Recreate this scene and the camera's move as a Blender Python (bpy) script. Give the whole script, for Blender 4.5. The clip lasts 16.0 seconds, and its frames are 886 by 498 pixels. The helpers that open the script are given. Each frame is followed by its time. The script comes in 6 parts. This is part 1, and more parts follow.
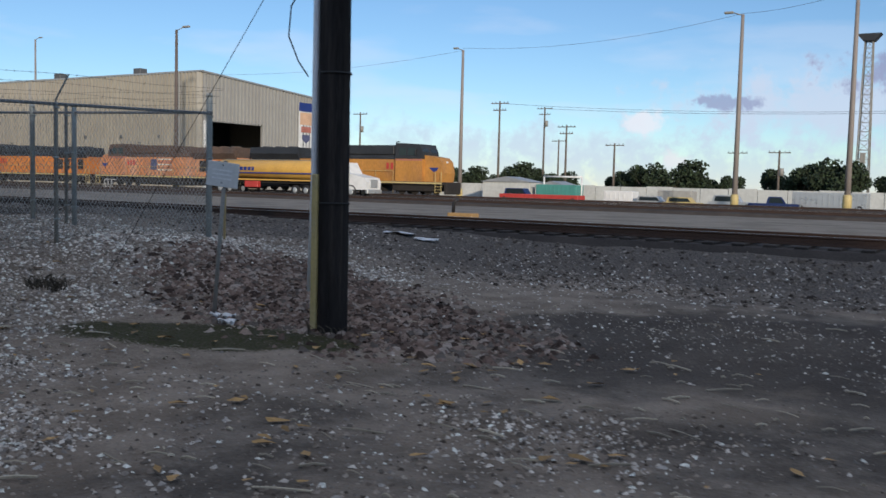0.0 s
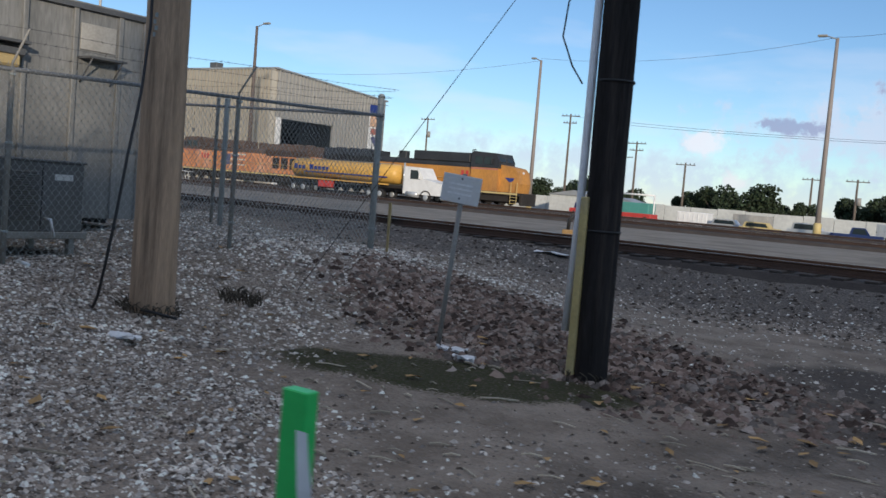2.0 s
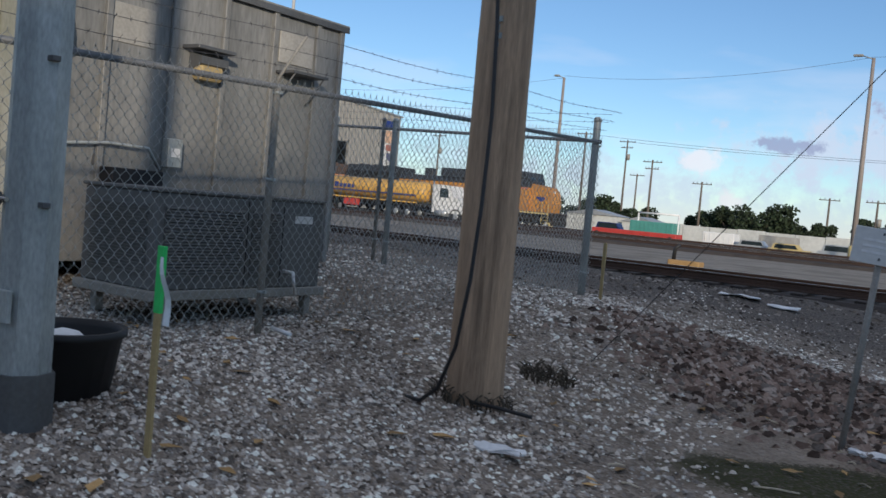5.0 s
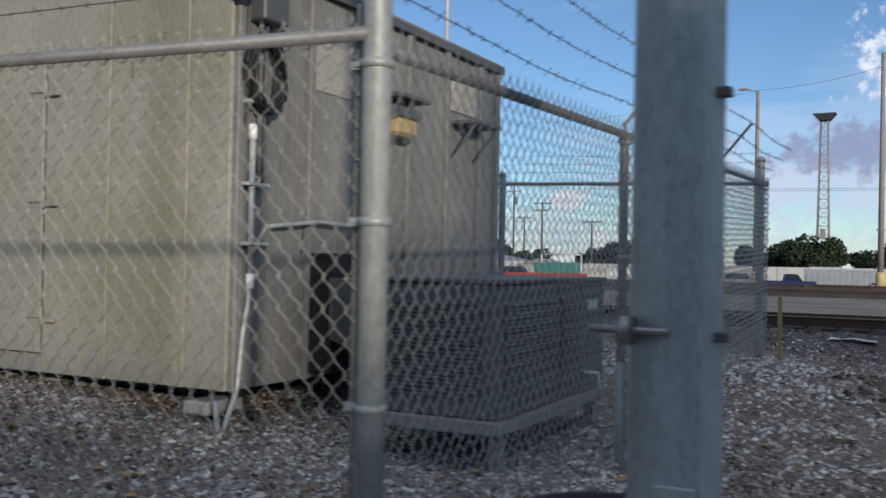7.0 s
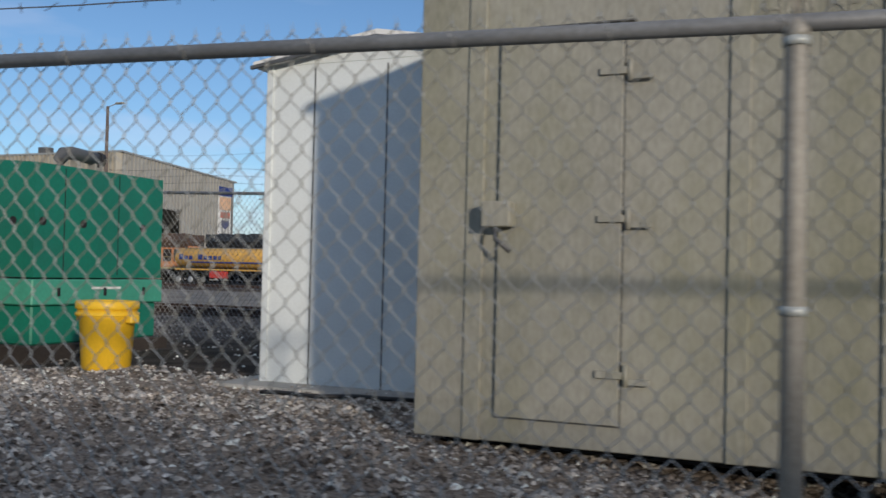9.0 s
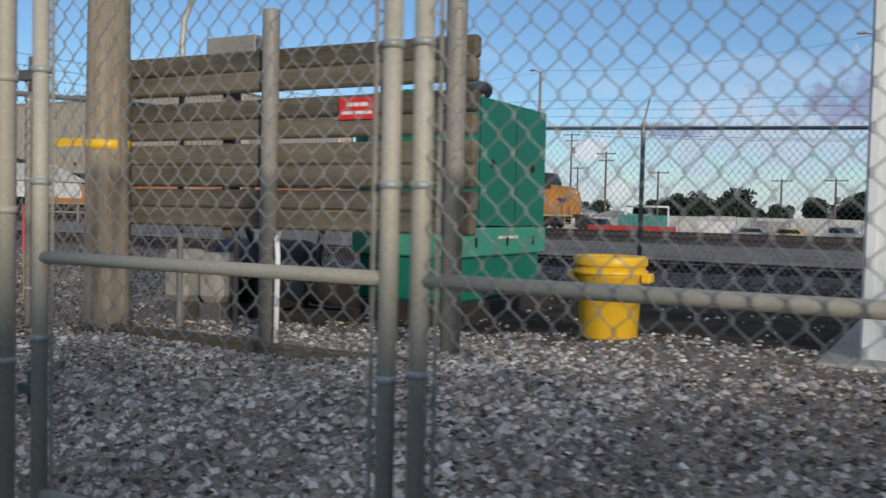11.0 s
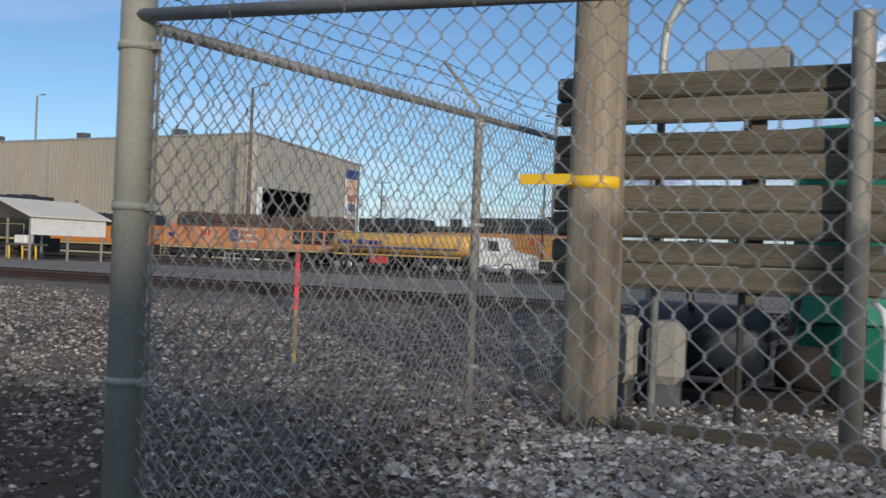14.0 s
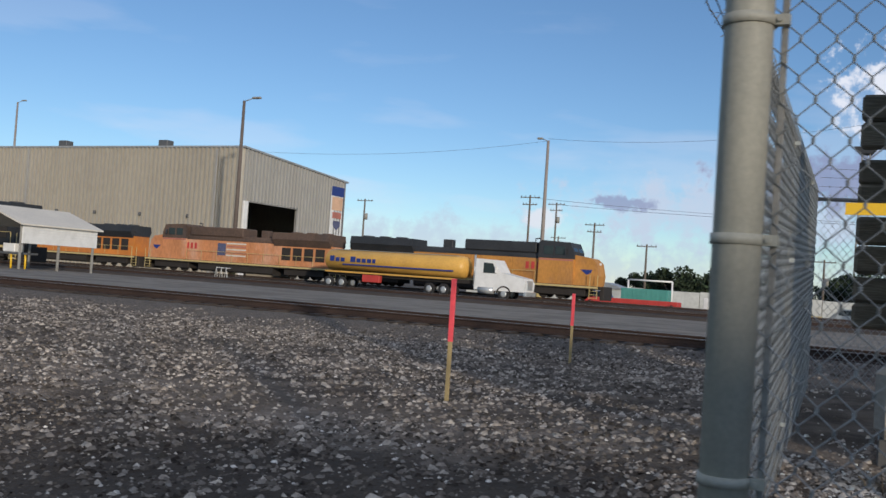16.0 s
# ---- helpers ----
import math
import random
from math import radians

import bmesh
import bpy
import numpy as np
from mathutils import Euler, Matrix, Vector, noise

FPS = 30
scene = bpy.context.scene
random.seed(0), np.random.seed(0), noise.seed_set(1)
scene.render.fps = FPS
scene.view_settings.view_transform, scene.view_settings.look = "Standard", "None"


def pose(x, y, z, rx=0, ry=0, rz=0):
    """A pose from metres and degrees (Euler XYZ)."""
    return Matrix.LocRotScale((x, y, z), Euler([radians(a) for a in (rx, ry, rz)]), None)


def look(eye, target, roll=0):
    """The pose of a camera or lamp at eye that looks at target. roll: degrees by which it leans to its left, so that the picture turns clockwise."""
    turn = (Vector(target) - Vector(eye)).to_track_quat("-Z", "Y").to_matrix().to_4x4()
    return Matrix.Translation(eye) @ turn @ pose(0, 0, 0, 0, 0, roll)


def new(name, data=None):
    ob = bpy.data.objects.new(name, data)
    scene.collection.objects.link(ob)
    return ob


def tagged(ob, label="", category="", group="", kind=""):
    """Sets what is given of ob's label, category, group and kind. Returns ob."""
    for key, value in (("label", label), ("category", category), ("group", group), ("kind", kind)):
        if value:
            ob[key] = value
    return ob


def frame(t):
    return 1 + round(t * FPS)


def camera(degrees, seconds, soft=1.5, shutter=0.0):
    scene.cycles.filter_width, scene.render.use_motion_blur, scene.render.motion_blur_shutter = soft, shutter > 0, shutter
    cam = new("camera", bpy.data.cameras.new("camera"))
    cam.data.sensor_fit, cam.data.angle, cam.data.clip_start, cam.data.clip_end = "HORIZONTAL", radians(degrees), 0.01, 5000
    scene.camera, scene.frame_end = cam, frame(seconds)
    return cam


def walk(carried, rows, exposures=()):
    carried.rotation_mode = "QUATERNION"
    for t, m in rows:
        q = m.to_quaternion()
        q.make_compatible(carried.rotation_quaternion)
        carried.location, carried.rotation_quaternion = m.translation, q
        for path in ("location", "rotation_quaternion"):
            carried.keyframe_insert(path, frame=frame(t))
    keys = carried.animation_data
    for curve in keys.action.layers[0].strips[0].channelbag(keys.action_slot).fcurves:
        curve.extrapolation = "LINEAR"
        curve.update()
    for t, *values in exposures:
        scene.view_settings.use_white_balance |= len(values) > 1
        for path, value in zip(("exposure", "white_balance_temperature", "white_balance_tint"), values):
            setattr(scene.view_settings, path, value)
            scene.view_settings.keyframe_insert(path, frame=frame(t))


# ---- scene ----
cam = camera(50.7, 16.0, soft=1.5, shutter=0.25)
PATH = [
    (0, (4.116, 0.564, 1.368), (3.062, 2.258, 1.228), 1.4),
    (0.5, (3.387, 0.596, 1.363), (2.304, 2.274, 1.255), 3.7),
    (1, (2.767, 0.58, 1.377), (1.671, 2.25, 1.263), 5.6),
    (1.5, (2.239, 0.565, 1.389), (1.122, 2.219, 1.266), 5.7),
    (2, (1.725, 0.528, 1.406), (0.58, 2.162, 1.276), 4.7),
    (2.5, (1.177, 0.518, 1.412), (0.012, 2.139, 1.279), 4.2),
    (3, (0.553, 0.495, 1.423), (-0.61, 2.117, 1.294), 5.3),
    (3.5, (-0.078, 0.467, 1.434), (-1.237, 2.092, 1.302), 6.7),
    (3.7, (-0.293, 0.478, 1.414), (-1.466, 2.092, 1.284), 6.4),
    (5.8, (-3.407, 0.364, 1.448), (-4.432, 2.081, 1.431), 1.7),
    (6, (-3.795, 0.354, 1.437), (-4.77, 2.101, 1.443), 0.4),
    (6.2, (-4.187, 0.357, 1.432), (-5.133, 2.119, 1.452), -0.4),
    (6.5, (-4.83, 0.304, 1.446), (-5.749, 2.081, 1.48), 0.3),
    (6.7, (-5.216, 0.309, 1.433), (-6.142, 2.082, 1.474), 0.4),
    (7, (-5.86, 0.246, 1.458), (-6.79, 2.016, 1.484), 1.1),
    (7.2, (-6.333, 0.217, 1.491), (-7.25, 1.994, 1.493), 0.4),
    (7.5, (-7.188, 0.078, 1.484), (-8.082, 1.867, 1.486), 1.0),
    (8, (-8.328, -0.025, 1.526), (-9.193, 1.778, 1.553), 2.2),
    (8.5, (-9.507, -0.012, 1.525), (-10.343, 1.804, 1.561), 1.8),
    (9, (-10.659, -0.094, 1.543), (-11.437, 1.747, 1.593), 1.3),
    (9.5, (-11.763, -0.126, 1.528), (-12.578, 1.701, 1.516), -1.1),
    (10, (-12.762, -0.195, 1.511), (-13.688, 1.576, 1.421), -1.0),
    (10.2, (-13.21, -0.201, 1.536), (-14.142, 1.566, 1.446), -0.2),
    (12.3, (-16.814, -0.445, 1.496), (-17.792, 1.299, 1.448), 2.6),
    (12.5, (-17.114, -0.488, 1.494), (-18.088, 1.258, 1.462), 2.8),
    (13, (-17.801, -0.508, 1.488), (-18.778, 1.237, 1.478), 3.1),
    (13.3, (-18.16, -0.534, 1.487), (-19.144, 1.207, 1.48), 2.5),
    (13.5, (-18.457, -0.503, 1.492), (-19.439, 1.24, 1.487), 1.9),
    (14, (-19.245, -0.531, 1.508), (-20.174, 1.24, 1.521), 2.2),
    (14.5, (-19.753, -0.548, 1.505), (-20.7, 1.214, 1.535), 3.4),
    (15, (-20.37, -0.546, 1.504), (-21.295, 1.227, 1.543), 3.7),
    (15.5, (-20.941, -0.527, 1.519), (-21.844, 1.258, 1.557), 3.4),
    (16, (-21.441, -0.606, 1.492), (-22.319, 1.19, 1.55), 3.8),
]
walk(cam, [(t, look(eye, target, roll)) for t, eye, target, roll in PATH], [(0, 1.08, 5950, 11), (3.5, 1.18, 5950, 11), (6.5, 1.05, 5950, 11), (7, 1.05, 5950, 11), (7.4, 1.22, 5950, 11), (8, 1.05, 5950, 11), (9, 0.9, 5950, 11), (9.5, 0.8, 5950, 11), (10.1, 0.84, 5950, 11), (13, 1.0, 5950, 11), (16, 0.97, 5950, 11)])

# ---- light ----
SUN_AZ, SUN_EL = radians(135.0), radians(11.7)      # towards the sun: clockwise from +y
sun_dir = Vector((math.sin(SUN_AZ) * math.cos(SUN_EL), math.cos(SUN_AZ) * math.cos(SUN_EL), math.sin(SUN_EL)))
sun = new("sun", bpy.data.lights.new("sun", "SUN"))
sun.data.energy, sun.data.angle, sun.data.color = 1.6, radians(1.9), (1.0, 0.83, 0.62)
sun.matrix_world = look(sun_dir * 60, (0, 0, 0))
world = bpy.data.worlds.new("evening_sky")
world.use_nodes = True
scene.world = world
wt = world.node_tree
wt.nodes.clear()
sky = wt.nodes.new("ShaderNodeTexSky")
sky.sky_type, sky.sun_disc = "NISHITA", False
sky.sun_elevation, sky.sun_rotation = SUN_EL, SUN_AZ
sky.air_density, sky.dust_density, sky.ozone_density = 0.85, 0.0, 2.6
wcoord = wt.nodes.new("ShaderNodeTexCoord")
wmap = wt.nodes.new("ShaderNodeMapping")
wmap.inputs["Scale"].default_value = (1.0, 1.0, 4.6)
wmap.inputs["Location"].default_value = (0.35, 0.2, 0.0)
cloud = wt.nodes.new("ShaderNodeTexNoise")
cloud.inputs["Scale"].default_value, cloud.inputs["Detail"].default_value, cloud.inputs["Roughness"].default_value = 3.6, 8.0, 0.5
cramp = wt.nodes.new("ShaderNodeValToRGB")
cramp.color_ramp.elements[0].position, cramp.color_ramp.elements[1].position = 0.545, 0.645
sep = wt.nodes.new("ShaderNodeSeparateXYZ")
low = wt.nodes.new("ShaderNodeMapRange")            # clouds thin out overhead
low.inputs["From Min"].default_value, low.inputs["From Max"].default_value = 0.34, 0.03
low.inputs["To Min"].default_value, low.inputs["To Max"].default_value = 0.03, 0.30
fac = wt.nodes.new("ShaderNodeMath")
fac.operation = "MULTIPLY"
wmix = wt.nodes.new("ShaderNodeMixRGB")
wmix.inputs["Color2"].default_value = (6.9, 6.7, 7.1, 1)
veil = wt.nodes.new("ShaderNodeMapRange")           # unseen bright veil high overhead, added to lift the fill light
veil.interpolation_type = "SMOOTHSTEP"
veil.inputs["From Min"].default_value, veil.inputs["From Max"].default_value = 0.36, 0.62
veil.inputs["To Min"].default_value, veil.inputs["To Max"].default_value = 0.0, 0.35
wveil = wt.nodes.new("ShaderNodeMixRGB")
wveil.inputs["Color2"].default_value = (9.2, 9.0, 9.0, 1)
wbg = wt.nodes.new("ShaderNodeBackground")
wbg.inputs["Strength"].default_value = 0.0585
wout = wt.nodes.new("ShaderNodeOutputWorld")
wt.links.new(wcoord.outputs["Generated"], wmap.inputs["Vector"])
wt.links.new(wmap.outputs["Vector"], cloud.inputs["Vector"])
wt.links.new(cloud.outputs["Fac"], cramp.inputs["Fac"])
wt.links.new(wcoord.outputs["Generated"], sep.inputs["Vector"])
wt.links.new(sep.outputs["Z"], low.inputs["Value"])
wt.links.new(cramp.outputs["Color"], fac.inputs[0])
wt.links.new(low.outputs["Result"], fac.inputs[1])
wt.links.new(fac.outputs["Value"], wmix.inputs["Fac"])
wt.links.new(sky.outputs["Color"], wmix.inputs["Color1"])
wt.links.new(sep.outputs["Z"], veil.inputs["Value"])
wt.links.new(veil.outputs["Result"], wveil.inputs["Fac"])


def wcalc(op, a, b=0.0, c=0.0):
    n = wt.nodes.new("ShaderNodeMath")
    n.operation = op
    for i, w in enumerate((a, b, c)):
        if isinstance(w, (int, float)):
            n.inputs[i].default_value = w
        else:
            wt.links.new(w, n.inputs[i])
    return n.outputs["Value"]


azimuth = wcalc("MULTIPLY", wcalc("ARCTAN2", sep.outputs["X"], sep.outputs["Y"]), 57.2958)
height = wcalc("MULTIPLY", wcalc("ARCSINE", sep.outputs["Z"]), 57.2958)
billow = wt.nodes.new("ShaderNodeTexNoise")
billow.inputs["Scale"].default_value, billow.inputs["Detail"].default_value, billow.inputs["Roughness"].default_value = 40.0, 7.0, 0.65
wt.links.new(wcoord.outputs["Generated"], billow.inputs["Vector"])
ragged = wcalc("MULTIPLY", wcalc("SUBTRACT", billow.outputs["Fac"], 0.5), 3.0)
sky_colour = wmix.outputs["Color"]
# bearing, height, half width, half height in degrees; edge softness, cover, colour
for b0, e0, hw, hh, soft_edge, cover, tint in (
        (-30.0, 0.5, 70.0, 3.2, 0.9, 0.55, (4.5, 5.1, 5.9)), (-8.0, 4.8, 11.5, 2.6, 0.9, 0.8, (5.2, 5.6, 6.3)), (-24.0, 2.4, 8.0, 1.6, 0.9, 0.4, (5.2, 5.6, 6.2)), (-19.7, 3.8, 1.4, 0.9, 0.7, 0.9, (6.9, 6.9, 6.9)),
        (-18.2, 1.7, 1.0, 0.7, 0.7, 0.8, (6.9, 6.7, 6.4)), (2.0, 11.2, 5.6, 3.4, 0.5, 0.95, (7.4, 7.3, 7.4)), (-15.5, 5.1, 1.75, 0.5, 0.5, 0.8, (2.6, 2.9, 4.1)),
        (-2.6, 6.9, 7.2, 1.7, 0.6, 0.85, (2.5, 2.7, 3.9)), (8.0, 7.6, 5.0, 2.2, 0.7, 0.8, (4.2, 4.3, 5.0))):
    u = wcalc("DIVIDE", wcalc("SUBTRACT", azimuth, b0), hw)
    v = wcalc("DIVIDE", wcalc("SUBTRACT", height, e0), hh)
    d = wcalc("ADD", wcalc("SQRT", wcalc("ADD", wcalc("MULTIPLY", u, u), wcalc("MULTIPLY", v, v))), ragged)
    mask = wt.nodes.new("ShaderNodeMapRange")
    mask.interpolation_type = "SMOOTHSTEP"
    mask.inputs["From Min"].default_value, mask.inputs["From Max"].default_value = 1.1, 1.1 - soft_edge
    mask.inputs["To Max"].default_value = cover
    wt.links.new(d, mask.inputs["Value"])
    lay = wt.nodes.new("ShaderNodeMixRGB")
    lay.inputs["Color2"].default_value = (*tint, 1)
    wt.links.new(mask.outputs["Result"], lay.inputs["Fac"])
    wt.links.new(sky_colour, lay.inputs["Color1"])
    sky_colour = lay.outputs["Color"]
wt.links.new(sky_colour, wveil.inputs["Color1"])
wt.links.new(wveil.outputs["Color"], wbg.inputs["Color"])
wt.links.new(wbg.outputs["Background"], wout.inputs["Surface"])


# ---- materials ----
def mat(name, col, rough=0.8, metal=0.0, var=0.25, scale=1.5, fine=25.0, bump=0.15, stain=None, amount=0.5, stretch=(1, 1, 1), island=0.0, each=0.0, depth=0.01):
    """A surface with two scales of variation, an optional stain colour, and optional variation by piece or by object."""
    m = bpy.data.materials.new(name)
    m.use_nodes = True
    nt = m.node_tree
    b = nt.nodes["Principled BSDF"]
    b.inputs["Metallic"].default_value = metal
    tc = nt.nodes.new("ShaderNodeTexCoord")
    mp = nt.nodes.new("ShaderNodeMapping")
    mp.inputs["Scale"].default_value = stretch
    nt.links.new(tc.outputs["Object"], mp.inputs["Vector"])
    n1 = nt.nodes.new("ShaderNodeTexNoise")
    n1.inputs["Scale"].default_value, n1.inputs["Detail"].default_value = scale, 5
    n2 = nt.nodes.new("ShaderNodeTexNoise")
    n2.inputs["Scale"].default_value, n2.inputs["Detail"].default_value = fine, 3
    for n in (n1, n2):
        nt.links.new(mp.outputs["Vector"], n.inputs["Vector"])
    add = nt.nodes.new("ShaderNodeMath")
    add.operation = "ADD"
    nt.links.new(n1.outputs["Fac"], add.inputs[0])
    nt.links.new(n2.outputs["Fac"], add.inputs[1])
    rng = nt.nodes.new("ShaderNodeMapRange")
    rng.inputs["From Min"].default_value, rng.inputs["From Max"].default_value = 0.7, 1.3
    rng.inputs["To Min"].default_value, rng.inputs["To Max"].default_value = 1 - var, 1 + var
    nt.links.new(add.outputs["Value"], rng.inputs["Value"])
    value = rng.outputs["Result"]
    for amt, node, out in ((island, "ShaderNodeNewGeometry", "Random Per Island"), (each, "ShaderNodeObjectInfo", "Random")):
        if amt:
            src = nt.nodes.new(node)
            r2 = nt.nodes.new("ShaderNodeMapRange")
            r2.inputs["To Min"].default_value, r2.inputs["To Max"].default_value = 1 - amt, 1 + amt
            nt.links.new(src.outputs[out], r2.inputs["Value"])
            mul = nt.nodes.new("ShaderNodeMath")
            mul.operation = "MULTIPLY"
            nt.links.new(value, mul.inputs[0])
            nt.links.new(r2.outputs["Result"], mul.inputs[1])
            value = mul.outputs["Value"]
    base = nt.nodes.new("ShaderNodeRGB")
    base.outputs[0].default_value = (*col, 1)
    colour = base.outputs[0]
    if stain:
        n3 = nt.nodes.new("ShaderNodeTexNoise")
        n3.inputs["Scale"].default_value, n3.inputs["Detail"].default_value, n3.inputs["Roughness"].default_value = scale * 0.8, 8, 0.65
        off = nt.nodes.new("ShaderNodeVectorMath")
        off.inputs[1].default_value = (7.3, 2.1, 4.4)
        nt.links.new(mp.outputs["Vector"], off.inputs[0])
        nt.links.new(off.outputs["Vector"], n3.inputs["Vector"])
        sr = nt.nodes.new("ShaderNodeMapRange")
        sr.inputs["From Min"].default_value, sr.inputs["From Max"].default_value = 0.48, 0.68
        sr.inputs["To Max"].default_value = amount
        nt.links.new(n3.outputs["Fac"], sr.inputs["Value"])
        mx = nt.nodes.new("ShaderNodeMixRGB")
        mx.inputs["Color2"].default_value = (*stain, 1)
        nt.links.new(sr.outputs["Result"], mx.inputs["Fac"])
        nt.links.new(colour, mx.inputs["Color1"])
        colour = mx.outputs["Color"]
    sc = nt.nodes.new("ShaderNodeVectorMath")
    sc.operation = "SCALE"
    nt.links.new(colour, sc.inputs[0])
    nt.links.new(value, sc.inputs["Scale"])
    nt.links.new(sc.outputs["Vector"], b.inputs["Base Color"])
    rr = nt.nodes.new("ShaderNodeMapRange")
    rr.inputs["To Min"].default_value, rr.inputs["To Max"].default_value = max(rough - 0.12, 0.02), min(rough + 0.12, 1)
    nt.links.new(n1.outputs["Fac"], rr.inputs["Value"])
    nt.links.new(rr.outputs["Result"], b.inputs["Roughness"])
    if bump:
        bp = nt.nodes.new("ShaderNodeBump")
        bp.inputs["Strength"].default_value, bp.inputs["Distance"].default_value = bump, depth
        nt.links.new(n2.outputs["Fac"], bp.inputs["Height"])
        nt.links.new(bp.outputs["Normal"], b.inputs["Normal"])
    return m


def glass_mat(name, col=(0.02, 0.03, 0.035)):
    m = mat(name, col, 0.08, 0, 0.1, 2, 30, 0)
    return m


def stone_mat(name, tones):
    """Broken stone: each piece takes its own tone from the list, with a mottled, dusty face."""
    m = bpy.data.materials.new(name)
    m.use_nodes = True
    nt = m.node_tree
    b = nt.nodes["Principled BSDF"]
    b.inputs["Roughness"].default_value = 0.95
    b.inputs["Specular IOR Level"].default_value = 0.08
    geo = nt.nodes.new("ShaderNodeNewGeometry")
    pick = nt.nodes.new("ShaderNodeValToRGB")
    pick.color_ramp.interpolation = "CONSTANT"
    for i, tone in enumerate(tones):
        e = pick.color_ramp.elements[i] if i < 2 else pick.color_ramp.elements.new(0.99)
        e.position, e.color = i / len(tones), (*tone, 1)
    nt.links.new(geo.outputs["Random Per Island"], pick.inputs["Fac"])
    tc = nt.nodes.new("ShaderNodeTexCoord")
    dust = nt.nodes.new("ShaderNodeTexNoise")
    dust.inputs["Scale"].default_value, dust.inputs["Detail"].default_value = 55, 4
    patch = nt.nodes.new("ShaderNodeTexNoise")
    patch.inputs["Scale"].default_value, patch.inputs["Detail"].default_value = 0.9, 4
    add = nt.nodes.new("ShaderNodeMath")
    add.operation = "ADD"
    for i, n in enumerate((dust, patch)):
        nt.links.new(tc.outputs["Object"], n.inputs["Vector"])
        nt.links.new(n.outputs["Fac"], add.inputs[i])
    rng = nt.nodes.new("ShaderNodeMapRange")
    rng.inputs["From Min"].default_value, rng.inputs["From Max"].default_value = 0.65, 1.35
    rng.inputs["To Min"].default_value, rng.inputs["To Max"].default_value = 0.6, 1.4
    nt.links.new(add.outputs["Value"], rng.inputs["Value"])
    sc = nt.nodes.new("ShaderNodeVectorMath")
    sc.operation = "SCALE"
    nt.links.new(pick.outputs["Color"], sc.inputs[0])
    nt.links.new(rng.outputs["Result"], sc.inputs["Scale"])
    nt.links.new(sc.outputs["Vector"], b.inputs["Base Color"])
    return m


BANNERTAN = mat("faded_orange_print", (0.62, 0.40, 0.26), 0.7, 0, 0.2, 0.6, 6, 0)
LINEWOOD = mat("grey_weathered_line_pole", (0.15, 0.125, 0.10), 0.9, 0, 0.25, 1.0, 12, 0.1, (0.09, 0.078, 0.066), 0.6)
STONE = stone_mat("gravel_stone", ((0.135, 0.117, 0.099), (0.255, 0.225, 0.195), (0.360, 0.307, 0.255), (0.450, 0.420, 0.383), (0.570, 0.517, 0.450), (0.750, 0.690, 0.608), (0.300, 0.255, 0.210), (0.860, 0.860, 0.780)))
STONE_PALE = stone_mat("pale_limestone_gravel", ((0.220, 0.193, 0.160), (0.396, 0.358, 0.303), (0.506, 0.457, 0.385), (0.616, 0.561, 0.484), (0.726, 0.671, 0.589), (0.330, 0.281, 0.226), (0.814, 0.759, 0.682)))
STONE_BROWN = stone_mat("brown_rock", ((0.061, 0.045, 0.037), (0.123, 0.089, 0.072), (0.175, 0.126, 0.102), (0.226, 0.169, 0.139), (0.287, 0.221, 0.180), (0.143, 0.123, 0.107), (0.348, 0.297, 0.256)))
BALLAST = stone_mat("dark_ballast", ((0.055, 0.046, 0.039), (0.099, 0.085, 0.070), (0.154, 0.131, 0.108), (0.209, 0.182, 0.154), (0.308, 0.275, 0.237)))
GRAVEL_BROWN = stone_mat("brown_gravel_stone", ((0.087, 0.071, 0.058), (0.160, 0.133, 0.109), (0.232, 0.196, 0.160), (0.319, 0.268, 0.217), (0.406, 0.355, 0.297), (0.246, 0.225, 0.203), (0.609, 0.558, 0.486)))
YARD_STONE = stone_mat("grey_brown_yard_stone", ((0.084, 0.073, 0.060), (0.168, 0.147, 0.122), (0.269, 0.235, 0.198), (0.386, 0.336, 0.282), (0.538, 0.478, 0.403), (0.218, 0.188, 0.160)))
POST_OLIVE = mat("painted_olive_post", (0.40, 0.39, 0.325), 0.6, 0.05, 0.14, 2.5, 60, 0.05, (0.36, 0.34, 0.28), 0.6)
STENCIL = mat("faded_stencil_paint", (0.19, 0.185, 0.15), 0.7, 0.0, 0.4, 9, 60, 0.0, (0.40, 0.38, 0.31), 0.9)
COOLER = mat("cooling_unit_grey", (0.135, 0.137, 0.134), 0.6, 0.15, 0.2, 2, 40, 0.05, (0.11, 0.10, 0.08), 0.5, (1, 1, 0.4))
GALV = mat("galvanised_steel", (0.42, 0.45, 0.44), 0.5, 0.2, 0.25, 1.6, 60, 0.06, (0.22, 0.245, 0.24), 0.85, (1, 1, 0.35))
RAILPIPE = mat("dull_rail_pipe", (0.203, 0.212, 0.220), 0.55, 0.2, 0.22, 3, 60, 0.05, (0.12, 0.12, 0.115), 0.6)
WEED = mat("dead_weed", (0.085, 0.07, 0.05), 0.95, 0, 0.3, 8, 60, 0.0, island=0.5)
SIDING = mat("pale_siding", (0.62, 0.58, 0.50), 0.6, 0, 0.1, 0.5, 8, 0.0)
WIRE = mat("fence_wire", (0.34, 0.35, 0.335), 0.5, 0.3, 0.2, 4, 60, 0.0)
GREYPOST = mat("weathered_grey_post", (0.29, 0.28, 0.25), 0.62, 0.12, 0.22, 3, 60, 0.08, (0.25, 0.23, 0.20), 0.5)
BARB = mat("barbed_wire", (0.11, 0.11, 0.115), 0.6, 0.5, 0.1, 3, 30, 0)
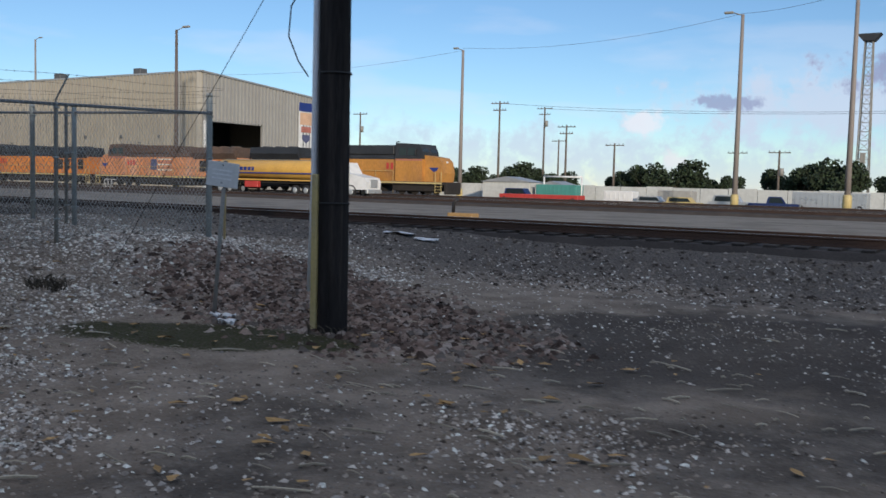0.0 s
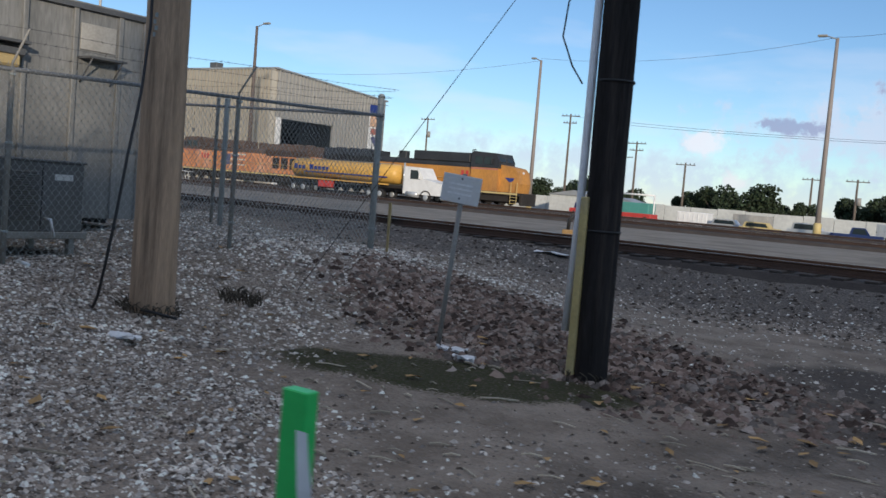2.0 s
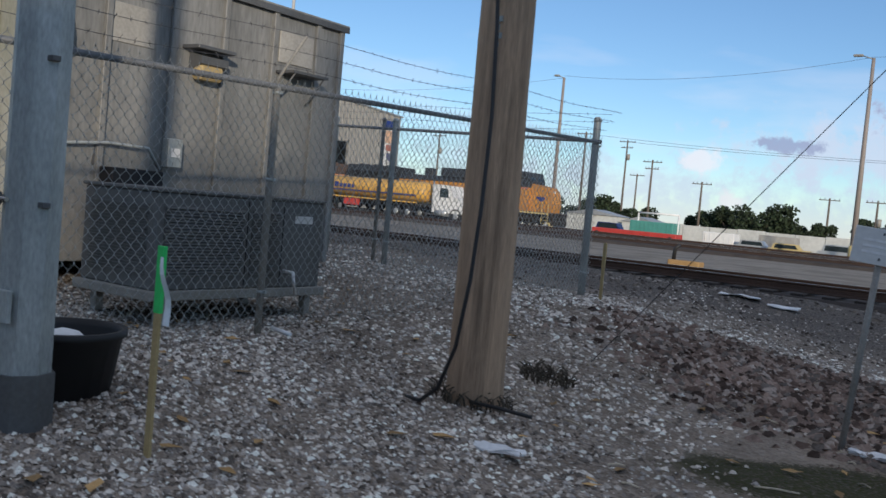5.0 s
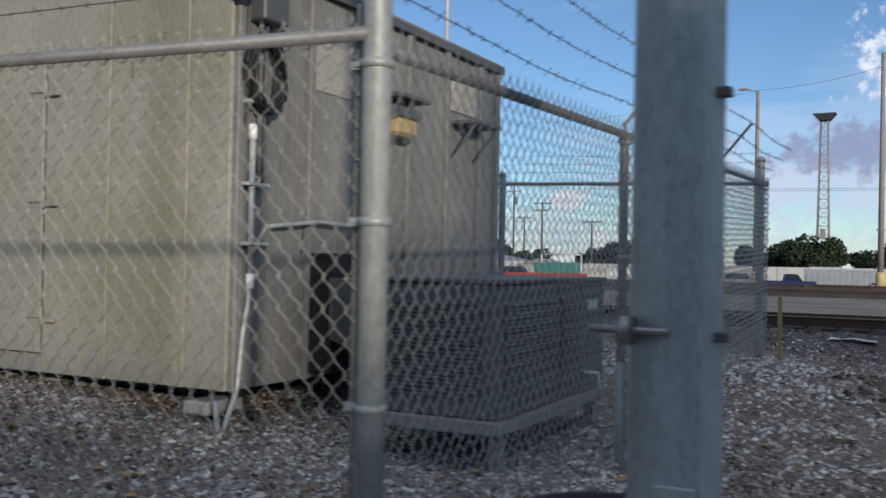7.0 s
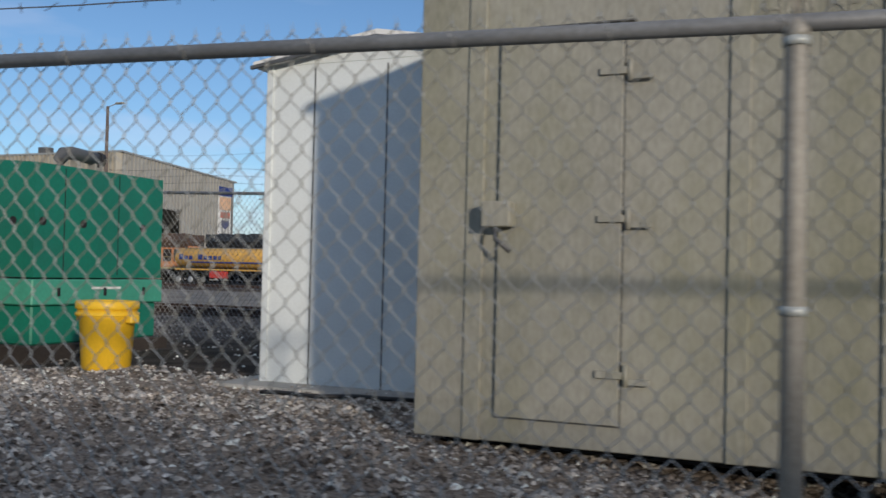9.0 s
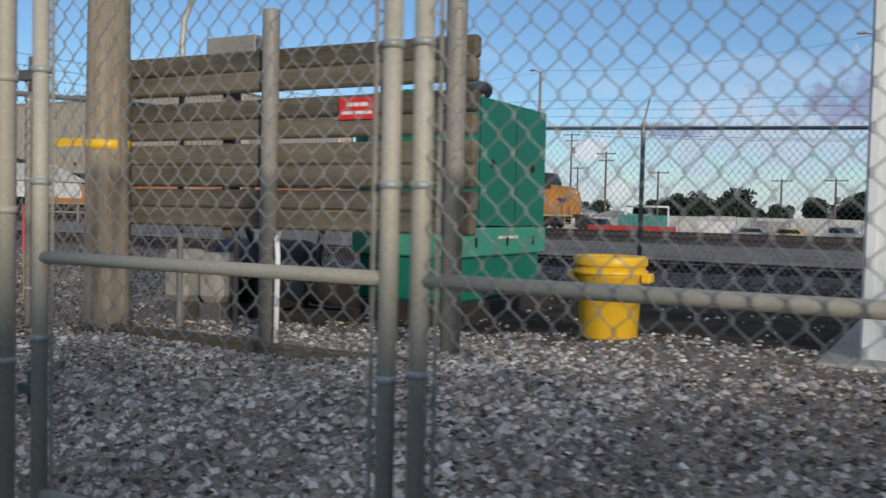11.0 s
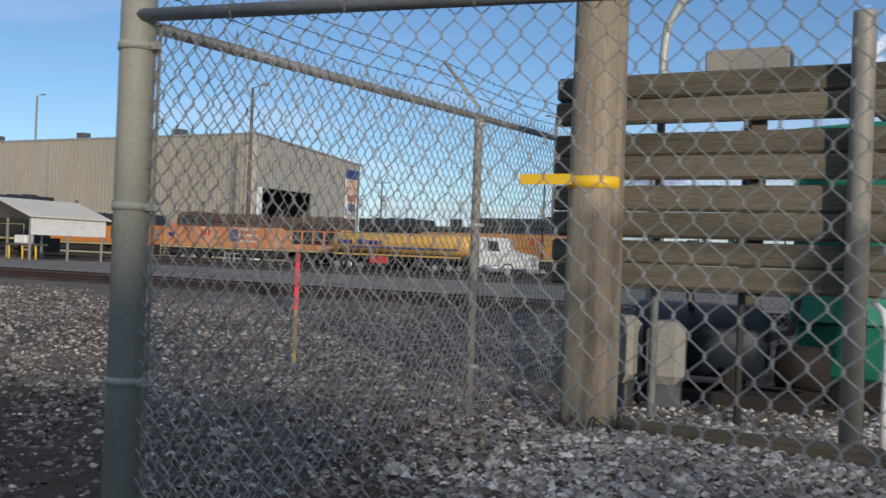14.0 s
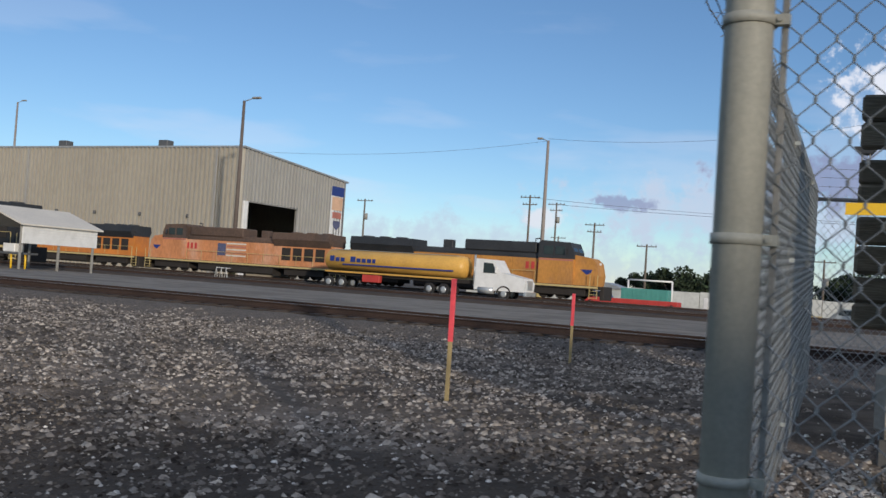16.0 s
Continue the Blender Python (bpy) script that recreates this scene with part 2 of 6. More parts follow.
SHELTER = mat("shelter_khaki_paint", (0.295, 0.289, 0.246), 0.6, 0.0, 0.2, 1.1, 35, 0.05, (0.21, 0.208, 0.14), 0.85, (1, 1, 0.45))
SHELTER_SIDE = mat("shelter_grey_paint", (0.225, 0.225, 0.214), 0.6, 0.0, 0.26, 1.3, 35, 0.05, (0.13, 0.133, 0.128), 0.85, (1, 1, 0.18))
DARKGREY = mat("dark_grey_steel", (0.10, 0.105, 0.11), 0.55, 0.2, 0.2, 2, 40, 0.05, (0.13, 0.12, 0.10), 0.4)
# near-black; also stands for the shade in the duct opening and shop door
BLACK = mat("black_parts_and_shade", (0.012, 0.012, 0.014), 0.7, 0, 0.1, 2, 30, 0)
WHITE = mat("white_paint", (0.74, 0.74, 0.72), 0.45, 0, 0.08, 1.5, 30, 0.03, (0.5, 0.5, 0.47), 0.4)
SHEDWHITE = mat("white_shed_panel", (0.70, 0.745, 0.75), 0.6, 0, 0.08, 1.2, 60, 0.05, (0.5, 0.53, 0.53), 0.35)
GREEN = mat("generator_green", (0.010, 0.165, 0.108), 0.5, 0, 0.14, 1.4, 30, 0.04, (0.02, 0.13, 0.10), 0.5)
GREENLT = mat("generator_light_green", (0.06, 0.30, 0.21), 0.5, 0, 0.14, 1.4, 30, 0.04)
YELLOW = mat("yellow_plastic", (0.80, 0.50, 0.02), 0.42, 0, 0.06, 2.5, 40, 0.03)
YELPAINT = mat("yellow_paint", (0.52, 0.41, 0.17), 0.6, 0, 0.15, 2.5, 30, 0.05, (0.4, 0.36, 0.25), 0.5)
DEEPBLUE = mat("deep_blue_black_paint", (0.018, 0.026, 0.042), 0.55, 0.1, 0.25, 3, 40, 0.05)
RED = mat("red_sign_enamel", (0.62, 0.03, 0.03), 0.4, 0, 0.08, 3, 30, 0)
POLE_WOOD = mat("brown_pole_wood", (0.45, 0.31, 0.20), 0.88, 0, 0.28, 2.6, 46, 0.45, (0.15, 0.105, 0.07), 0.85, (3.5, 3.5, 0.2), depth=0.02)
POLE_DARK = mat("creosote_pole_wood", (0.026, 0.023, 0.022), 0.95, 0, 0.5, 3.0, 40, 0.7, (0.075, 0.060, 0.050), 0.8, (3.5, 3.5, 0.15), depth=0.02)
POLE_DARK.node_tree.nodes["Principled BSDF"].inputs["Specular IOR Level"].default_value = 0.15
POLE_GREY = mat("grey_pole_wood", (0.30, 0.255, 0.19), 0.9, 0, 0.35, 2.6, 45, 0.5, (0.15, 0.105, 0.065), 0.85, (3, 3, 0.2), depth=0.02)
BOARD = mat("weathered_board", (0.135, 0.118, 0.086), 0.9, 0, 0.4, 2.4, 40, 0.5, (0.075, 0.07, 0.05), 0.85, (0.35, 3, 3), each=0.25, depth=0.015)
STAKE_WOOD = mat("stake_wood", (0.42, 0.32, 0.15), 0.8, 0, 0.15, 4, 60, 0.1)
TAPE_GREEN = mat("green_flagging", (0.05, 0.62, 0.14), 0.4, 0, 0.1, 6, 30, 0)
TAPE_WHITE = mat("white_flagging", (0.72, 0.78, 0.80), 0.4, 0, 0.1, 6, 30, 0)
TAPE_PINK = mat("pink_red_flagging", (0.90, 0.10, 0.12), 0.4, 0, 0.1, 6, 30, 0)
RUSTRAIL = mat("rusty_rail", (0.055, 0.034, 0.026), 0.75, 0.3, 0.3, 1.0, 30, 0.15, (0.04, 0.03, 0.026), 0.5)
RAILTOP = mat("worn_rail_head", (0.35, 0.33, 0.31), 0.35, 0.8, 0.15, 1.0, 30, 0.02)
TIE = mat("creosote_tie", (0.040, 0.032, 0.027), 0.9, 0, 0.3, 1.5, 30, 0.3, (0.08, 0.065, 0.05), 0.4, each=0.3)
CLAD = mat("ribbed_wall_cladding", (0.37, 0.345, 0.29), 0.6, 0.1, 0.10, 0.12, 3.0, 0.0, (0.31, 0.29, 0.26), 0.5, (1, 1, 0.25))
CLAD_END = mat("grey_wall_cladding", (0.33, 0.325, 0.305), 0.6, 0.1, 0.10, 0.12, 3.0, 0.0, (0.28, 0.27, 0.25), 0.5, (1, 1, 0.25))
ROOFMETAL = mat("roof_metal", (0.36, 0.37, 0.37), 0.5, 0.3, 0.12, 0.4, 5, 0.0)
LOCOYEL = mat("locomotive_yellow", (0.46, 0.215, 0.045), 0.6, 0, 0.22, 0.5, 6, 0.02, (0.30, 0.15, 0.07), 0.75, (1, 1, 0.5))
LOCOFADE = mat("faded_locomotive_paint", (0.52, 0.22, 0.09), 0.7, 0, 0.2, 0.5, 5, 0.02, (0.60, 0.36, 0.24), 0.85, (1, 1, 0.5))
LOCOORANGE = mat("orange_locomotive_paint", (0.56, 0.20, 0.035), 0.6, 0, 0.2, 0.5, 6, 0.02, (0.34, 0.14, 0.06), 0.7)
LOCOGREY = mat("locomotive_roof_grey", (0.028, 0.031, 0.036), 0.6, 0.1, 0.25, 0.6, 6, 0.02, (0.055, 0.055, 0.055), 0.4)
LOCOBLACK = mat("black_locomotive_paint", (0.02, 0.02, 0.022), 0.55, 0.1, 0.25, 0.6, 6, 0.02, (0.05, 0.048, 0.045), 0.5)
LOCOBROWN = mat("sooty_brown_hood_top", (0.095, 0.062, 0.045), 0.8, 0, 0.3, 0.5, 5, 0.02, (0.07, 0.055, 0.05), 0.8)
BED = mat("oily_track_bed", (0.042, 0.034, 0.029), 0.95, 0, 0.35, 1.2, 30, 0.3, (0.075, 0.063, 0.053), 0.5)
UNDER = mat("grimy_underframe", (0.028, 0.024, 0.021), 0.85, 0.1, 0.3, 1.0, 8, 0.1)
TANKYEL = mat("tanker_yellow", (0.62, 0.36, 0.075), 0.42, 0, 0.14, 0.6, 8, 0.0, (0.55, 0.30, 0.07), 0.4)
NAVY = mat("navy_paint", (0.02, 0.04, 0.20), 0.4, 0, 0.1, 1, 10, 0)
REDPAINT = mat("red_paint", (0.45, 0.05, 0.04), 0.5, 0, 0.15, 1, 10, 0)
TEAL = mat("teal_paint", (0.08, 0.28, 0.24), 0.5, 0, 0.12, 1, 10, 0)
BLUECAR = mat("blue_car_paint", (0.015, 0.03, 0.11), 0.3, 0.1, 0.1, 1, 10, 0)
SILVER = mat("silver_car_paint", (0.45, 0.47, 0.48), 0.3, 0.4, 0.1, 1, 10, 0)
TYRE = mat("tyre_rubber", (0.02, 0.02, 0.021), 0.85, 0, 0.15, 6, 40, 0.05)
GLASS = glass_mat("dark_glass")
CONCRETE = mat("concrete", (0.36, 0.35, 0.32), 0.9, 0, 0.15, 1.5, 30, 0.15, (0.25, 0.24, 0.21), 0.5)
FARWALL = mat("pale_concrete_wall", (0.52, 0.53, 0.50), 0.9, 0, 0.12, 0.25, 2, 0.0, (0.40, 0.41, 0.39), 0.5)
CABLE = mat("black_cable", (0.015, 0.015, 0.016), 0.6, 0, 0.1, 5, 40, 0)
WIREGREY = mat("overhead_wire", (0.10, 0.11, 0.12), 0.6, 0, 0.1, 5, 40, 0)
PVC = mat("white_conduit", (0.86, 0.86, 0.85), 0.5, 0, 0.1, 2, 30, 0, (0.68, 0.67, 0.65), 0.4)
LEAF = mat("far_foliage", (0.026, 0.042, 0.018), 0.9, 0, 0.3, 0.4, 3, 0, island=0.5)
BARK = mat("bark", (0.10, 0.08, 0.06), 0.95, 0, 0.3, 2, 20, 0.3)
MAST = mat("brown_grey_mast", (0.27, 0.235, 0.21), 0.7, 0.1, 0.15, 0.6, 8, 0.0)
MASTDARK = mat("dark_brown_mast", (0.13, 0.105, 0.09), 0.8, 0.1, 0.2, 0.6, 8, 0.0)
FLAGPINK = mat("faded_red_stripe", (0.42, 0.16, 0.12), 0.7, 0, 0.25, 0.6, 6, 0)
FLAGBLUE = mat("faded_blue_patch", (0.09, 0.10, 0.18), 0.7, 0, 0.25, 0.6, 6, 0)
LITTER = mat("pale_litter", (0.8, 0.8, 0.79), 0.7, 0, 0.1, 5, 40, 0.1)
DRYLEAF = mat("dry_leaf", (0.40, 0.25, 0.10), 0.9, 0, 0.2, 8, 60, 0.1, island=0.45)
STICK = mat("dry_stick", (0.46, 0.40, 0.30), 0.9, 0, 0.2, 8, 60, 0.1, island=0.35)
PLASTER = mat("plain_rear_wall", (0.40, 0.38, 0.35), 0.9, 0, 0.15, 0.3, 5, 0.05)


# ---- mesh tools ----
class Shape:
    """Vertices and faces of one mesh, in its thing's own metres."""

    def __init__(self):
        self.v, self.f, self.s = [], [], []

    def add(self, verts, faces, smooth=False):
        n = len(self.v)
        self.v += [tuple(p) for p in verts]
        self.f += [tuple(i + n for i in f) for f in faces]
        self.s += [smooth] * len(faces)
        return self

    def box(self, x0, y0, z0, x1, y1, z1, c=0.0, turn=None):
        xs, ys, zs = (min(x0, x1), max(x0, x1)), (min(y0, y1), max(y0, y1)), (min(z0, z1), max(z0, z1))
        c = min(c, 0.45 * min(xs[1] - xs[0], ys[1] - ys[0], zs[1] - zs[0]))
        if c <= 0:
            v = [(xs[i], ys[j], zs[k]) for k in (0, 1) for j in (0, 1) for i in (0, 1)]
            f = [(0, 2, 3, 1), (4, 5, 7, 6), (0, 1, 5, 4), (2, 6, 7, 3), (0, 4, 6, 2), (1, 3, 7, 5)]
        else:
            v, idx = [], {}
            for i in (0, 1):
                for j in (0, 1):
                    for k in (0, 1):
                        for a in range(3):
                            p = [xs[i] + (c if i == 0 else -c), ys[j] + (c if j == 0 else -c), zs[k] + (c if k == 0 else -c)]
                            p[a] = (xs[i], ys[j], zs[k])[a]
                            idx[i, j, k, a] = len(v)
                            v.append(tuple(p))
            f = []
            for a in range(3):
                b, d = (a + 1) % 3, (a + 2) % 3
                for s in (0, 1):
                    ring = []
                    for p, q in ((0, 0), (1, 0), (1, 1), (0, 1)):
                        key = [0, 0, 0]
                        key[a], key[b], key[d] = s, p, q
                        ring.append(idx[(*key, a)])
                    f.append(tuple(ring) if s else tuple(reversed(ring)))
                for p in (0, 1):
                    for q in (0, 1):
                        k0, k1 = [0, 0, 0], [0, 0, 0]
                        k0[a], k1[a] = 0, 1
                        k0[b] = k1[b] = p
                        k0[d] = k1[d] = q
                        quad = (idx[(*k0, b)], idx[(*k1, b)], idx[(*k1, d)], idx[(*k0, d)])
                        f.append(quad if (p != q) else tuple(reversed(quad)))
            for i in (0, 1):
                for j in (0, 1):
                    for k in (0, 1):
                        t = tuple(idx[i, j, k, a] for a in range(3))
                        f.append(t if (i + j + k) % 2 else tuple(reversed(t)))
        if turn is not None:
            v = [turn @ Vector(p) for p in v]
        return self.add(v, f)

    def tube(self, pts, r, n=8, caps=True):
        """A tube along the points; r is one radius or one for each point."""
        pts = [Vector(p) for p in pts]
        rs = r if isinstance(r, (list, tuple)) else [r] * len(pts)
        v, f = [], []
        up = Vector((0.0123, 0.0345, 1.0)) if abs((pts[-1] - pts[0]).normalized().z) < 0.9 else Vector((0.0123, 1.0, 0.0345))
        for i, p in enumerate(pts):
            d = (pts[min(i + 1, len(pts) - 1)] - pts[max(i - 1, 0)]).normalized()
            a = d.cross(up).normalized()
            b = a.cross(d)
            for k in range(n):
                w = 2 * math.pi * (k + 0.5) / n
                v.append(p + rs[i] * (math.cos(w) * a + math.sin(w) * b))
        for i in range(len(pts) - 1):
            for k in range(n):
                f.append((i * n + k, i * n + (k + 1) % n, (i + 1) * n + (k + 1) % n, (i + 1) * n + k))
        self.add(v, f, n > 5)
        if caps:
            m = len(self.v) - len(v)
            self.f += [tuple(m + k for k in reversed(range(n))), tuple(m + (len(pts) - 1) * n + k for k in range(n))]
            self.s += [False, False]
        return self

    def prism(self, outline, a, b, axis="y"):
        """The outline (pairs) pushed from a to b along the axis."""
        put = {"x": lambda p, q, t: (t, p, q), "y": lambda p, q, t: (p, t, q), "z": lambda p, q, t: (p, q, t)}[axis]
        n = len(outline)
        v = [put(p, q, a) for p, q in outline] + [put(p, q, b) for p, q in outline]
        f = [(i, (i + 1) % n, n + (i + 1) % n, n + i) for i in range(n)] + [tuple(reversed(range(n))), tuple(range(n, 2 * n))]
        return self.add(v, f)

    def lathe(self, profile, n=24, centre=(0, 0), smooth=True):
        """(radius, z) pairs turned round the z axis."""
        v = [(centre[0] + r * math.cos(2 * math.pi * k / n), centre[1] + r * math.sin(2 * math.pi * k / n), z) for r, z in profile for k in range(n)]
        f = [(i * n + k, i * n + (k + 1) % n, (i + 1) * n + (k + 1) % n, (i + 1) * n + k) for i in range(len(profile) - 1) for k in range(n)]
        self.add(v, f, smooth)
        m = len(self.v) - len(v)
        self.f += [tuple(m + k for k in reversed(range(n))), tuple(m + (len(profile) - 1) * n + k for k in range(n))]
        self.s += [False, False]
        return self

    def mesh(self, name, material):
        me = bpy.data.meshes.new(name)
        me.from_pydata(self.v, [], self.f)
        me.polygons.foreach_set("use_smooth", self.s)
        me.materials.append(material)
        bm = bmesh.new()
        bm.from_mesh(me)
        if len(bm.faces) < 30000:
            bmesh.ops.recalc_face_normals(bm, faces=bm.faces)
        bm.to_mesh(me)
        bm.free()
        me.update()
        return me


def thing(name, label, category, at=(0, 0, 0), turn=0.0, group="", kind=""):
    ob = new(name)
    ob.matrix_basis = pose(*at, 0, 0, turn)
    ob.empty_display_size = 0.2
    return tagged(ob, label, category, group, kind)


def part(name, shape, material, parent, label="", kind=""):
    ob = new(name, shape.mesh(name, material))
    ob.parent = parent
    return tagged(ob, label, kind=kind)


def single(name, shape, material, label, category="", at=(0, 0, 0), turn=0.0, group="", kind=""):
    ob = new(name, shape.mesh(name, material))
    ob.matrix_basis = pose(*at, 0, 0, turn)
    return tagged(ob, label, category, group, kind)


def ease(t):
    t = np.clip(t, 0.0, 1.0)
    return t * t * (3 - 2 * t)


def land(x, y):
    """The height of the ground."""
    x, y = np.asarray(x, float), np.asarray(y, float)
    rise = 0.43 * ease((-x - 4.0) / 3.8) + 0.30 * ease((-x - 8) / 6) - 0.13 * ease((-x - 16.5) / 3) - 0.17 * ease((-x - 22.0) / 4)
    z = -0.19 + rise * (0.55 + 0.45 * ease((y - 0.5) / 4)) * (1 - ease((y - 14) / 6))
    z = z + 0.22 * np.exp(-((y - 10.2) / 1.9) ** 2) * ease((-x - 0.8) / 4) * (1 - 0.9 * ease((-x - 8) / 4))
    z = z + 0.42 * ease((y - 15.2) / 2.6)
    z = z - 0.42 * ease((y - 23) / 50) - 0.85 * ease((y - 82) / 30)
    return z


def rough(x, y):
    x, y = np.asarray(x, float), np.asarray(y, float)
    return 0.018 * np.sin(2.1 * x + 1.3 * np.sin(1.7 * y)) * np.cos(1.9 * y + 0.8 * x) + 0.012 * np.sin(5.3 * x + 2.0) * np.sin(4.7 * y + 1.1 * np.sin(3.1 * x))


def ground_z(x, y):
    return float(land(x, y) + rough(x, y))


# ---- ground ----
def ground_material():
    m = bpy.data.materials.new("dirt_and_gravel")
    m.use_nodes = True
    nt = m.node_tree
    b = nt.nodes["Principled BSDF"]
    b.inputs["Roughness"].default_value = 0.95
    b.inputs["Specular IOR Level"].default_value = 0.08
    tc = nt.nodes.new("ShaderNodeTexCoord")
    xyz = nt.nodes.new("ShaderNodeSeparateXYZ")
    nt.links.new(tc.outputs["Object"], xyz.inputs["Vector"])

    def noise_node(scale, detail=6, rough_=0.6):
        n = nt.nodes.new("ShaderNodeTexNoise")
        n.inputs["Scale"].default_value, n.inputs["Detail"].default_value, n.inputs["Roughness"].default_value = scale, detail, rough_
        nt.links.new(tc.outputs["Object"], n.inputs["Vector"])
        return n.outputs["Fac"]

    def ramp(value, a, c, lo=0.0, hi=1.0):
        r = nt.nodes.new("ShaderNodeMapRange")
        r.interpolation_type = "SMOOTHSTEP"
        for key, val in (("From Min", a), ("From Max", c), ("To Min", lo), ("To Max", hi)):
            r.inputs[key].default_value = val
        nt.links.new(value, r.inputs["Value"])
        return r.outputs["Result"]

    def calc(op, p, q):
        n = nt.nodes.new("ShaderNodeMath")
        n.operation = op
        for i, w in enumerate((p, q)):
            if isinstance(w, (int, float)):
                n.inputs[i].default_value = w
            else:
                nt.links.new(w, n.inputs[i])
        return n.outputs["Value"]

    def blend(fac_, c1, c2):
        n = nt.nodes.new("ShaderNodeMixRGB")
        nt.links.new(fac_, n.inputs["Fac"])
        for key, c in (("Color1", c1), ("Color2", c2)):
            if isinstance(c, tuple):
                n.inputs[key].default_value = (*c, 1)
            else:
                nt.links.new(c, n.inputs[key])
        return n.outputs["Color"]

    big, mid, fine = noise_node(0.35), noise_node(1.6), noise_node(38, 4)
    vor = nt.nodes.new("ShaderNodeTexVoronoi")
    vor.inputs["Scale"].default_value = 34
    nt.links.new(tc.outputs["Object"], vor.inputs["Vector"])
    xw = calc("ADD", xyz.outputs["X"], calc("MULTIPLY", calc("SUBTRACT", big, 0.5), 7.0))
    yw = calc("ADD", xyz.outputs["Y"], calc("MULTIPLY", calc("SUBTRACT", mid, 0.5), 2.5))
    grain = nt.nodes.new("ShaderNodeValToRGB")       # single chips of stone, darkened for the shade between loose stones
    for i, (p, c) in enumerate(((0.0, (0.03, 0.026, 0.022)), (0.5, (0.11, 0.097, 0.082)), (1.0, (0.45, 0.41, 0.36)))):
        e = grain.color_ramp.elements[i] if i < 2 else grain.color_ramp.elements.new(1.0)
        e.position, e.color = p, (*c, 1)
    chip = nt.nodes.new("ShaderNodeSeparateColor")
    nt.links.new(vor.outputs["Color"], chip.inputs["Color"])
    nt.links.new(chip.outputs["Red"], grain.inputs["Fac"])
    dirt = blend(ramp(mid, 0.35, 0.65), (0.235, 0.19, 0.147), (0.37, 0.305, 0.24))
    dark = blend(ramp(mid, 0.4, 0.62), (0.11, 0.093, 0.077), (0.215, 0.182, 0.15))
    # dark damp dirt where vehicles turn, and a sandy lane
    dirt = blend(calc("MULTIPLY", ramp(xw, -1.5, 1.2), ramp(big, 0.38, 0.55)), dirt, dark)
    chips = blend(ramp(fine, 0.3, 0.7), grain.outputs["Color"], dirt)
    gravelly = ramp(xw, -1.0, -6.5, 0.18, 0.9)
    colour = blend(calc("MULTIPLY", gravelly, ramp(mid, 0.25, 0.6, 0.45, 1.0)), dirt, chips)
    # bare dark soil deeper in the compound
    colour = blend(calc("MULTIPLY", ramp(xw, -12.5, -14.5), ramp(yw, 6.6, 7.3)), colour, blend(ramp(mid, 0.4, 0.62), (0.042, 0.034, 0.028), (0.085, 0.07, 0.057)))
    # shade outside the far corner of the fence, painted in as darker ground
    colour = blend(ramp(xw, -18.5, -22.5, 0.0, 0.7), colour, dark)
    colour = blend(calc("MULTIPLY", ramp(xw, -18.5, -21.0), ramp(yw, 6.0, 4.4, 0.0, 0.75)), colour, (0.055, 0.046, 0.038))
    # moss strip before the dark pole
    px = calc("ADD", xyz.outputs["X"], calc("MULTIPLY", calc("SUBTRACT", mid, 0.5), 1.6))
    py = calc("ADD", xyz.outputs["Y"], calc("MULTIPLY", calc("SUBTRACT", fine, 0.5), 0.7))
    mu = calc("ADD", calc("MULTIPLY", calc("ADD", px, 2.65), 0.95), calc("MULTIPLY", calc("SUBTRACT", py, 7.05), 0.31))
    mv = calc("SUBTRACT", calc("MULTIPLY", calc("SUBTRACT", py, 7.05), 0.95), calc("MULTIPLY", calc("ADD", px, 2.65), 0.31))
    mu, mv = calc("DIVIDE", mu, 1.75), calc("DIVIDE", mv, 0.62)
    moss = ramp(calc("ADD", calc("MULTIPLY", mu, mu), calc("MULTIPLY", mv, mv)), 1.25, 0.75)
    colour = blend(calc("MULTIPLY", moss, ramp(fine, 0.3, 0.6, 0.6, 1.0)), colour, blend(ramp(fine, 0.4, 0.62), (0.018, 0.021, 0.007), (0.06, 0.062, 0.024)))
    # damp black hollow beside the pole
    damp = calc("MULTIPLY", calc("MULTIPLY", ramp(xw, -1.0, 0.2), ramp(xw, 4.6, 3.0)), calc("MULTIPLY", ramp(yw, 7.4, 8.2), ramp(yw, 13.6, 12.0)))
    colour = blend(calc("MULTIPLY", damp, 0.8), colour, blend(ramp(fine, 0.35, 0.65), (0.055, 0.046, 0.04), (0.11, 0.094, 0.08)))
    # ballast by the rails, then the compacted grey yard
    colour = blend(ramp(yw, 13.5, 16.0), colour, blend(ramp(fine, 0.35, 0.65), (0.08, 0.07, 0.062), (0.22, 0.195, 0.17)))
    yard = blend(ramp(mid, 0.3, 0.7), (0.215, 0.20, 0.178), (0.29, 0.272, 0.243))
    yard = blend(ramp(big, 0.45, 0.6), yard, (0.19, 0.175, 0.155))
    colour = blend(ramp(xyz.outputs["Y"], 21.2, 22.2), colour, yard)
    colour = blend(ramp(xyz.outputs["Y"], 54, 58), colour, blend(ramp(mid, 0.3, 0.7), (0.10, 0.095, 0.09), (0.16, 0.15, 0.14)))
    nt.links.new(colour, b.inputs["Base Color"])
    bp = nt.nodes.new("ShaderNodeBump")
    bp.inputs["Strength"].default_value, bp.inputs["Distance"].default_value = 0.7, 0.03
    nt.links.new(calc("ADD", vor.outputs["Distance"], fine), bp.inputs["Height"])
    nt.links.new(bp.outputs["Normal"], b.inputs["Normal"])
    return m


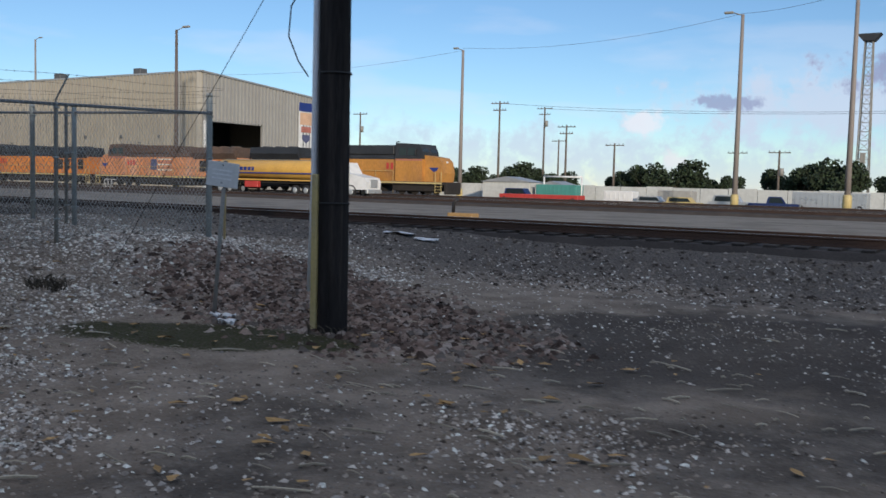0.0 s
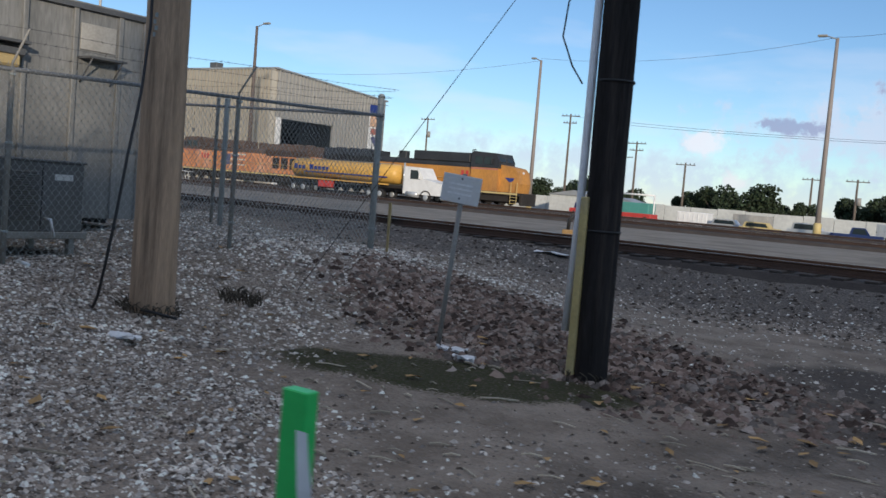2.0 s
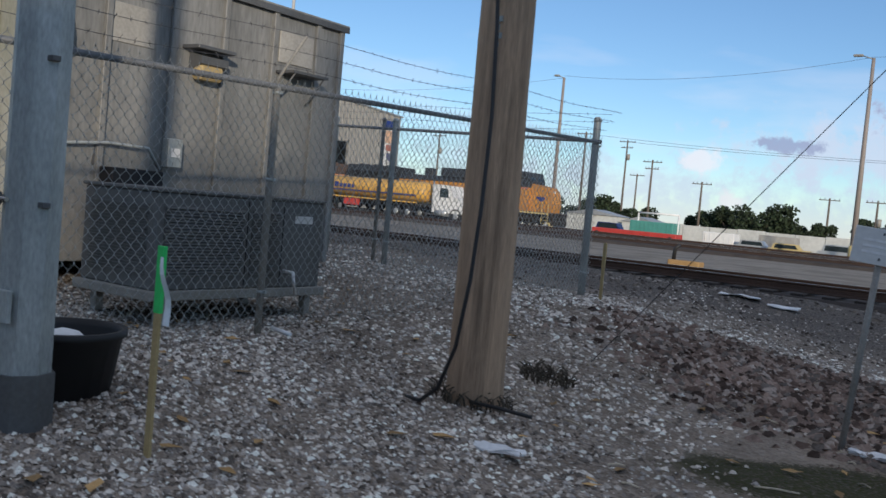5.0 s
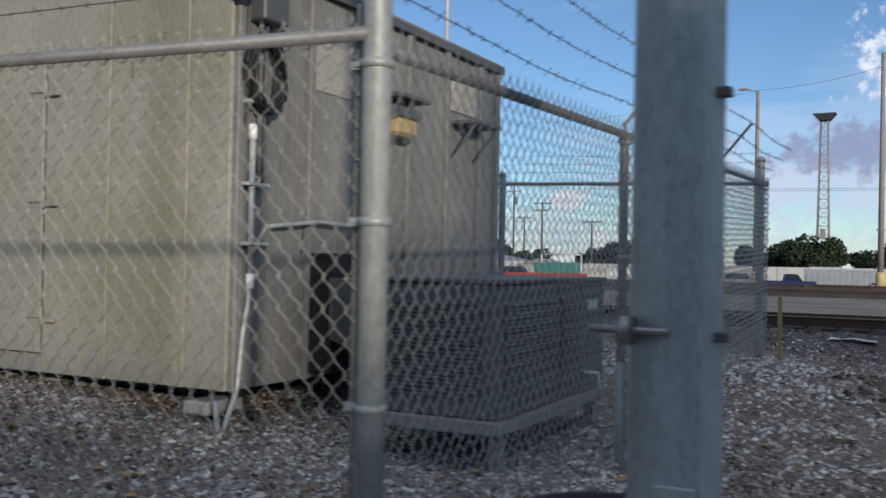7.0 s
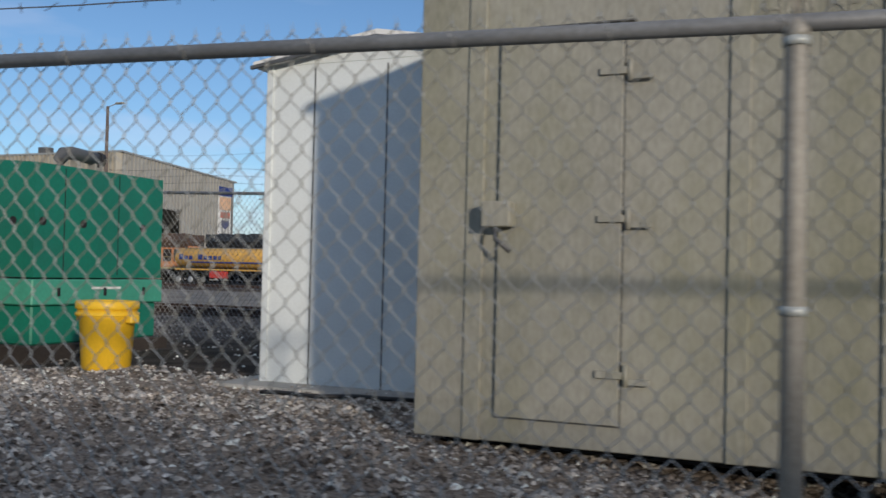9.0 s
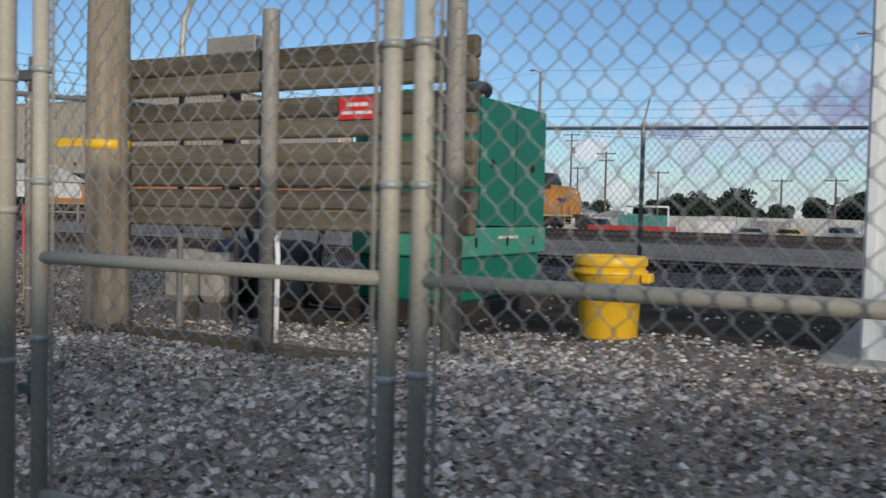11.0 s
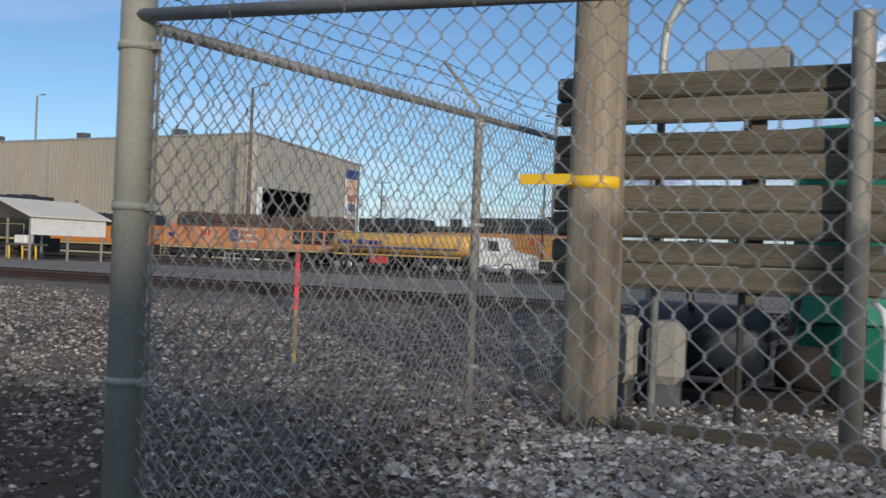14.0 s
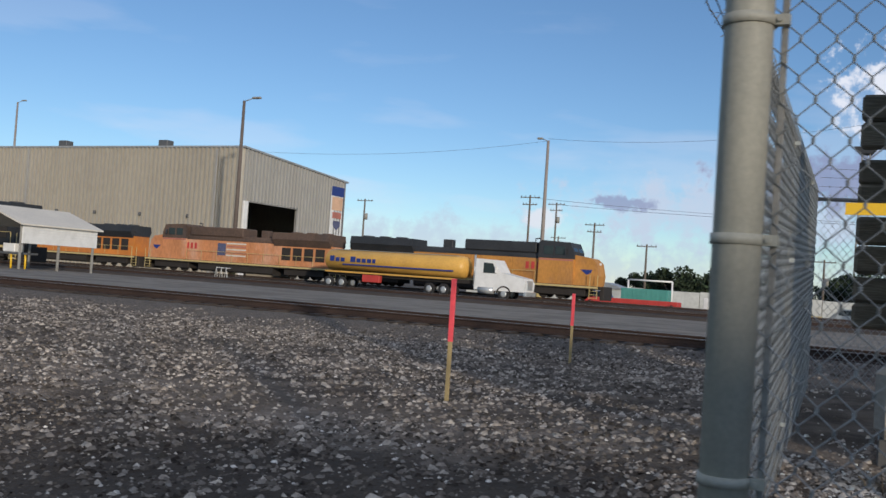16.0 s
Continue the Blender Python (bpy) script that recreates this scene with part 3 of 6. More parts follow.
def spread(a, b, step, far, growth=1.35):
    """Grid lines: even from a to b, then wider and wider out to far."""
    mid = list(np.arange(a, b + step / 2, step))
    lo, hi, s = [], [], step
    x = a
    while x > -far:
        s *= growth
        x -= s
        lo.append(x)
    x, s = b, step
    while x < far:
        s *= growth
        x += s
        hi.append(x)
    return np.array(lo[::-1] + mid + hi)


gx, gy = spread(-34, 9, 0.3, 2500), spread(-2, 24, 0.3, 2500, 1.18)
GX, GY = np.meshgrid(gx, gy)
GZ = land(GX, GY) + rough(GX, GY) * (np.abs(GX + 12) < 40) * (np.abs(GY - 9) < 20)
ground_shape = Shape()
nx, ny = len(gx), len(gy)
ground_shape.add(np.stack([GX.ravel(), GY.ravel(), GZ.ravel()], 1).tolist(),
                 [(j * nx + i, j * nx + i + 1, (j + 1) * nx + i + 1, (j + 1) * nx + i) for j in range(ny - 1) for i in range(nx - 1)], True)
single("ground", ground_shape, ground_material(), "dirt lane, grey gravel and compacted rail yard ground", "ground", kind="structure")


def scatter(name, n, xr, yr, size, material, label, seed, keep=None, flat=0.65):
    """Loose broken stones, each an uneven wedge with a short ridge, half sunk in the ground, in one mesh."""
    rg = np.random.default_rng(seed)
    x, y = rg.uniform(*xr, n), rg.uniform(*yr, n)
    wave = 0.5 * np.sin(1.7 * x + 2.3 * y) + 0.4 * np.sin(3.1 * y - 1.9 * x)      # ragged edges, no straight border
    edge = np.minimum(np.minimum(x - xr[0], xr[1] - x), np.minimum(y - yr[0], yr[1] - y))
    k = rg.random(n) < np.clip((edge - 0.25 + 0.35 * wave) / 0.7, 0, 1) * (keep(x, y) if keep is not None else 1.0)
    x, y = x[k], y[k]
    n = len(x)
    s = size[0] + (size[1] - size[0]) * rg.random(n) ** 2.2
    base = np.array([(1, 0.75, -0.5), (-1, 0.7, -0.5), (-1, -0.75, -0.5), (1, -0.7, -0.5), (0.45, 0.1, 0.75), (-0.5, -0.1, 0.7)], float)
    v = base[None] * s[:, None, None] * rg.uniform(0.6, 1.2, (n, 6, 1)) + rg.normal(0, 0.17, (n, 6, 3)) * s[:, None, None]
    v[:, :, 2] *= flat
    w = rg.uniform(0, 2 * math.pi, n)
    c, d = np.cos(w)[:, None], np.sin(w)[:, None]
    v = np.stack([v[:, :, 0] * c - v[:, :, 1] * d + x[:, None], v[:, :, 0] * d + v[:, :, 1] * c + y[:, None],
                  v[:, :, 2] + (land(x, y) + rough(x, y) + s * 0.22)[:, None]], 2).reshape(-1, 3)
    tri = np.array([(0, 1, 5), (0, 5, 4), (1, 2, 5), (2, 3, 4), (2, 4, 5), (3, 0, 4)])
    f = (tri[None] + 6 * np.arange(n)[:, None, None]).reshape(-1, 3)
    me = bpy.data.meshes.new(name)
    me.vertices.add(len(v))
    me.vertices.foreach_set("co", v.ravel())
    me.loops.add(f.size)
    me.loops.foreach_set("vertex_index", f.ravel().astype(np.int32))
    me.polygons.add(len(f))
    me.polygons.foreach_set("loop_start", np.arange(0, f.size, 3, dtype=np.int32))
    me.update()
    me.validate()
    me.materials.append(material)
    return tagged(new(name, me), label, "gravel", kind="stuff")


def patchy(a, b):
    return lambda x, y: np.clip(a + b * (np.sin(0.9 * x + 0.6 * np.sin(1.3 * y)) * np.cos(1.1 * y + 0.4 * x)), 0, 1)


def lane_cover(x, y):
    """1 on the gravel side of the lane, little on the bare dirt, with a gravel patch out on the dirt."""
    wave = 0.35 * np.sin(1.9 * x + 0.7 * y) + 0.25 * np.sin(3.3 * y - 1.2 * x)
    side = ease((3.2 - x - 0.96 * y + wave) / 1.1) * ease((5.9 - y + 0.5 * wave) / 0.7)
    bank = ease((-x - 4.5 + wave) / 0.9)
    spot = np.exp(-((x - 1.75) / 0.75) ** 2 - ((y - 6.2) / 0.85) ** 2)
    return np.clip(np.maximum(np.maximum(side, bank), 0.9 * spot), 0.07, 1)


def heap(x, y):
    """The low heap of rocks beside the dark pole."""
    u, v = -0.88 * (x + 3.3) + 0.47 * (y - 9.4), 0.47 * (x + 3.3) + 0.88 * (y - 9.4)
    return np.exp(-np.abs(u / 3.3) ** 4 - np.abs(v / 1.4) ** 4)


def not_mossy(x, y):
    u, v = 0.95 * (x + 2.65) + 0.31 * (y - 7.05), -0.31 * (x + 2.65) + 0.95 * (y - 7.05)
    return np.where((u / 1.6) ** 2 + (v / 0.62) ** 2 < 1, 0.08, 1.0)


# grey stones thinned at low y, where darker ones carry the shade
scatter("gravel", 95000, (-22.5, -3.5), (1.2, 14), (0.010, 0.034), STONE, "loose grey crushed gravel inside and round the fence", 11,
        lambda x, y: patchy(0.8, 0.25)(x, y) * np.where((x < -13.2) & (y > 7.3), 0.04, 1.0) * np.where((x < -8.5) & (y < 4.6), 0.45, 1.0) * (1 - 0.8 * heap(x, y)))
# darker stones along the fence foot, with the foreground shade in their tone
scatter("brown_gravel", 80000, (-23, -8.0), (0.8, 6.6), (0.009, 0.030), GRAVEL_BROWN, "brown-grey gravel along the fence foot, toned darker for shade", 21, patchy(0.85, 0.25))
scatter("lane_chips", 90000, (-10, 3.6), (0.8, 6.6), (0.008, 0.027), STONE, "grey stone chips spread over the lane", 22, lambda x, y: lane_cover(x, y) * not_mossy(x, y))
scatter("lane_gravel", 70000, (-10, 3.6), (0.8, 7.2), (0.007, 0.024), GRAVEL_BROWN, "brown-grey fine gravel over the lane", 27, lambda x, y: lane_cover(x, y) * not_mossy(x, y))
scatter("pale_gravel", 42000, (-22, -13), (1.2, 6.6), (0.012, 0.042), STONE_PALE, "pale limestone gravel heaped before the board screen", 12,
        lambda x, y: patchy(0.8, 0.3)(x, y) * np.where(x > -16.2, np.where(y > 5.4, 0.5, 0.1), 1.0) * np.where(y < 3.6, np.clip((x + 20.3) / 1.5, 0, 0.75), 1.0))
scatter("fence_gravel", 9000, (-9.5, -5), (8.5, 12.5), (0.015, 0.045), STONE, "coarse grey gravel by the fence", 13, lambda x, y: patchy(0.6, 0.3)(x, y) * (1 - heap(x, y)))
scatter("brown_rocks", 34000, (-7.2, 1.2), (6.6, 12.8), (0.022, 0.072), STONE_BROWN, "brown broken rocks heaped beside the dark pole", 14, lambda x, y: heap(x, y) * not_mossy(x, y))
scatter("ballast", 34000, (-32, 20), (13.0, 18.2), (0.015, 0.05), BALLAST, "dark track ballast along the rails", 15, patchy(0.65, 0.3))
scatter("lane_debris", 22000, (-3, 7.5), (1.0, 12.5), (0.005, 0.016), GRAVEL_BROWN, "dark crumbs of dirt and stone over the lane", 23, patchy(0.5, 0.4))
scatter("field_chips", 30000, (-9, 14), (7.6, 17.4), (0.009, 0.030), STONE, "grey stones strewn between the lane and the track", 26, lambda x, y: patchy(0.5, 0.4)(x, y) * (1 - 0.9 * heap(x, y)) * np.where((np.abs(x - 1.0) < 2.2) & (y < 13) & (y > 7.8), 0.25, 1.0))
scatter("field_chips", 5000, (-9, 14), (7.6, 17.4), (0.009, 0.024), STONE_PALE, "pale stones strewn between the lane and the track", 28, lambda x, y: 0.8 * (1 - 0.8 * heap(x, y)))
scatter("lane_chips", 6000, (-9.5, -4.4), (4.2, 9.0), (0.010, 0.028), STONE_PALE, "pale stone chips round the brown pole", 25, patchy(0.6, 0.4))
scatter("yard_chips", 20000, (-46, -21.5), (1.0, 14.5), (0.008, 0.024), STONE_PALE, "pale chips among the grey yard gravel", 24, patchy(0.5, 0.4))
# yard stones thin out at low y, leaving the shade-coloured ground bare
scatter("yard_gravel", 80000, (-46, -22), (0.5, 17), (0.012, 0.045), YARD_STONE, "grey-brown gravel on the open ground by the track", 17, lambda x, y: patchy(0.85, 0.25)(x, y) * np.where(y < 5.4 + 0.5 * np.sin(0.8 * x), 0.25, 1.0))
# dark stones that carry the painted shade over the fence corner
scatter("shade_stones", 26000, (-34, -19.5), (0.5, 6.4), (0.010, 0.034), BALLAST, "dark stones standing in for shade by the corner of the fence", 18, patchy(0.8, 0.25))


def leaves(name, n, xr, yr, seed):
    rg = random.Random(seed)
    sh = Shape()
    for _ in range(n):
        x, y = rg.uniform(*xr), rg.uniform(*yr)
        z, a, s = ground_z(x, y) + 0.02, rg.uniform(0, 6.28), rg.uniform(0.03, 0.085)
        c, d = math.cos(a), math.sin(a)
        pts = [(-1, 0, 0.0), (-0.2, 0.45, 0.25), (0.9, 0.2, 0.1), (1.1, -0.05, 0.3), (0.3, -0.5, 0.2), (0, 0, 0.02)]
        v = [(x + s * (p * c - q * d), y + s * (p * d + q * c), z + s * h * rg.uniform(0.2, 1.2)) for p, q, h in pts]
        sh.add(v, [(0, 5, 1), (1, 5, 2), (2, 5, 3), (3, 5, 4), (4, 5, 0)])
    return single(name, sh, DRYLEAF, "dry brown leaves scattered on the ground", "leaves", kind="stuff")


leaves("dry_leaves", 260, (-11, 4.5), (2.0, 9), 5)


def sticks(name, n, xr, yr, seed):
    rg = random.Random(seed)
    sh = Shape()
    for _ in range(n):
        x, y, a, l = rg.uniform(*xr), rg.uniform(*yr), rg.uniform(-0.7, 0.7), rg.uniform(0.03, 0.34) * rg.uniform(0.3, 1)
        z = ground_z(x, y) + 0.012
        sh.tube([(x, y, z), (x + l * 0.5 * math.cos(a), y + l * 0.5 * math.sin(a), z + 0.012), (x + l * math.cos(a + 0.15), y + l * math.sin(a + 0.15), z)], rg.uniform(0.003, 0.009), 5)
    return single(name, sh, STICK, "pale dry sticks and wood chips on the dirt", "sticks", kind="stuff")


sticks("dry_sticks", 260, (-3.5, 5.0), (2.6, 8.6), 6)
sticks("dry_sticks", 70, (-6, 6.0), (5.0, 12.0), 7)


def weeds(name, x, y, spread_, n, seed, label):
    """A clump of dead stalks leaning outward."""
    rg, sh = random.Random(seed), Shape()
    for _ in range(n):
        a, d, l = rg.uniform(0, 6.28), spread_ * rg.random() ** 0.5, rg.uniform(0.03, 0.12)
        px, py = x + d * math.cos(a), y + d * math.sin(a)
        z, b = ground_z(px, py), rg.uniform(0, 6.28)
        sh.tube([(px, py, z - 0.02), (px + 0.3 * l * math.cos(b), py + 0.3 * l * math.sin(b), z + 0.7 * l), (px + 0.8 * l * math.cos(b), py + 0.8 * l * math.sin(b), z + l)], rg.uniform(0.003, 0.007), 4, False)
    return single(name, sh, WEED, label, "weeds", kind="stuff")


weeds("dead_weeds", -5.72, 6.3, 0.31, 240, 31, "dark dead weeds round the foot of the brown pole")
weeds("dead_weeds", -5.75, 7.5, 0.24, 170, 32, "dark clump of dead weeds on the gravel")
weeds("dead_weeds", -21.25, 5.45, 0.30, 90, 33, "dead weeds at the foot of the taped pole")
weeds("dead_weeds", -1.85, 8.0, 0.26, 60, 34, "dead weeds at the foot of the dark pole")


# ---- tracks ----
def track(y, top, x0, x1, label, ties):
    t = thing("railway_track", label, "track", (0, y, 0), kind="structure")
    for off in (0.0, 1.51):
        prof = [(-0.075, top - 0.17), (0.075, top - 0.17), (0.075, top - 0.155), (0.012, top - 0.13), (0.012, top - 0.045), (0.036, top - 0.03),
                (0.036, top - 0.004), (-0.036, top - 0.004), (-0.036, top - 0.03), (-0.012, top - 0.045), (-0.012, top - 0.13), (-0.075, top - 0.155)]
        r = part("rail", Shape().prism([(a + off, b) for a, b in prof], x0, x1, "x"), RUSTRAIL, t, "rust-brown steel rail")
        part("rail_head", Shape().box(x0, off - 0.03, top - 0.004, x1, off + 0.03, top), RAILTOP, r, "worn shiny running surface")
    part("ballast_bed", Shape().prism([(-1.0, top - 0.5), (-0.62, top - 0.22), (2.2, top - 0.22), (2.6, top - 0.5)], x0, x1, "x"), BED, t, "dark oily ballast shoulder")
    if ties:
        data = Shape().box(-0.115, -0.55, top - 0.34, 0.115, 2.06, top - 0.172, 0.012).mesh("tie", TIE)
        n = int((x1 - x0) / ties)
        for i in range(min(n, 299)):
            ob = new("tie", data)
            ob.parent = t
            ob.location = (x1 - 0.4 - i * ties, random.uniform(-0.04, 0.04), 0)
    return t


track(18.55, 0.57, -150, 60, "near rust-brown railway track on dark timber ties", 0.55)
track(52.0, 0.36, -150, 60, "rusty railway track across the yard", 0)
track(79.9, 0.16, -150, 40, "railway track under the parked locomotives", 0)


# ---- fences ----
def link_mesh(shape, length, low, high, r=0.003, pitch=0.0435, drop=0.053, hooked=True):
    """Woven diamond wire: bent wires side by side, hooked where they cross. low(t), high(t): heights of its edges along the run."""
    n = int(length / pitch)
    verts, faces = [], []
    for i in range(n):
        x0 = i * pitch
        z0, z1 = low(x0 / length), high(x0 / length)
        m = int((z1 - z0) / drop)
        base, run = len(verts), []
        for k in range(m + 1):
            out = (k + i) % 2
            x, z, w = x0 + (pitch + 0.0015 if out else -0.0015), z1 - k * drop, 0.0028 if k % 2 else -0.0028
            run += [(x, w, z + 0.006), (x, -w, z - 0.006)] if hooked else [(x, w, z)]
        for x, w, z in run:
            verts += [(x - r, w - r * 0.6, z), (x + r, w - r * 0.6, z), (x, w + r, z)]
        if i % 2 == 0:
            q = len(verts)
            verts += [(x0 - r * 0.7, -r, z1), (x0 + r * 0.7, -r, z1), (x0, r, z1), (x0 + r, 0, z1 + 0.032)]
            faces += [(q, q + 1, q + 3), (q + 1, q + 2, q + 3), (q + 2, q, q + 3)]
        for k in range(len(run) - 1):
            a, b = base + 3 * k, base + 3 * k + 3
            faces += [(a, a + 1, b + 1, b), (a + 1, a + 2, b + 2, b + 1), (a + 2, a, b, b + 2)]
    return shape.add(verts, faces)


def post_shape(r, z0, z1, domed=True):
    prof = [(r, z0), (r, z1 - 0.024), (r, z1 - 0.02)]
    prof += [(r * 1.12, z1 - 0.02), (r * 1.12, z1 + 0.012), (r * 0.75, z1 + 0.04), (0.004, z1 + 0.05)] if domed else [(r, z1)]
    return Shape().lathe(prof, 16)


def fence(p0, p1, rail0, rail1, posts, label, barbs=True, arm_side=1, hooked=True):
    """A run of woven wire between two points. posts: (way along in metres, radius, top above the rail, has an arm)."""
    d = Vector((p1[0] - p0[0], p1[1] - p0[1], 0))
    length, turn = d.length, math.degrees(math.atan2(d.y, d.x))
    t = thing("chain_link_fence", label, "fence", (p0[0], p0[1], 0), turn, "wire fences round the compound")
    u = d / length
    at = lambda s: ground_z(p0[0] + u.x * s, p0[1] + u.y * s)
    rail = lambda w: rail0 + (rail1 - rail0) * w
    mesh = Shape()
    link_mesh(mesh, length, lambda w: at(w * length) + 0.03, lambda w: rail(w) + 0.06, hooked=hooked)
    ties, step = Shape(), 0.45
    for k in range(int(length / step)):
        x = 0.2 + k * step
        z = rail(x / length)
        ties.tube([(x + 0.012 * math.sin(q * 0.8), 0.03 + 0.027 * math.cos(q * 1.05), z + 0.027 * math.sin(q * 1.05)) for q in range(7)], 0.0022, 4, False)
    part("wire_ties", ties, WIRE, t, "thin wire ties round the top rail", "stuff")
    part("wire_mesh", mesh, WIRE, t, "galvanised diamond wire mesh", "stuff")
    part("top_rail", Shape().tube([(0, 0.03, rail(0)), (length, 0.03, rail(1))], 0.024, 12), RAILPIPE, t, "dull grey steel top rail")
    tips = []
    for s, r, over, arm in posts:
        w = s / length
        sh = post_shape(r, at(s) - 0.3, rail(w) + over)
        for v in range(len(sh.v)):
            sh.v[v] = (sh.v[v][0] + s, sh.v[v][1] + 0.03 + 0.024 + r if r > 0.045 else sh.v[v][1] + 0.03, sh.v[v][2])
        ps = part("post", sh, GREYPOST if r < 0.045 else GALV, t)
        yc = 0.03 + 0.024 + r if r > 0.045 else 0.03
        for z in (rail(w) - 0.05, rail(w) - 0.75, at(s) + 0.35):
            band = Shape().lathe([(r + 0.001, z - 0.012), (r + 0.006, z - 0.012), (r + 0.006, z + 0.012), (r + 0.001, z + 0.012)], 16, (s, yc))
            band.box(s - 0.012, yc - r - 0.03, z - 0.012, s + 0.012, yc - r, z + 0.012)
            part("tension_band", band, GALV, ps)
        if arm:
            a = [(s, 0.03, rail(w) - 0.03), (s, 0.03, rail(w) + 0.06), (s, 0.03 + arm_side * 0.28, rail(w) + 0.40)]
            part("barbed_wire_arm", Shape().tube(a, 0.013, 6), GREYPOST, ps)
        tips.append((s, rail(w)))
    if barbs:
        for k in (0.3, 0.65, 1.0):
            b, rg = Shape(), random.Random(int(k * 100) + int(length * 10))
            n = max(int(length / 0.12), 4)
            run = []
            for i in range(n + 1):
                w = i / n
                sag = 0.03 * math.sin(w * len(posts) * math.pi) ** 2
                run.append((w * length, 0.03 + arm_side * 0.28 * k + rg.uniform(-0.004, 0.004), rail(w) + 0.06 + 0.34 * k - sag))
            b.tube(run, 0.0026, 4)
            for p in run[1:-1]:
                for _ in range(2):
                    q = Vector(p) + Vector((rg.uniform(-0.01, 0.01), rg.uniform(-0.02, 0.02), rg.uniform(-0.022, 0.022)))
                    b.tube([Vector(p) * 2 - q, q], 0.0018, 3, False)
            part("barbed_wire", b, BARB, t, "rusty barbed strand", "stuff")
    return t


CORNER_SE, CORNER_NE, CORNER_SW, CORNER_NW = (-7.47, 2.81), (-7.62, 11.98), (-21.86, 1.95), (-22.35, 11.3)
GATE_E, GATE_W = (-14.39, 2.20), (-18.05, 2.14)
fence(CORNER_SE, CORNER_NE, 2.16, 2.45, [(3.02, 0.03, -0.03, True), (6.14, 0.03, -0.03, True), (9.19, 0.05, 0.30, False)],
      "tall wire fence with barbed strands beside the cooling unit", arm_side=-1)
fence(CORNER_SE, GATE_E, 2.185, 2.245, [(3.31, 0.03, -0.03, True)], "tall wire fence along the lane before the khaki shelter", arm_side=1)
fence(GATE_W, CORNER_SW, 2.20, 2.33, [], "tall wire fence between the gate and the thick corner post", arm_side=1, barbs=False)
fence(CORNER_SW, CORNER_NW, 2.325, 2.74, [(3.37, 0.03, -0.03, True), (6.6, 0.03, -0.03, True), (9.4, 0.05, 0.2, False)], "tall wire fence at the end of the compound with leaning arms", arm_side=1)
fence(CORNER_NE, CORNER_NW, 2.46, 2.70, [(3.42, 0.045, 0.12, False), (3.64, 0.03, 0.12, False), (4.6, 0.045, 0.12, False), (7.3, 0.03, 0.03, True), (10.72, 0.03, 0.03, True)],
      "wire fence on the track side of the compound", arm_side=-1, hooked=False)


def stand_post(name, x, y, r, top, label, bands, material=None, bar=0.075):
    """A thick round post. bar: how far beside its axis the flat tension bar of the wire mesh stands."""
    z = ground_z(x, y)
    t = thing(name, label, "post", (x, y, z))
    part("tube", post_shape(r, -0.3, top - z), material or POST_OLIVE, t)
    side = 1 if bar > 0 else -1
    for b in bands:
        sh = Shape().lathe([(r + 0.001, b - z - 0.014), (r + 0.006, b - z - 0.014), (r + 0.006, b - z + 0.014), (r + 0.001, b - z + 0.014)], 18)
        sh.box(side * (r - 0.01), -0.012, b - z - 0.014, bar + side * 0.014, 0.012, b - z + 0.014)
        sh.tube([(side * (r + 0.016), -0.022, b - z), (side * (r + 0.016), 0.022, b - z)], 0.008, 6)
        part("clamp_band", sh, material or POST_OLIVE, t)
    part("tension_bar", Shape().box(bar - 0.009, 0.014, 0.03, bar + 0.009, 0.02, 2.3 - z, 0.002), GREYPOST, t, "flat steel tension bar of the wire mesh")
    return t


stand_post("gate_post", GATE_E[0] + 0.015, GATE_E[1], 0.051, 2.75, "thick grey steel gate post with clamp bands", (2.1, 1.49, 0.87))
stand_post("gate_post", GATE_W[0] + 0.015, GATE_W[1], 0.039, 2.75, "thick grey steel gate post with hinge bands", (2.0, 1.49, 0.9), bar=-0.08)
stand_post("corner_post", CORNER_SW[0] + 0.03, CORNER_SW[1], 0.064, 2.95, "very thick grey corner post with clamp bands", (2.22, 1.64, 1.01), bar=0.09)
stand_post("corner_post", CORNER_SE[0] + 0.01, CORNER_SE[1], 0.048, 2.75, "grey steel corner post with clamp bands", (2.09, 1.58, 0.98), GALV, bar=-0.08)


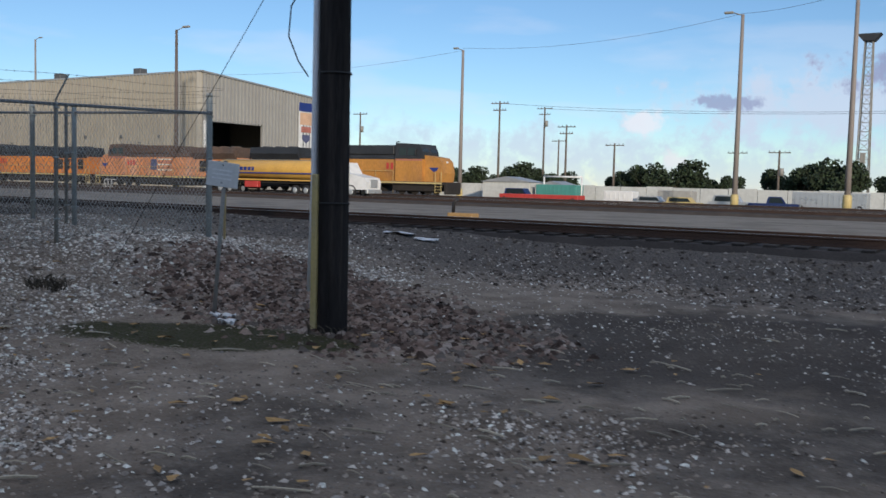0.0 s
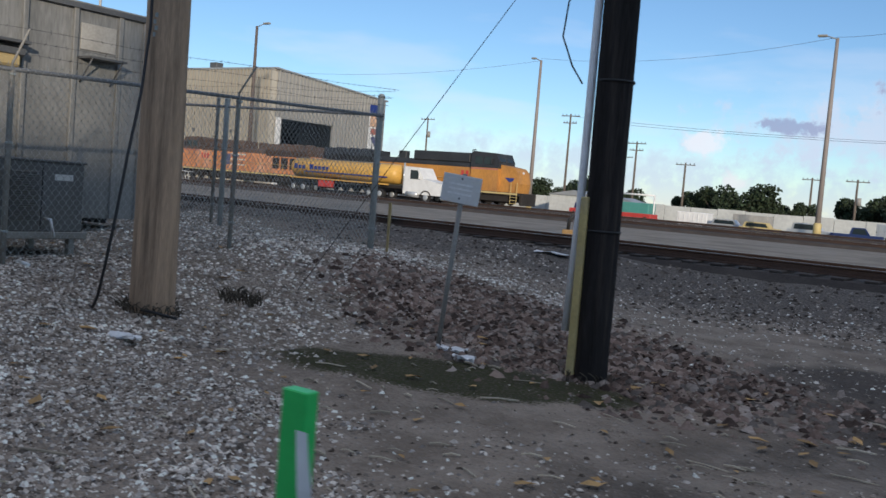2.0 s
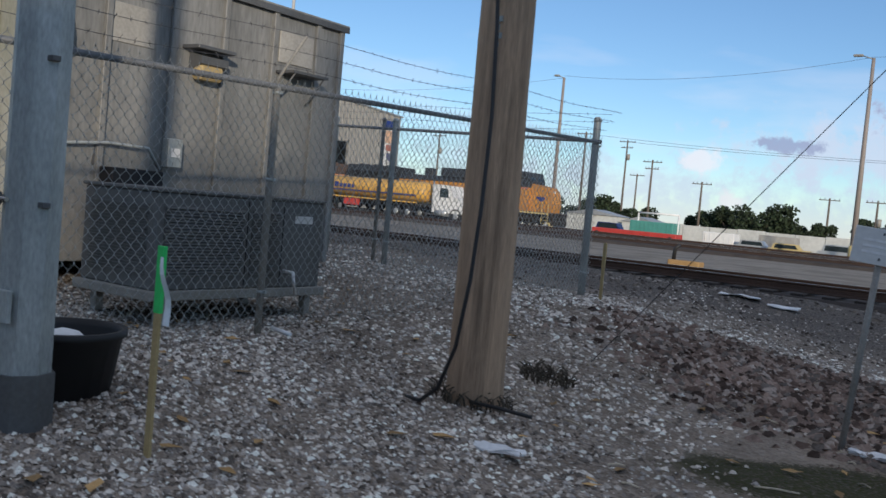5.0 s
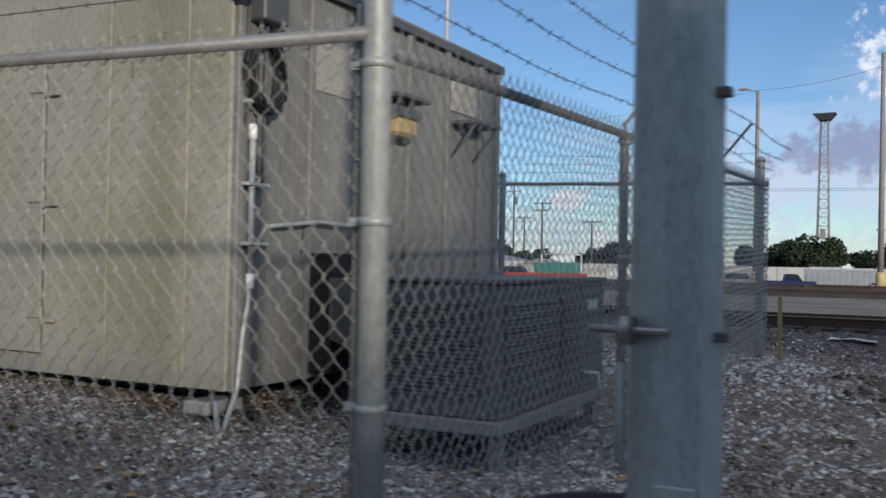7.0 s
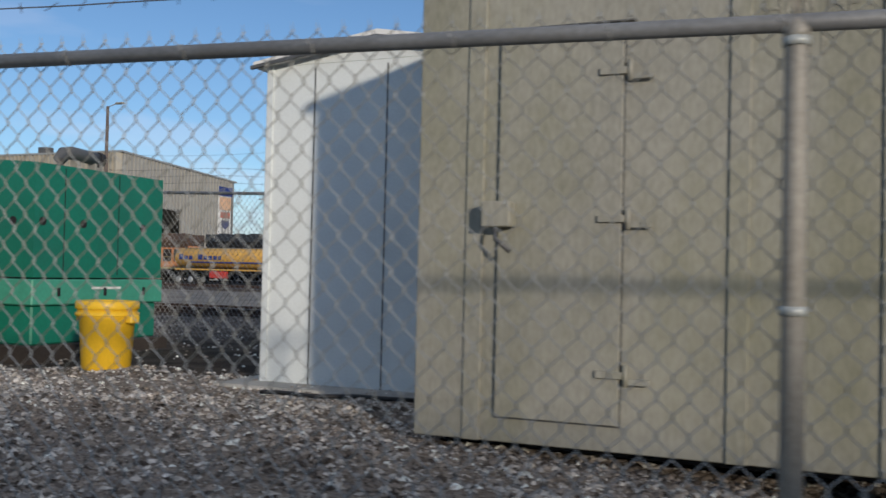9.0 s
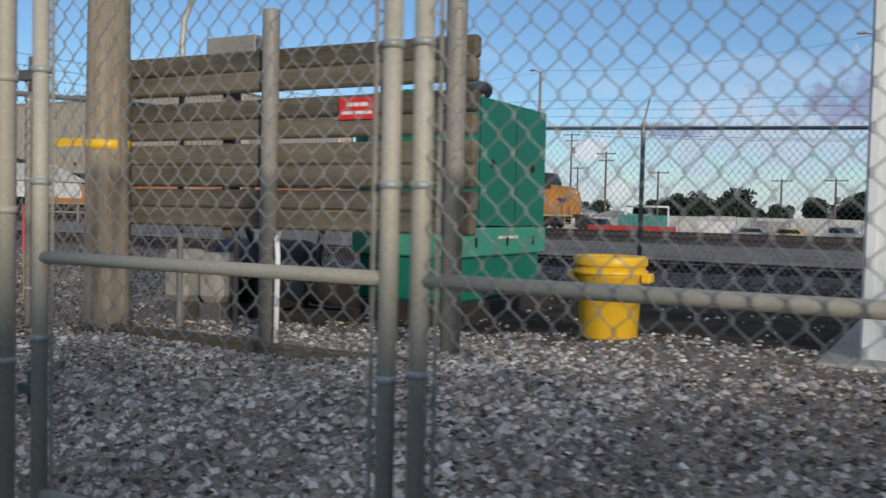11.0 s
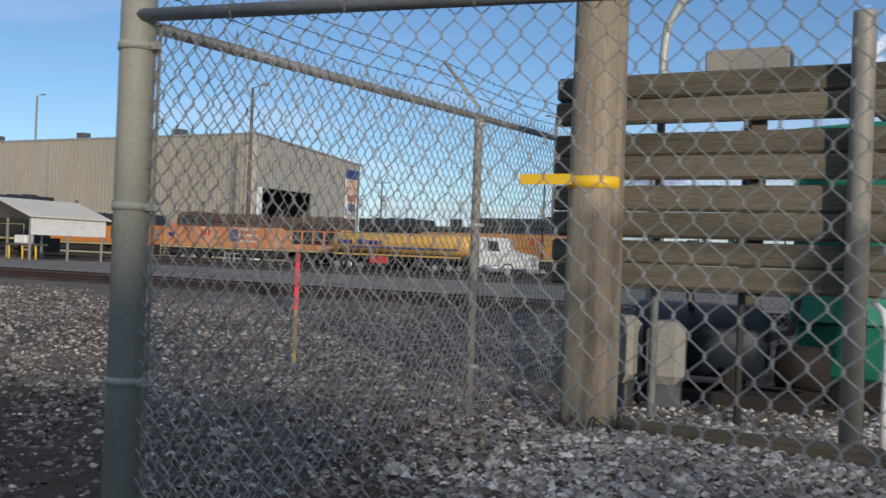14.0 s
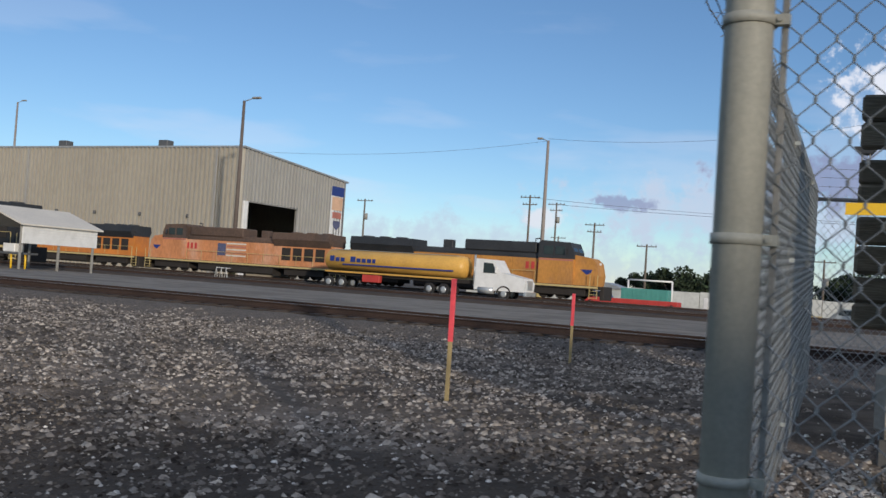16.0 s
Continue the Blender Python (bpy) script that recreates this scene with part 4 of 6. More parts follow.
def gate_leaf(x0, y0, x1, y1, label, hinge_r=0.031):
    d = Vector((x1 - x0, y1 - y0, 0))
    w, turn = d.length, math.degrees(math.atan2(d.y, d.x))
    z = ground_z((x0 + x1) / 2, (y0 + y1) / 2)
    t = thing("gate_leaf", label, "gate", (x0, y0, z), turn, "two leaves of the gate")
    h = 2.75 - z
    for x, r in ((0.02, hinge_r), (w - 0.02, 0.031)):
        part("upright", Shape().tube([(x, 0, 0.08), (x, 0, h)], r, 12), POST_OLIVE, t)
        bar = 0.02 + hinge_r + 0.016 if x < 0.1 else w - 0.085
        part("tension_bar", Shape().box(bar - 0.008, 0.012, 0.12, bar + 0.008, 0.018, h - 0.05, 0.002), GREYPOST, t)
        for zz in (2.02 - z, 1.6 - z, 0.7):
            part("clamp_band", Shape().lathe([(r + 0.001, zz - 0.012), (r + 0.005, zz - 0.012), (r + 0.005, zz + 0.012), (r + 0.001, zz + 0.012)], 14, (x, 0)), GALV, t)
    for zz in (0.1, 1.315 - z, h):
        part("crossbar", Shape().tube([(0.02, 0, zz), (w - 0.02, 0, zz)], 0.024, 12), POST_OLIVE, t)
    m = Shape()
    link_mesh(m, w - 0.05, lambda q: 0.1, lambda q: h)
    for i in range(len(m.v)):
        m.v[i] = (m.v[i][0] + 0.025, m.v[i][1] + 0.03, m.v[i][2])
    part("wire_mesh", m, WIRE, t, kind="stuff")
    for zz in (2.0 - z, 0.5):
        hg = Shape().box(-0.085, -0.02, zz - 0.02, 0.03, 0.02, zz + 0.02, 0.004)
        hg.tube([(-0.03, 0, zz - 0.06), (-0.03, 0, zz + 0.07)], 0.013, 8)
        part("hinge", hg, DARKGREY, t, "dark steel gate hinge")
    return t


gate_leaf(-14.46, 2.205, -16.2, 2.17, "wire gate leaf with a steel middle bar, closed", 0.019)
gate_leaf(-17.84, 2.13, -16.27, 2.17, "wire gate leaf with a steel middle bar, hinged on its post")


# ---- signal shelter ----
def shelter():
    x0, x1, y0, y1, z0, z1 = -13.0, -9.98, 5.05, 9.25, 0.57, 3.48
    t = thing("equipment_shelter", "khaki steel equipment shelter with ribbed walls, standing on skids", "shelter", (x0, y0, ground_z(x0, y0)))
    gz = ground_z(x0, y0)
    w, d, b, h = x1 - x0, y1 - y0, z0 - gz, z1 - gz
    part("front_wall", Shape().box(0, 0, b, w, 0.05, h, 0.006), SHELTER, t, "khaki front wall, weathered")
    part("side_wall", Shape().box(w - 0.05, 0.052, b, w, d, h, 0.006), SHELTER_SIDE, t, "grey streaked side wall")
    part("side_wall", Shape().box(0, 0.052, b, 0.05, d, h, 0.006), SHELTER_SIDE, t)
    part("rear_wall", Shape().box(0.052, d - 0.05, b, w - 0.052, d, h, 0.006), SHELTER_SIDE, t)
    part("floor_pan", Shape().box(0.06, 0.06, b + 0.02, w - 0.06, d - 0.06, b + 0.08), DARKGREY, t)
    roof = Shape().prism([(-0.06, h), (w + 0.06, h), (w + 0.06, h + 0.05), (w / 2, h + 0.17), (-0.06, h + 0.05)], -0.05, d + 0.05, "y")
    part("roof", roof, SHELTER_SIDE, t, "low metal roof with a dark overhanging edge")
    for x in (-0.065, w + 0.045):
        part("roof_edge", Shape().box(x, -0.05, h - 0.04, x + 0.02, d + 0.05, h + 0.03), DARKGREY, t, "dark roof edge strip")
    for x in (0.37, 1.86, 2.60, 2.97):
        part("rib", Shape().box(x - 0.055, -0.018, b, x + 0.055, 0.0, h, 0.006), SHELTER, t)
    for y in (0.05, 0.85, 1.62, 2.30, 3.03, 3.74, 4.16):
        part("rib", Shape().box(w, y - 0.035, b, w + 0.045, y + 0.035, h, 0.006), SHELTER_SIDE, t)
    for y in (0.9, 2.2, 3.4):
        part("rib", Shape().box(-0.025, y - 0.03, b, 0, y + 0.03, h, 0.006), SHELTER_SIDE, t)
    # door
    dx0, dx1, dz0, dz1 = 0.52, 1.24, 0.72 - gz, 2.92 - gz
    door = part("door", Shape().box(dx0, -0.03, dz0, dx1, -0.001, dz1, 0.004), SHELTER, t, "khaki flush steel door, shut")
    seam = Shape()
    for a in ((dx0 - 0.012, dz0 - 0.012, dx0, dz1 + 0.012), (dx1, dz0 - 0.012, dx1 + 0.008, dz1 + 0.012), (dx0, dz0 - 0.012, dx1, dz0), (dx0, dz1, dx1, dz1 + 0.012)):
        seam.box(a[0], -0.006, a[1], a[2], -0.001, a[3])
    part("door_gap", seam, DARKGREY, door)
    for zz in (1.0, 1.86, 2.68):
        hg = Shape().box(dx1 - 0.13, -0.05, zz - gz - 0.02, dx1 + 0.02, -0.031, zz - gz + 0.02, 0.003).tube([(dx1 + 0.04, -0.045, zz - gz - 0.06), (dx1 + 0.04, -0.045, zz - gz + 0.06)], 0.014, 8)
        hg.box(dx1 + 0.05, -0.045, zz - gz - 0.05, dx1 + 0.17, -0.023, zz - gz - 0.015, 0.003)
        part("hinge", hg, SHELTER, door, "khaki steel strap hinge")
    lock = part("lock_box", Shape().box(dx0 - 0.06, -0.15, 1.81 - gz, dx0 + 0.11, -0.031, 1.955 - gz, 0.006), SHELTER, door, "boxed lock cover")
    part("handle", Shape().tube([(dx0 + 0.02, -0.13, 1.8 - gz), (dx0 + 0.03, -0.15, 1.74 - gz), (dx0 + 0.12, -0.16, 1.67 - gz)], 0.014, 8), DARKGREY, lock)
    part("drip_cap", Shape().prism([(-0.001, dz1 + 0.05), (-0.09, dz1 + 0.03), (-0.09, dz1 + 0.022), (-0.001, dz1 + 0.03)], dx0 - 0.08, dx1 + 0.06, "x"), DARKGREY, t)
    # stencilled word and a bar for the number below it
    f = bpy.data.curves.new("lettering", "FONT")
    f.body, f.size, f.extrude, f.align_x = "HOUSE", 0.15, 0.001, "CENTER"
    fo = new("lettering", f)
    fo.parent = t
    fo.matrix_basis = pose(2.20, -0.003, 2.91 - gz, 90, 0, 0)
    f.materials.append(STENCIL)
    for k in range(3):
        part("number_bar", Shape().box(2.10 + 0.075 * k, -0.004, 2.71 - gz, 2.125 + 0.075 * k, -0.001, 2.86 - gz), STENCIL, t, "stencilled dark bar")
    # things on the grey side: conduit, cable coil, boxes, lamp, vents
    riser = part("conduit", Shape().tube([(w + 0.065, 0.14, 1.3 - gz), (w + 0.065, 0.14, 2.36 - gz)], 0.022, 10), GALV, t, "grey conduit up the corner")
    for zz in (1.3, 2.3):
        part("coupling", Shape().lathe([(0.023, zz - gz - 0.05), (0.03, zz - gz - 0.05), (0.03, zz - gz + 0.05), (0.023, zz - gz + 0.05)], 12, (w + 0.065, 0.14)), PVC, riser, "pale pipe coupling")
    part("flexible_conduit", Shape().tube([(w + 0.065, 0.14, 1.3 - gz), (w + 0.07, 0.12, 1.15 - gz), (w + 0.08, 0.06, 0.95 - gz), (w + 0.08, 0.02, 0.6 - gz), (w + 0.05, -0.05, 0.38 - gz), (w + 0.01, -0.06, 0.2 - gz), (w - 0.02, -0.08, 0.02)], 0.018, 9), GALV, t, "grey flexible conduit bending into the gravel")
    for yy in (0.07, 0.2, 0.26):
        part("conduit", Shape().tube([(w + 0.055, yy, 2.36 - gz if yy < 0.2 else 1.95 - gz), (w + 0.055, yy + 0.03, h - 0.1)], 0.012, 8), DARKGREY, t)
    for zz in (1.55, 1.95, 2.5):
        part("pipe_strap", Shape().box(w + 0.001, 0.06, zz - gz - 0.012, w + 0.095, 0.3, zz - gz + 0.012, 0.003), GALV, t)
    part("pale_panel", Shape().box(w + 0.002, 0.9, 2.72 - gz, w + 0.012, 1.4, 3.1 - gz, 0.004), CONCRETE, t, "pale blanked panel on the side wall")
    part("dark_streak_plate", Shape().prism([(0.78, 1.5 - gz), (0.88, 1.5 - gz), (0.84, 1.95 - gz)], w + 0.002, w + 0.006, "x"), DARKGREY, t, "dark torn patch above the duct")
    part("conduit_elbow", Shape().tube([(w + 0.05, 0.12, b + 0.85), (w + 0.06, 0.3, b + 1.1), (w + 0.08, 0.9, b + 1.16), (w + 0.1, 1.35, b + 1.15), (w + 0.1, 1.5, b + 0.95)], 0.018, 8), GALV, t)
    coil = Shape()
    r = 0.20
    coil.tube([(w + 0.05 + 0.0008 * a, 0.22 + (r + 0.02 * math.sin(0.9 * a)) * 0.85 * math.sin(a * math.pi / 10), 2.70 - gz + (r + 0.03 * math.sin(1.7 * a)) * 1.2 * math.cos(a * math.pi / 10)) for a in range(141)], 0.012, 6, False)
    part("cable_coil", coil, CABLE, t, "coiled black cable hung on a hook")
    part("cable_loop", Shape().tube([(w + 0.1, 0.2, h - 0.15), (w + 0.25, 0.0, h - 0.05), (w + 0.3, 0.3, h + 0.12), (w + 0.2, 0.8, h + 0.25), (w + 0.1, 1.0, h + 0.6)], 0.02, 8), CABLE, t)
    part("junction_box", Shape().box(w + 0.001, 0.15, h - 0.42, w + 0.14, 0.42, h - 0.12, 0.012), DARKGREY, t)
    flood = part("flood_lamp", Shape().tube([(w + 0.04, 0.02, h - 0.20), (w + 0.16, -0.10, h - 0.24)], [0.05, 0.085], 14), DARKGREY, t, "small dark flood lamp on the corner")
    part("lens", Shape().tube([(w + 0.161, -0.101, h - 0.2403), (w + 0.166, -0.106, h - 0.242)], 0.07, 14), GLASS, flood)
    part("meter_box", Shape().box(w + 0.029, 1.57, 1.55 - gz, w + 0.14, 1.75, 1.85 - gz, 0.01), GALV, t, "small grey electric box with a white label")
    part("box_label", Shape().box(w + 0.141, 1.6, 1.66 - gz, w + 0.144, 1.71, 1.75 - gz), WHITE, t)
    lamp = part("wall_lamp", Shape().box(w + 0.001, 1.75, 2.80 - gz, w + 0.27, 2.26, 2.84 - gz, 0.006).prism([(w + 0.001, 2.78 - gz), (w + 0.2, 2.74 - gz), (w + 0.2, 2.66 - gz), (w + 0.001, 2.58 - gz)], 1.85, 2.22, "y"), DARKGREY, t, "hooded wall lamp with a yellowed cover")
    part("lamp_cover", Shape().box(w + 0.03, 1.86, 2.50 - gz, w + 0.19, 2.18, 2.66 - gz, 0.03), STAKE_WOOD, lamp, "yellowed plastic lamp cover")
    for y in (2.84,):
        vent = part("vent_panel", Shape().box(w + 0.001, y + 0.28, 2.90 - gz, w + 0.02, y + 0.84, 3.26 - gz, 0.006), CONCRETE, t, "pale blanked window panel")
        br = Shape().box(w + 0.001, y + 0.26, 2.77 - gz, w + 0.30, y + 0.84, 2.80 - gz)
        br.tube([(w + 0.01, y + 0.30, 2.45 - gz), (w + 0.28, y + 0.30, 2.77 - gz)], 0.012, 6).tube([(w + 0.01, y + 0.78, 2.45 - gz), (w + 0.28, y + 0.78, 2.77 - gz)], 0.012, 6)
        part("shelf_bracket", br, DARKGREY, t, "small steel shelf bracket")
    part("duct", Shape().prism([(w + 0.25, 1.32 - gz), (w + 0.955, 1.27 - gz), (w + 0.955, 0.64 - gz), (w + 0.26, 0.88 - gz)], 0.8, 1.5, "y"), COOLER, t, "grey air duct hood to the cooling unit")
    # solid black block in place of the shaded opening at the wall
    part("duct_opening", Shape().box(w + 0.03, 0.85, 0.62 - gz, w + 0.248, 1.45, 1.5 - gz, 0.01), BLACK, t, "black block standing for the shaded opening behind the duct")
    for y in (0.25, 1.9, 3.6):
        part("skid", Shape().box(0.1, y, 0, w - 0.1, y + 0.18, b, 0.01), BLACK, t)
    for x in (0.1, w - 0.35):
        part("footing", Shape().box(x, -0.03, -0.1, x + 0.22, 0.35, b - 0.08, 0.015), CONCRETE, t, "concrete footing block")
    part("antenna", Shape().tube([(w - 0.4, 0.6, h + 0.1), (w - 0.4, 0.6, h + 2.6)], 0.022, 8), WHITE, t, "white antenna mast")
    part("antenna", Shape().tube([(w - 0.3, 3.6, h + 0.1), (w - 0.3, 3.6, h + 2.4)], 0.02, 8), WHITE, t)
    return t


shelter()


def cooling_unit():
    x, y = -9.02, 5.15
    z = ground_z(-8.5, 6.0)
    t = thing("cooling_unit", "dark grey packaged cooling unit with louvred panels on a steel skid", "air conditioner", (x, y, z))
    w, d, b, h = 0.95, 1.93, 0.54 - z, 1.33 - z
    part("cabinet", Shape().box(0, 0, b, w, d, h, 0.012), COOLER, t)
    part("lid", Shape().box(-0.02, -0.02, h, w + 0.02, d + 0.02, h + 0.03, 0.008), COOLER, t)
    for y0, y1 in ((0.08, 0.92), (1.02, 1.36)):
        n = 22
        for k in range(n):
            zz = b + 0.12 + (h - b - 0.22) * k / n
            part("louvre", Shape().prism([(w, zz), (w + 0.022, zz - 0.004), (w + 0.022, zz + 0.006), (w, zz + 0.024)], y0, y1, "y"), COOLER, t)
    for k in range(22):
        zz = b + 0.12 + (h - b - 0.22) * k / 22
        part("louvre", Shape().box(0.1, -0.02, zz, w - 0.1, 0.0, zz + 0.014), COOLER, t)
    for yy in (0.97, 1.4):
        part("panel_seam", Shape().box(w, yy - 0.006, b + 0.03, w + 0.003, yy + 0.006, h - 0.03), BLACK, t)
    part("rating_plate", Shape().box(w + 0.001, 1.08, h - 0.45, w + 0.004, 1.30, h - 0.28), GALV, t, "pale rating plate")
    part("label_plate", Shape().box(w + 0.001, 1.55, h - 0.2, w + 0.004, 1.78, h - 0.13), WHITE, t, "white name label")
    part("skid_beam", Shape().box(-0.03, -0.05, b - 0.08, w + 0.04, d + 0.05, b, 0.008), GREYPOST, t, "grey skid beam")
    for yy in (0.1, d - 0.15):
        for xx in (0.02, w - 0.1):
            part("leg", Shape().box(xx, yy, -0.12, xx + 0.08, yy + 0.08, b - 0.08, 0.006), GREYPOST, t)
    part("valve_pipe", Shape().tube([(w, 1.45, b + 0.15), (w + 0.12, 1.45, b + 0.15), (w + 0.12, 1.5, b - 0.05)], 0.018, 8), PVC, t)


cooling_unit()


def white_shed():
    x0, x1, y0, y1 = -15.35, -13.08, 6.9, 9.6
    z = ground_z(-14, 6.9)
    t = thing("storage_shed", "white panelled storage shed with a shallow gable roof", "shed", (x0, y0, z))
    w, d, h = x1 - x0, y1 - y0, 3.33 - z
    part("wall", Shape().box(0, 0, -0.1, w, d, h, 0.008), SHEDWHITE, t, "pale white panel walls")
    for x in (0.5, 1.2, 1.9):
        part("panel_joint", Shape().box(x - 0.006, -0.005, 0, x + 0.006, -0.001, h - 0.04), DARKGREY, t)
    for x in (0.02, w - 0.08):
        part("corner_trim", Shape().box(x, -0.018, 0, x + 0.06, -0.001, h), SHEDWHITE, t)
    part("roof", Shape().prism([(-0.08, h - 0.02), (w / 2, h + 0.17), (w + 0.08, h - 0.02), (w + 0.08, h + 0.03), (w / 2, h + 0.23), (-0.08, h + 0.03)], -0.1, d + 0.1, "y"), WHITE, t, "thin white roof")
    part("roof_edge", Shape().prism([(-0.09, h - 0.04), (w / 2, h + 0.15), (w + 0.09, h - 0.04), (w + 0.09, h - 0.01), (w / 2, h + 0.18), (-0.09, h - 0.01)], -0.13, -0.1, "y"), DARKGREY, t, "dark roof edge")
    part("gable_panel", Shape().prism([(0, h), (w, h), (w / 2, h + 0.16)], 0.0, 0.04, "y"), SHEDWHITE, t)
    part("slab", Shape().box(-0.25, -0.35, -0.12, w + 0.3, d + 0.2, 0.02, 0.02), CONCRETE, t, "concrete slab under the shed")


white_shed()
single("black_hose", Shape().tube([(-14.9 + 0.09 * k, 6.25 + 0.05 * math.sin(k * 0.9), ground_z(-14.9 + 0.09 * k, 6.25) + 0.03) for k in range(16)], 0.017, 6), CABLE, "short black hose lying on the gravel", "hose")


def generator():
    x0, x1, y0, y1 = -20.3, -19.08, 7.88, 10.06
    z = 0.60
    t = thing("generator", "green enclosed standby generator with an exhaust on its roof", "generator", (x0, y0, z))
    w, d, h = x1 - x0, y1 - y0, 2.72 - z
    part("slab", Shape().box(-0.08, -0.06, ground_z(-19.5, 8.3) - z - 0.1, w + 0.08, d + 0.08, 0.0, 0.01), TIE, t, "dark timber base under the tank")
    part("base_tank", Shape().box(0.04, 0.04, 0.0, w - 0.04, d - 0.04, 0.46, 0.02), GREEN, t)
    part("band", Shape().box(-0.02, -0.02, 0.46, w + 0.02, d + 0.02, 0.76, 0.015), GREENLT, t, "lighter green band")
    part("enclosure", Shape().prism([(0, 0.78), (w, 0.78), (w, h - 0.02), (w * 0.5, h + 0.02), (0, h - 0.02)], 0, d, "y"), GREEN, t, "green steel enclosure")
    for y in (0.12, 0.75, 1.80):
        part("lock", Shape().tube([(w - 0.005, y, 2.03 - z), (w + 0.012, y, 2.03 - z)], 0.05, 10), BLACK, t, "black round latch")
    for x in (0.3, 0.9):
        part("lock", Shape().tube([(x, -0.012, 2.03 - z), (x, 0.005, 2.03 - z)], 0.05, 10), BLACK, t)
    for y in (0.35, 1.1, 1.8):
        part("band_latch", Shape().box(w + 0.02, y, 0.56, w + 0.03, y + 0.05, 0.66, 0.004), BLACK, t)
    part("band_plate", Shape().box(w + 0.021, 0.9, 0.64, w + 0.026, 1.4, 0.67), WHITE, t)
    for y in (0.45, 1.35):
        part("door_seam", Shape().box(w, y - 0.006, 0.82, w + 0.003, y + 0.006, h - 0.05), BLACK, t)
    ex = Shape().tube([(w - 0.5, 0.85, h - 0.02), (w - 0.5, 0.85, h + 0.12), (w - 0.5, 0.90, h + 0.20), (w - 0.5, 1.02, h + 0.22), (w - 0.5, 1.5, h + 0.19)], 0.085, 12)
    part("exhaust", ex, DARKGREY, t, "dark exhaust elbow")
    part("exhaust_cap", Shape().tube([(w - 0.5, 1.46, h + 0.19), (w - 0.5, 1.54, h + 0.185)], 0.1, 12), BLACK, t)
    for y in (1.08, 1.38):
        part("exhaust_bracket", Shape().box(w - 0.56, y, h - 0.02, w - 0.44, y + 0.04, h + 0.13, 0.004), GREYPOST, t)


generator()


def drum():
    x, y = -17.24, 7.08
    z = ground_z(x, y)
    t = thing("drum", "bright yellow plastic drum with a screw lid and side grips", "drum", (x, y, z))
    h = 0.67
    part("body", Shape().lathe([(0.215, 0.0), (0.232, 0.02), (0.262, h - 0.16), (0.275, h - 0.15)], 28), YELLOW, t)
    part("collar", Shape().lathe([(0.275, h - 0.15), (0.30, h - 0.145), (0.30, h - 0.115), (0.282, h - 0.11), (0.282, h - 0.08)], 28), YELLOW, t)
    part("lid", Shape().lathe([(0.295, h - 0.08), (0.30, h - 0.07), (0.30, h - 0.015), (0.285, h), (0.2, h), (0.19, h - 0.02)], 28), YELLOW, t)
    for s in (-1, 1):
        part("grip", Shape().box(s * 0.27, -0.06, h - 0.21, s * 0.35, 0.06, h - 0.13, 0.012), YELLOW, t)


drum()


# ---- board screen ----
def board_screen():
    x0, x1, y = -21.7, -17.87, 5.82
    z = ground_z(-19.5, y)
    t = thing("board_screen", "weathered grey-brown timber board screen on round posts", "screen", (x0, y, z))
    w = x1 - x0
    for z0, z1 in ((1.34, 1.665), (1.685, 2.045), (2.085, 2.41), (2.475, 2.815)):
        m = (z0 + z1) / 2
        for a, b in ((z0, m - 0.002), (m + 0.002, z1)):
            tilt = random.uniform(-0.012, 0.012)
            sh = Shape().box(0, 0, a - z, w, 0.09, b - z, 0.02)
            sh.v = [(p[0], p[1] + (0.012 if a > z0 else 0.0), p[2] + tilt * (p[0] / w - 0.5)) for p in sh.v]
            part("board", sh, BOARD, t)
    for xx, r in ((-21.32, 0.075), (-19.66, 0.07), (-17.97, 0.075)):
        top = 3.1 if xx > -21 else 2.8
        part("post", post_shape(r, -0.3, top - z, False), GREYPOST, t, "grey pipe post").location = (xx - x0, -0.11, 0)
    for xx in (-20.3, -18.7):
        part("spacer", Shape().box(xx - x0 - 0.05, 0.1, 1.25 - z, xx - x0 + 0.05, 0.16, 2.75 - z, 0.008), BOARD, t)


board_screen()
sg = Shape().box(-0.17, -0.012, -0.085, 0.17, 0.0, 0.085, 0.003)
sign_red = thing("warning_sign", "small red warning sign with white lines on the boards", "sign", (-18.88, 5.81, 2.30))
part("plate", sg, RED, sign_red)
for a, b, low, high in ((-0.10, -0.04, 0.015, 0.045), (-0.03, 0.02, 0.015, 0.045), (0.03, 0.10, 0.015, 0.045), (-0.14, -0.03, -0.045, -0.02), (-0.015, 0.14, -0.045, -0.02)):
    part("writing_bar", Shape().box(a, -0.015, low, b, -0.0125, high), WHITE, sign_red, "white bar of lettering")
bx = thing("meter_cabinet", "grey steel cabinet on a stand behind the boards", "cabinet", (-20.42, 6.2, ground_z(-20.4, 6.2)))
part("box", Shape().box(-0.28, -0.12, 2.38, 0.28, 0.12, 2.60, 0.01), GREYPOST, bx)
part("stand", Shape().tube([(0, 0, -0.05), (0, 0, 2.38)], 0.025, 8), DARKGREY, bx)
pipe = Shape().tube([(-21.0, 6.1, 0.4), (-21.0, 6.1, 3.0), (-20.98, 6.1, 3.2), (-20.9, 6.1, 3.35), (-20.75, 6.1, 3.5), (-20.7, 6.1, 4.5)], 0.03, 8)
single("riser_pipe", pipe, GALV, "bent grey riser pipe behind the boards", "pipe")
single("bent_pipe", Shape().tube([(-19.48, 5.6, 0.3), (-19.47, 5.6, 1.15), (-19.5, 5.62, 1.27), (-19.56, 5.75, 1.32)], 0.022, 8), PVC, "thin white bent pipe standing in the gravel", "pipe")
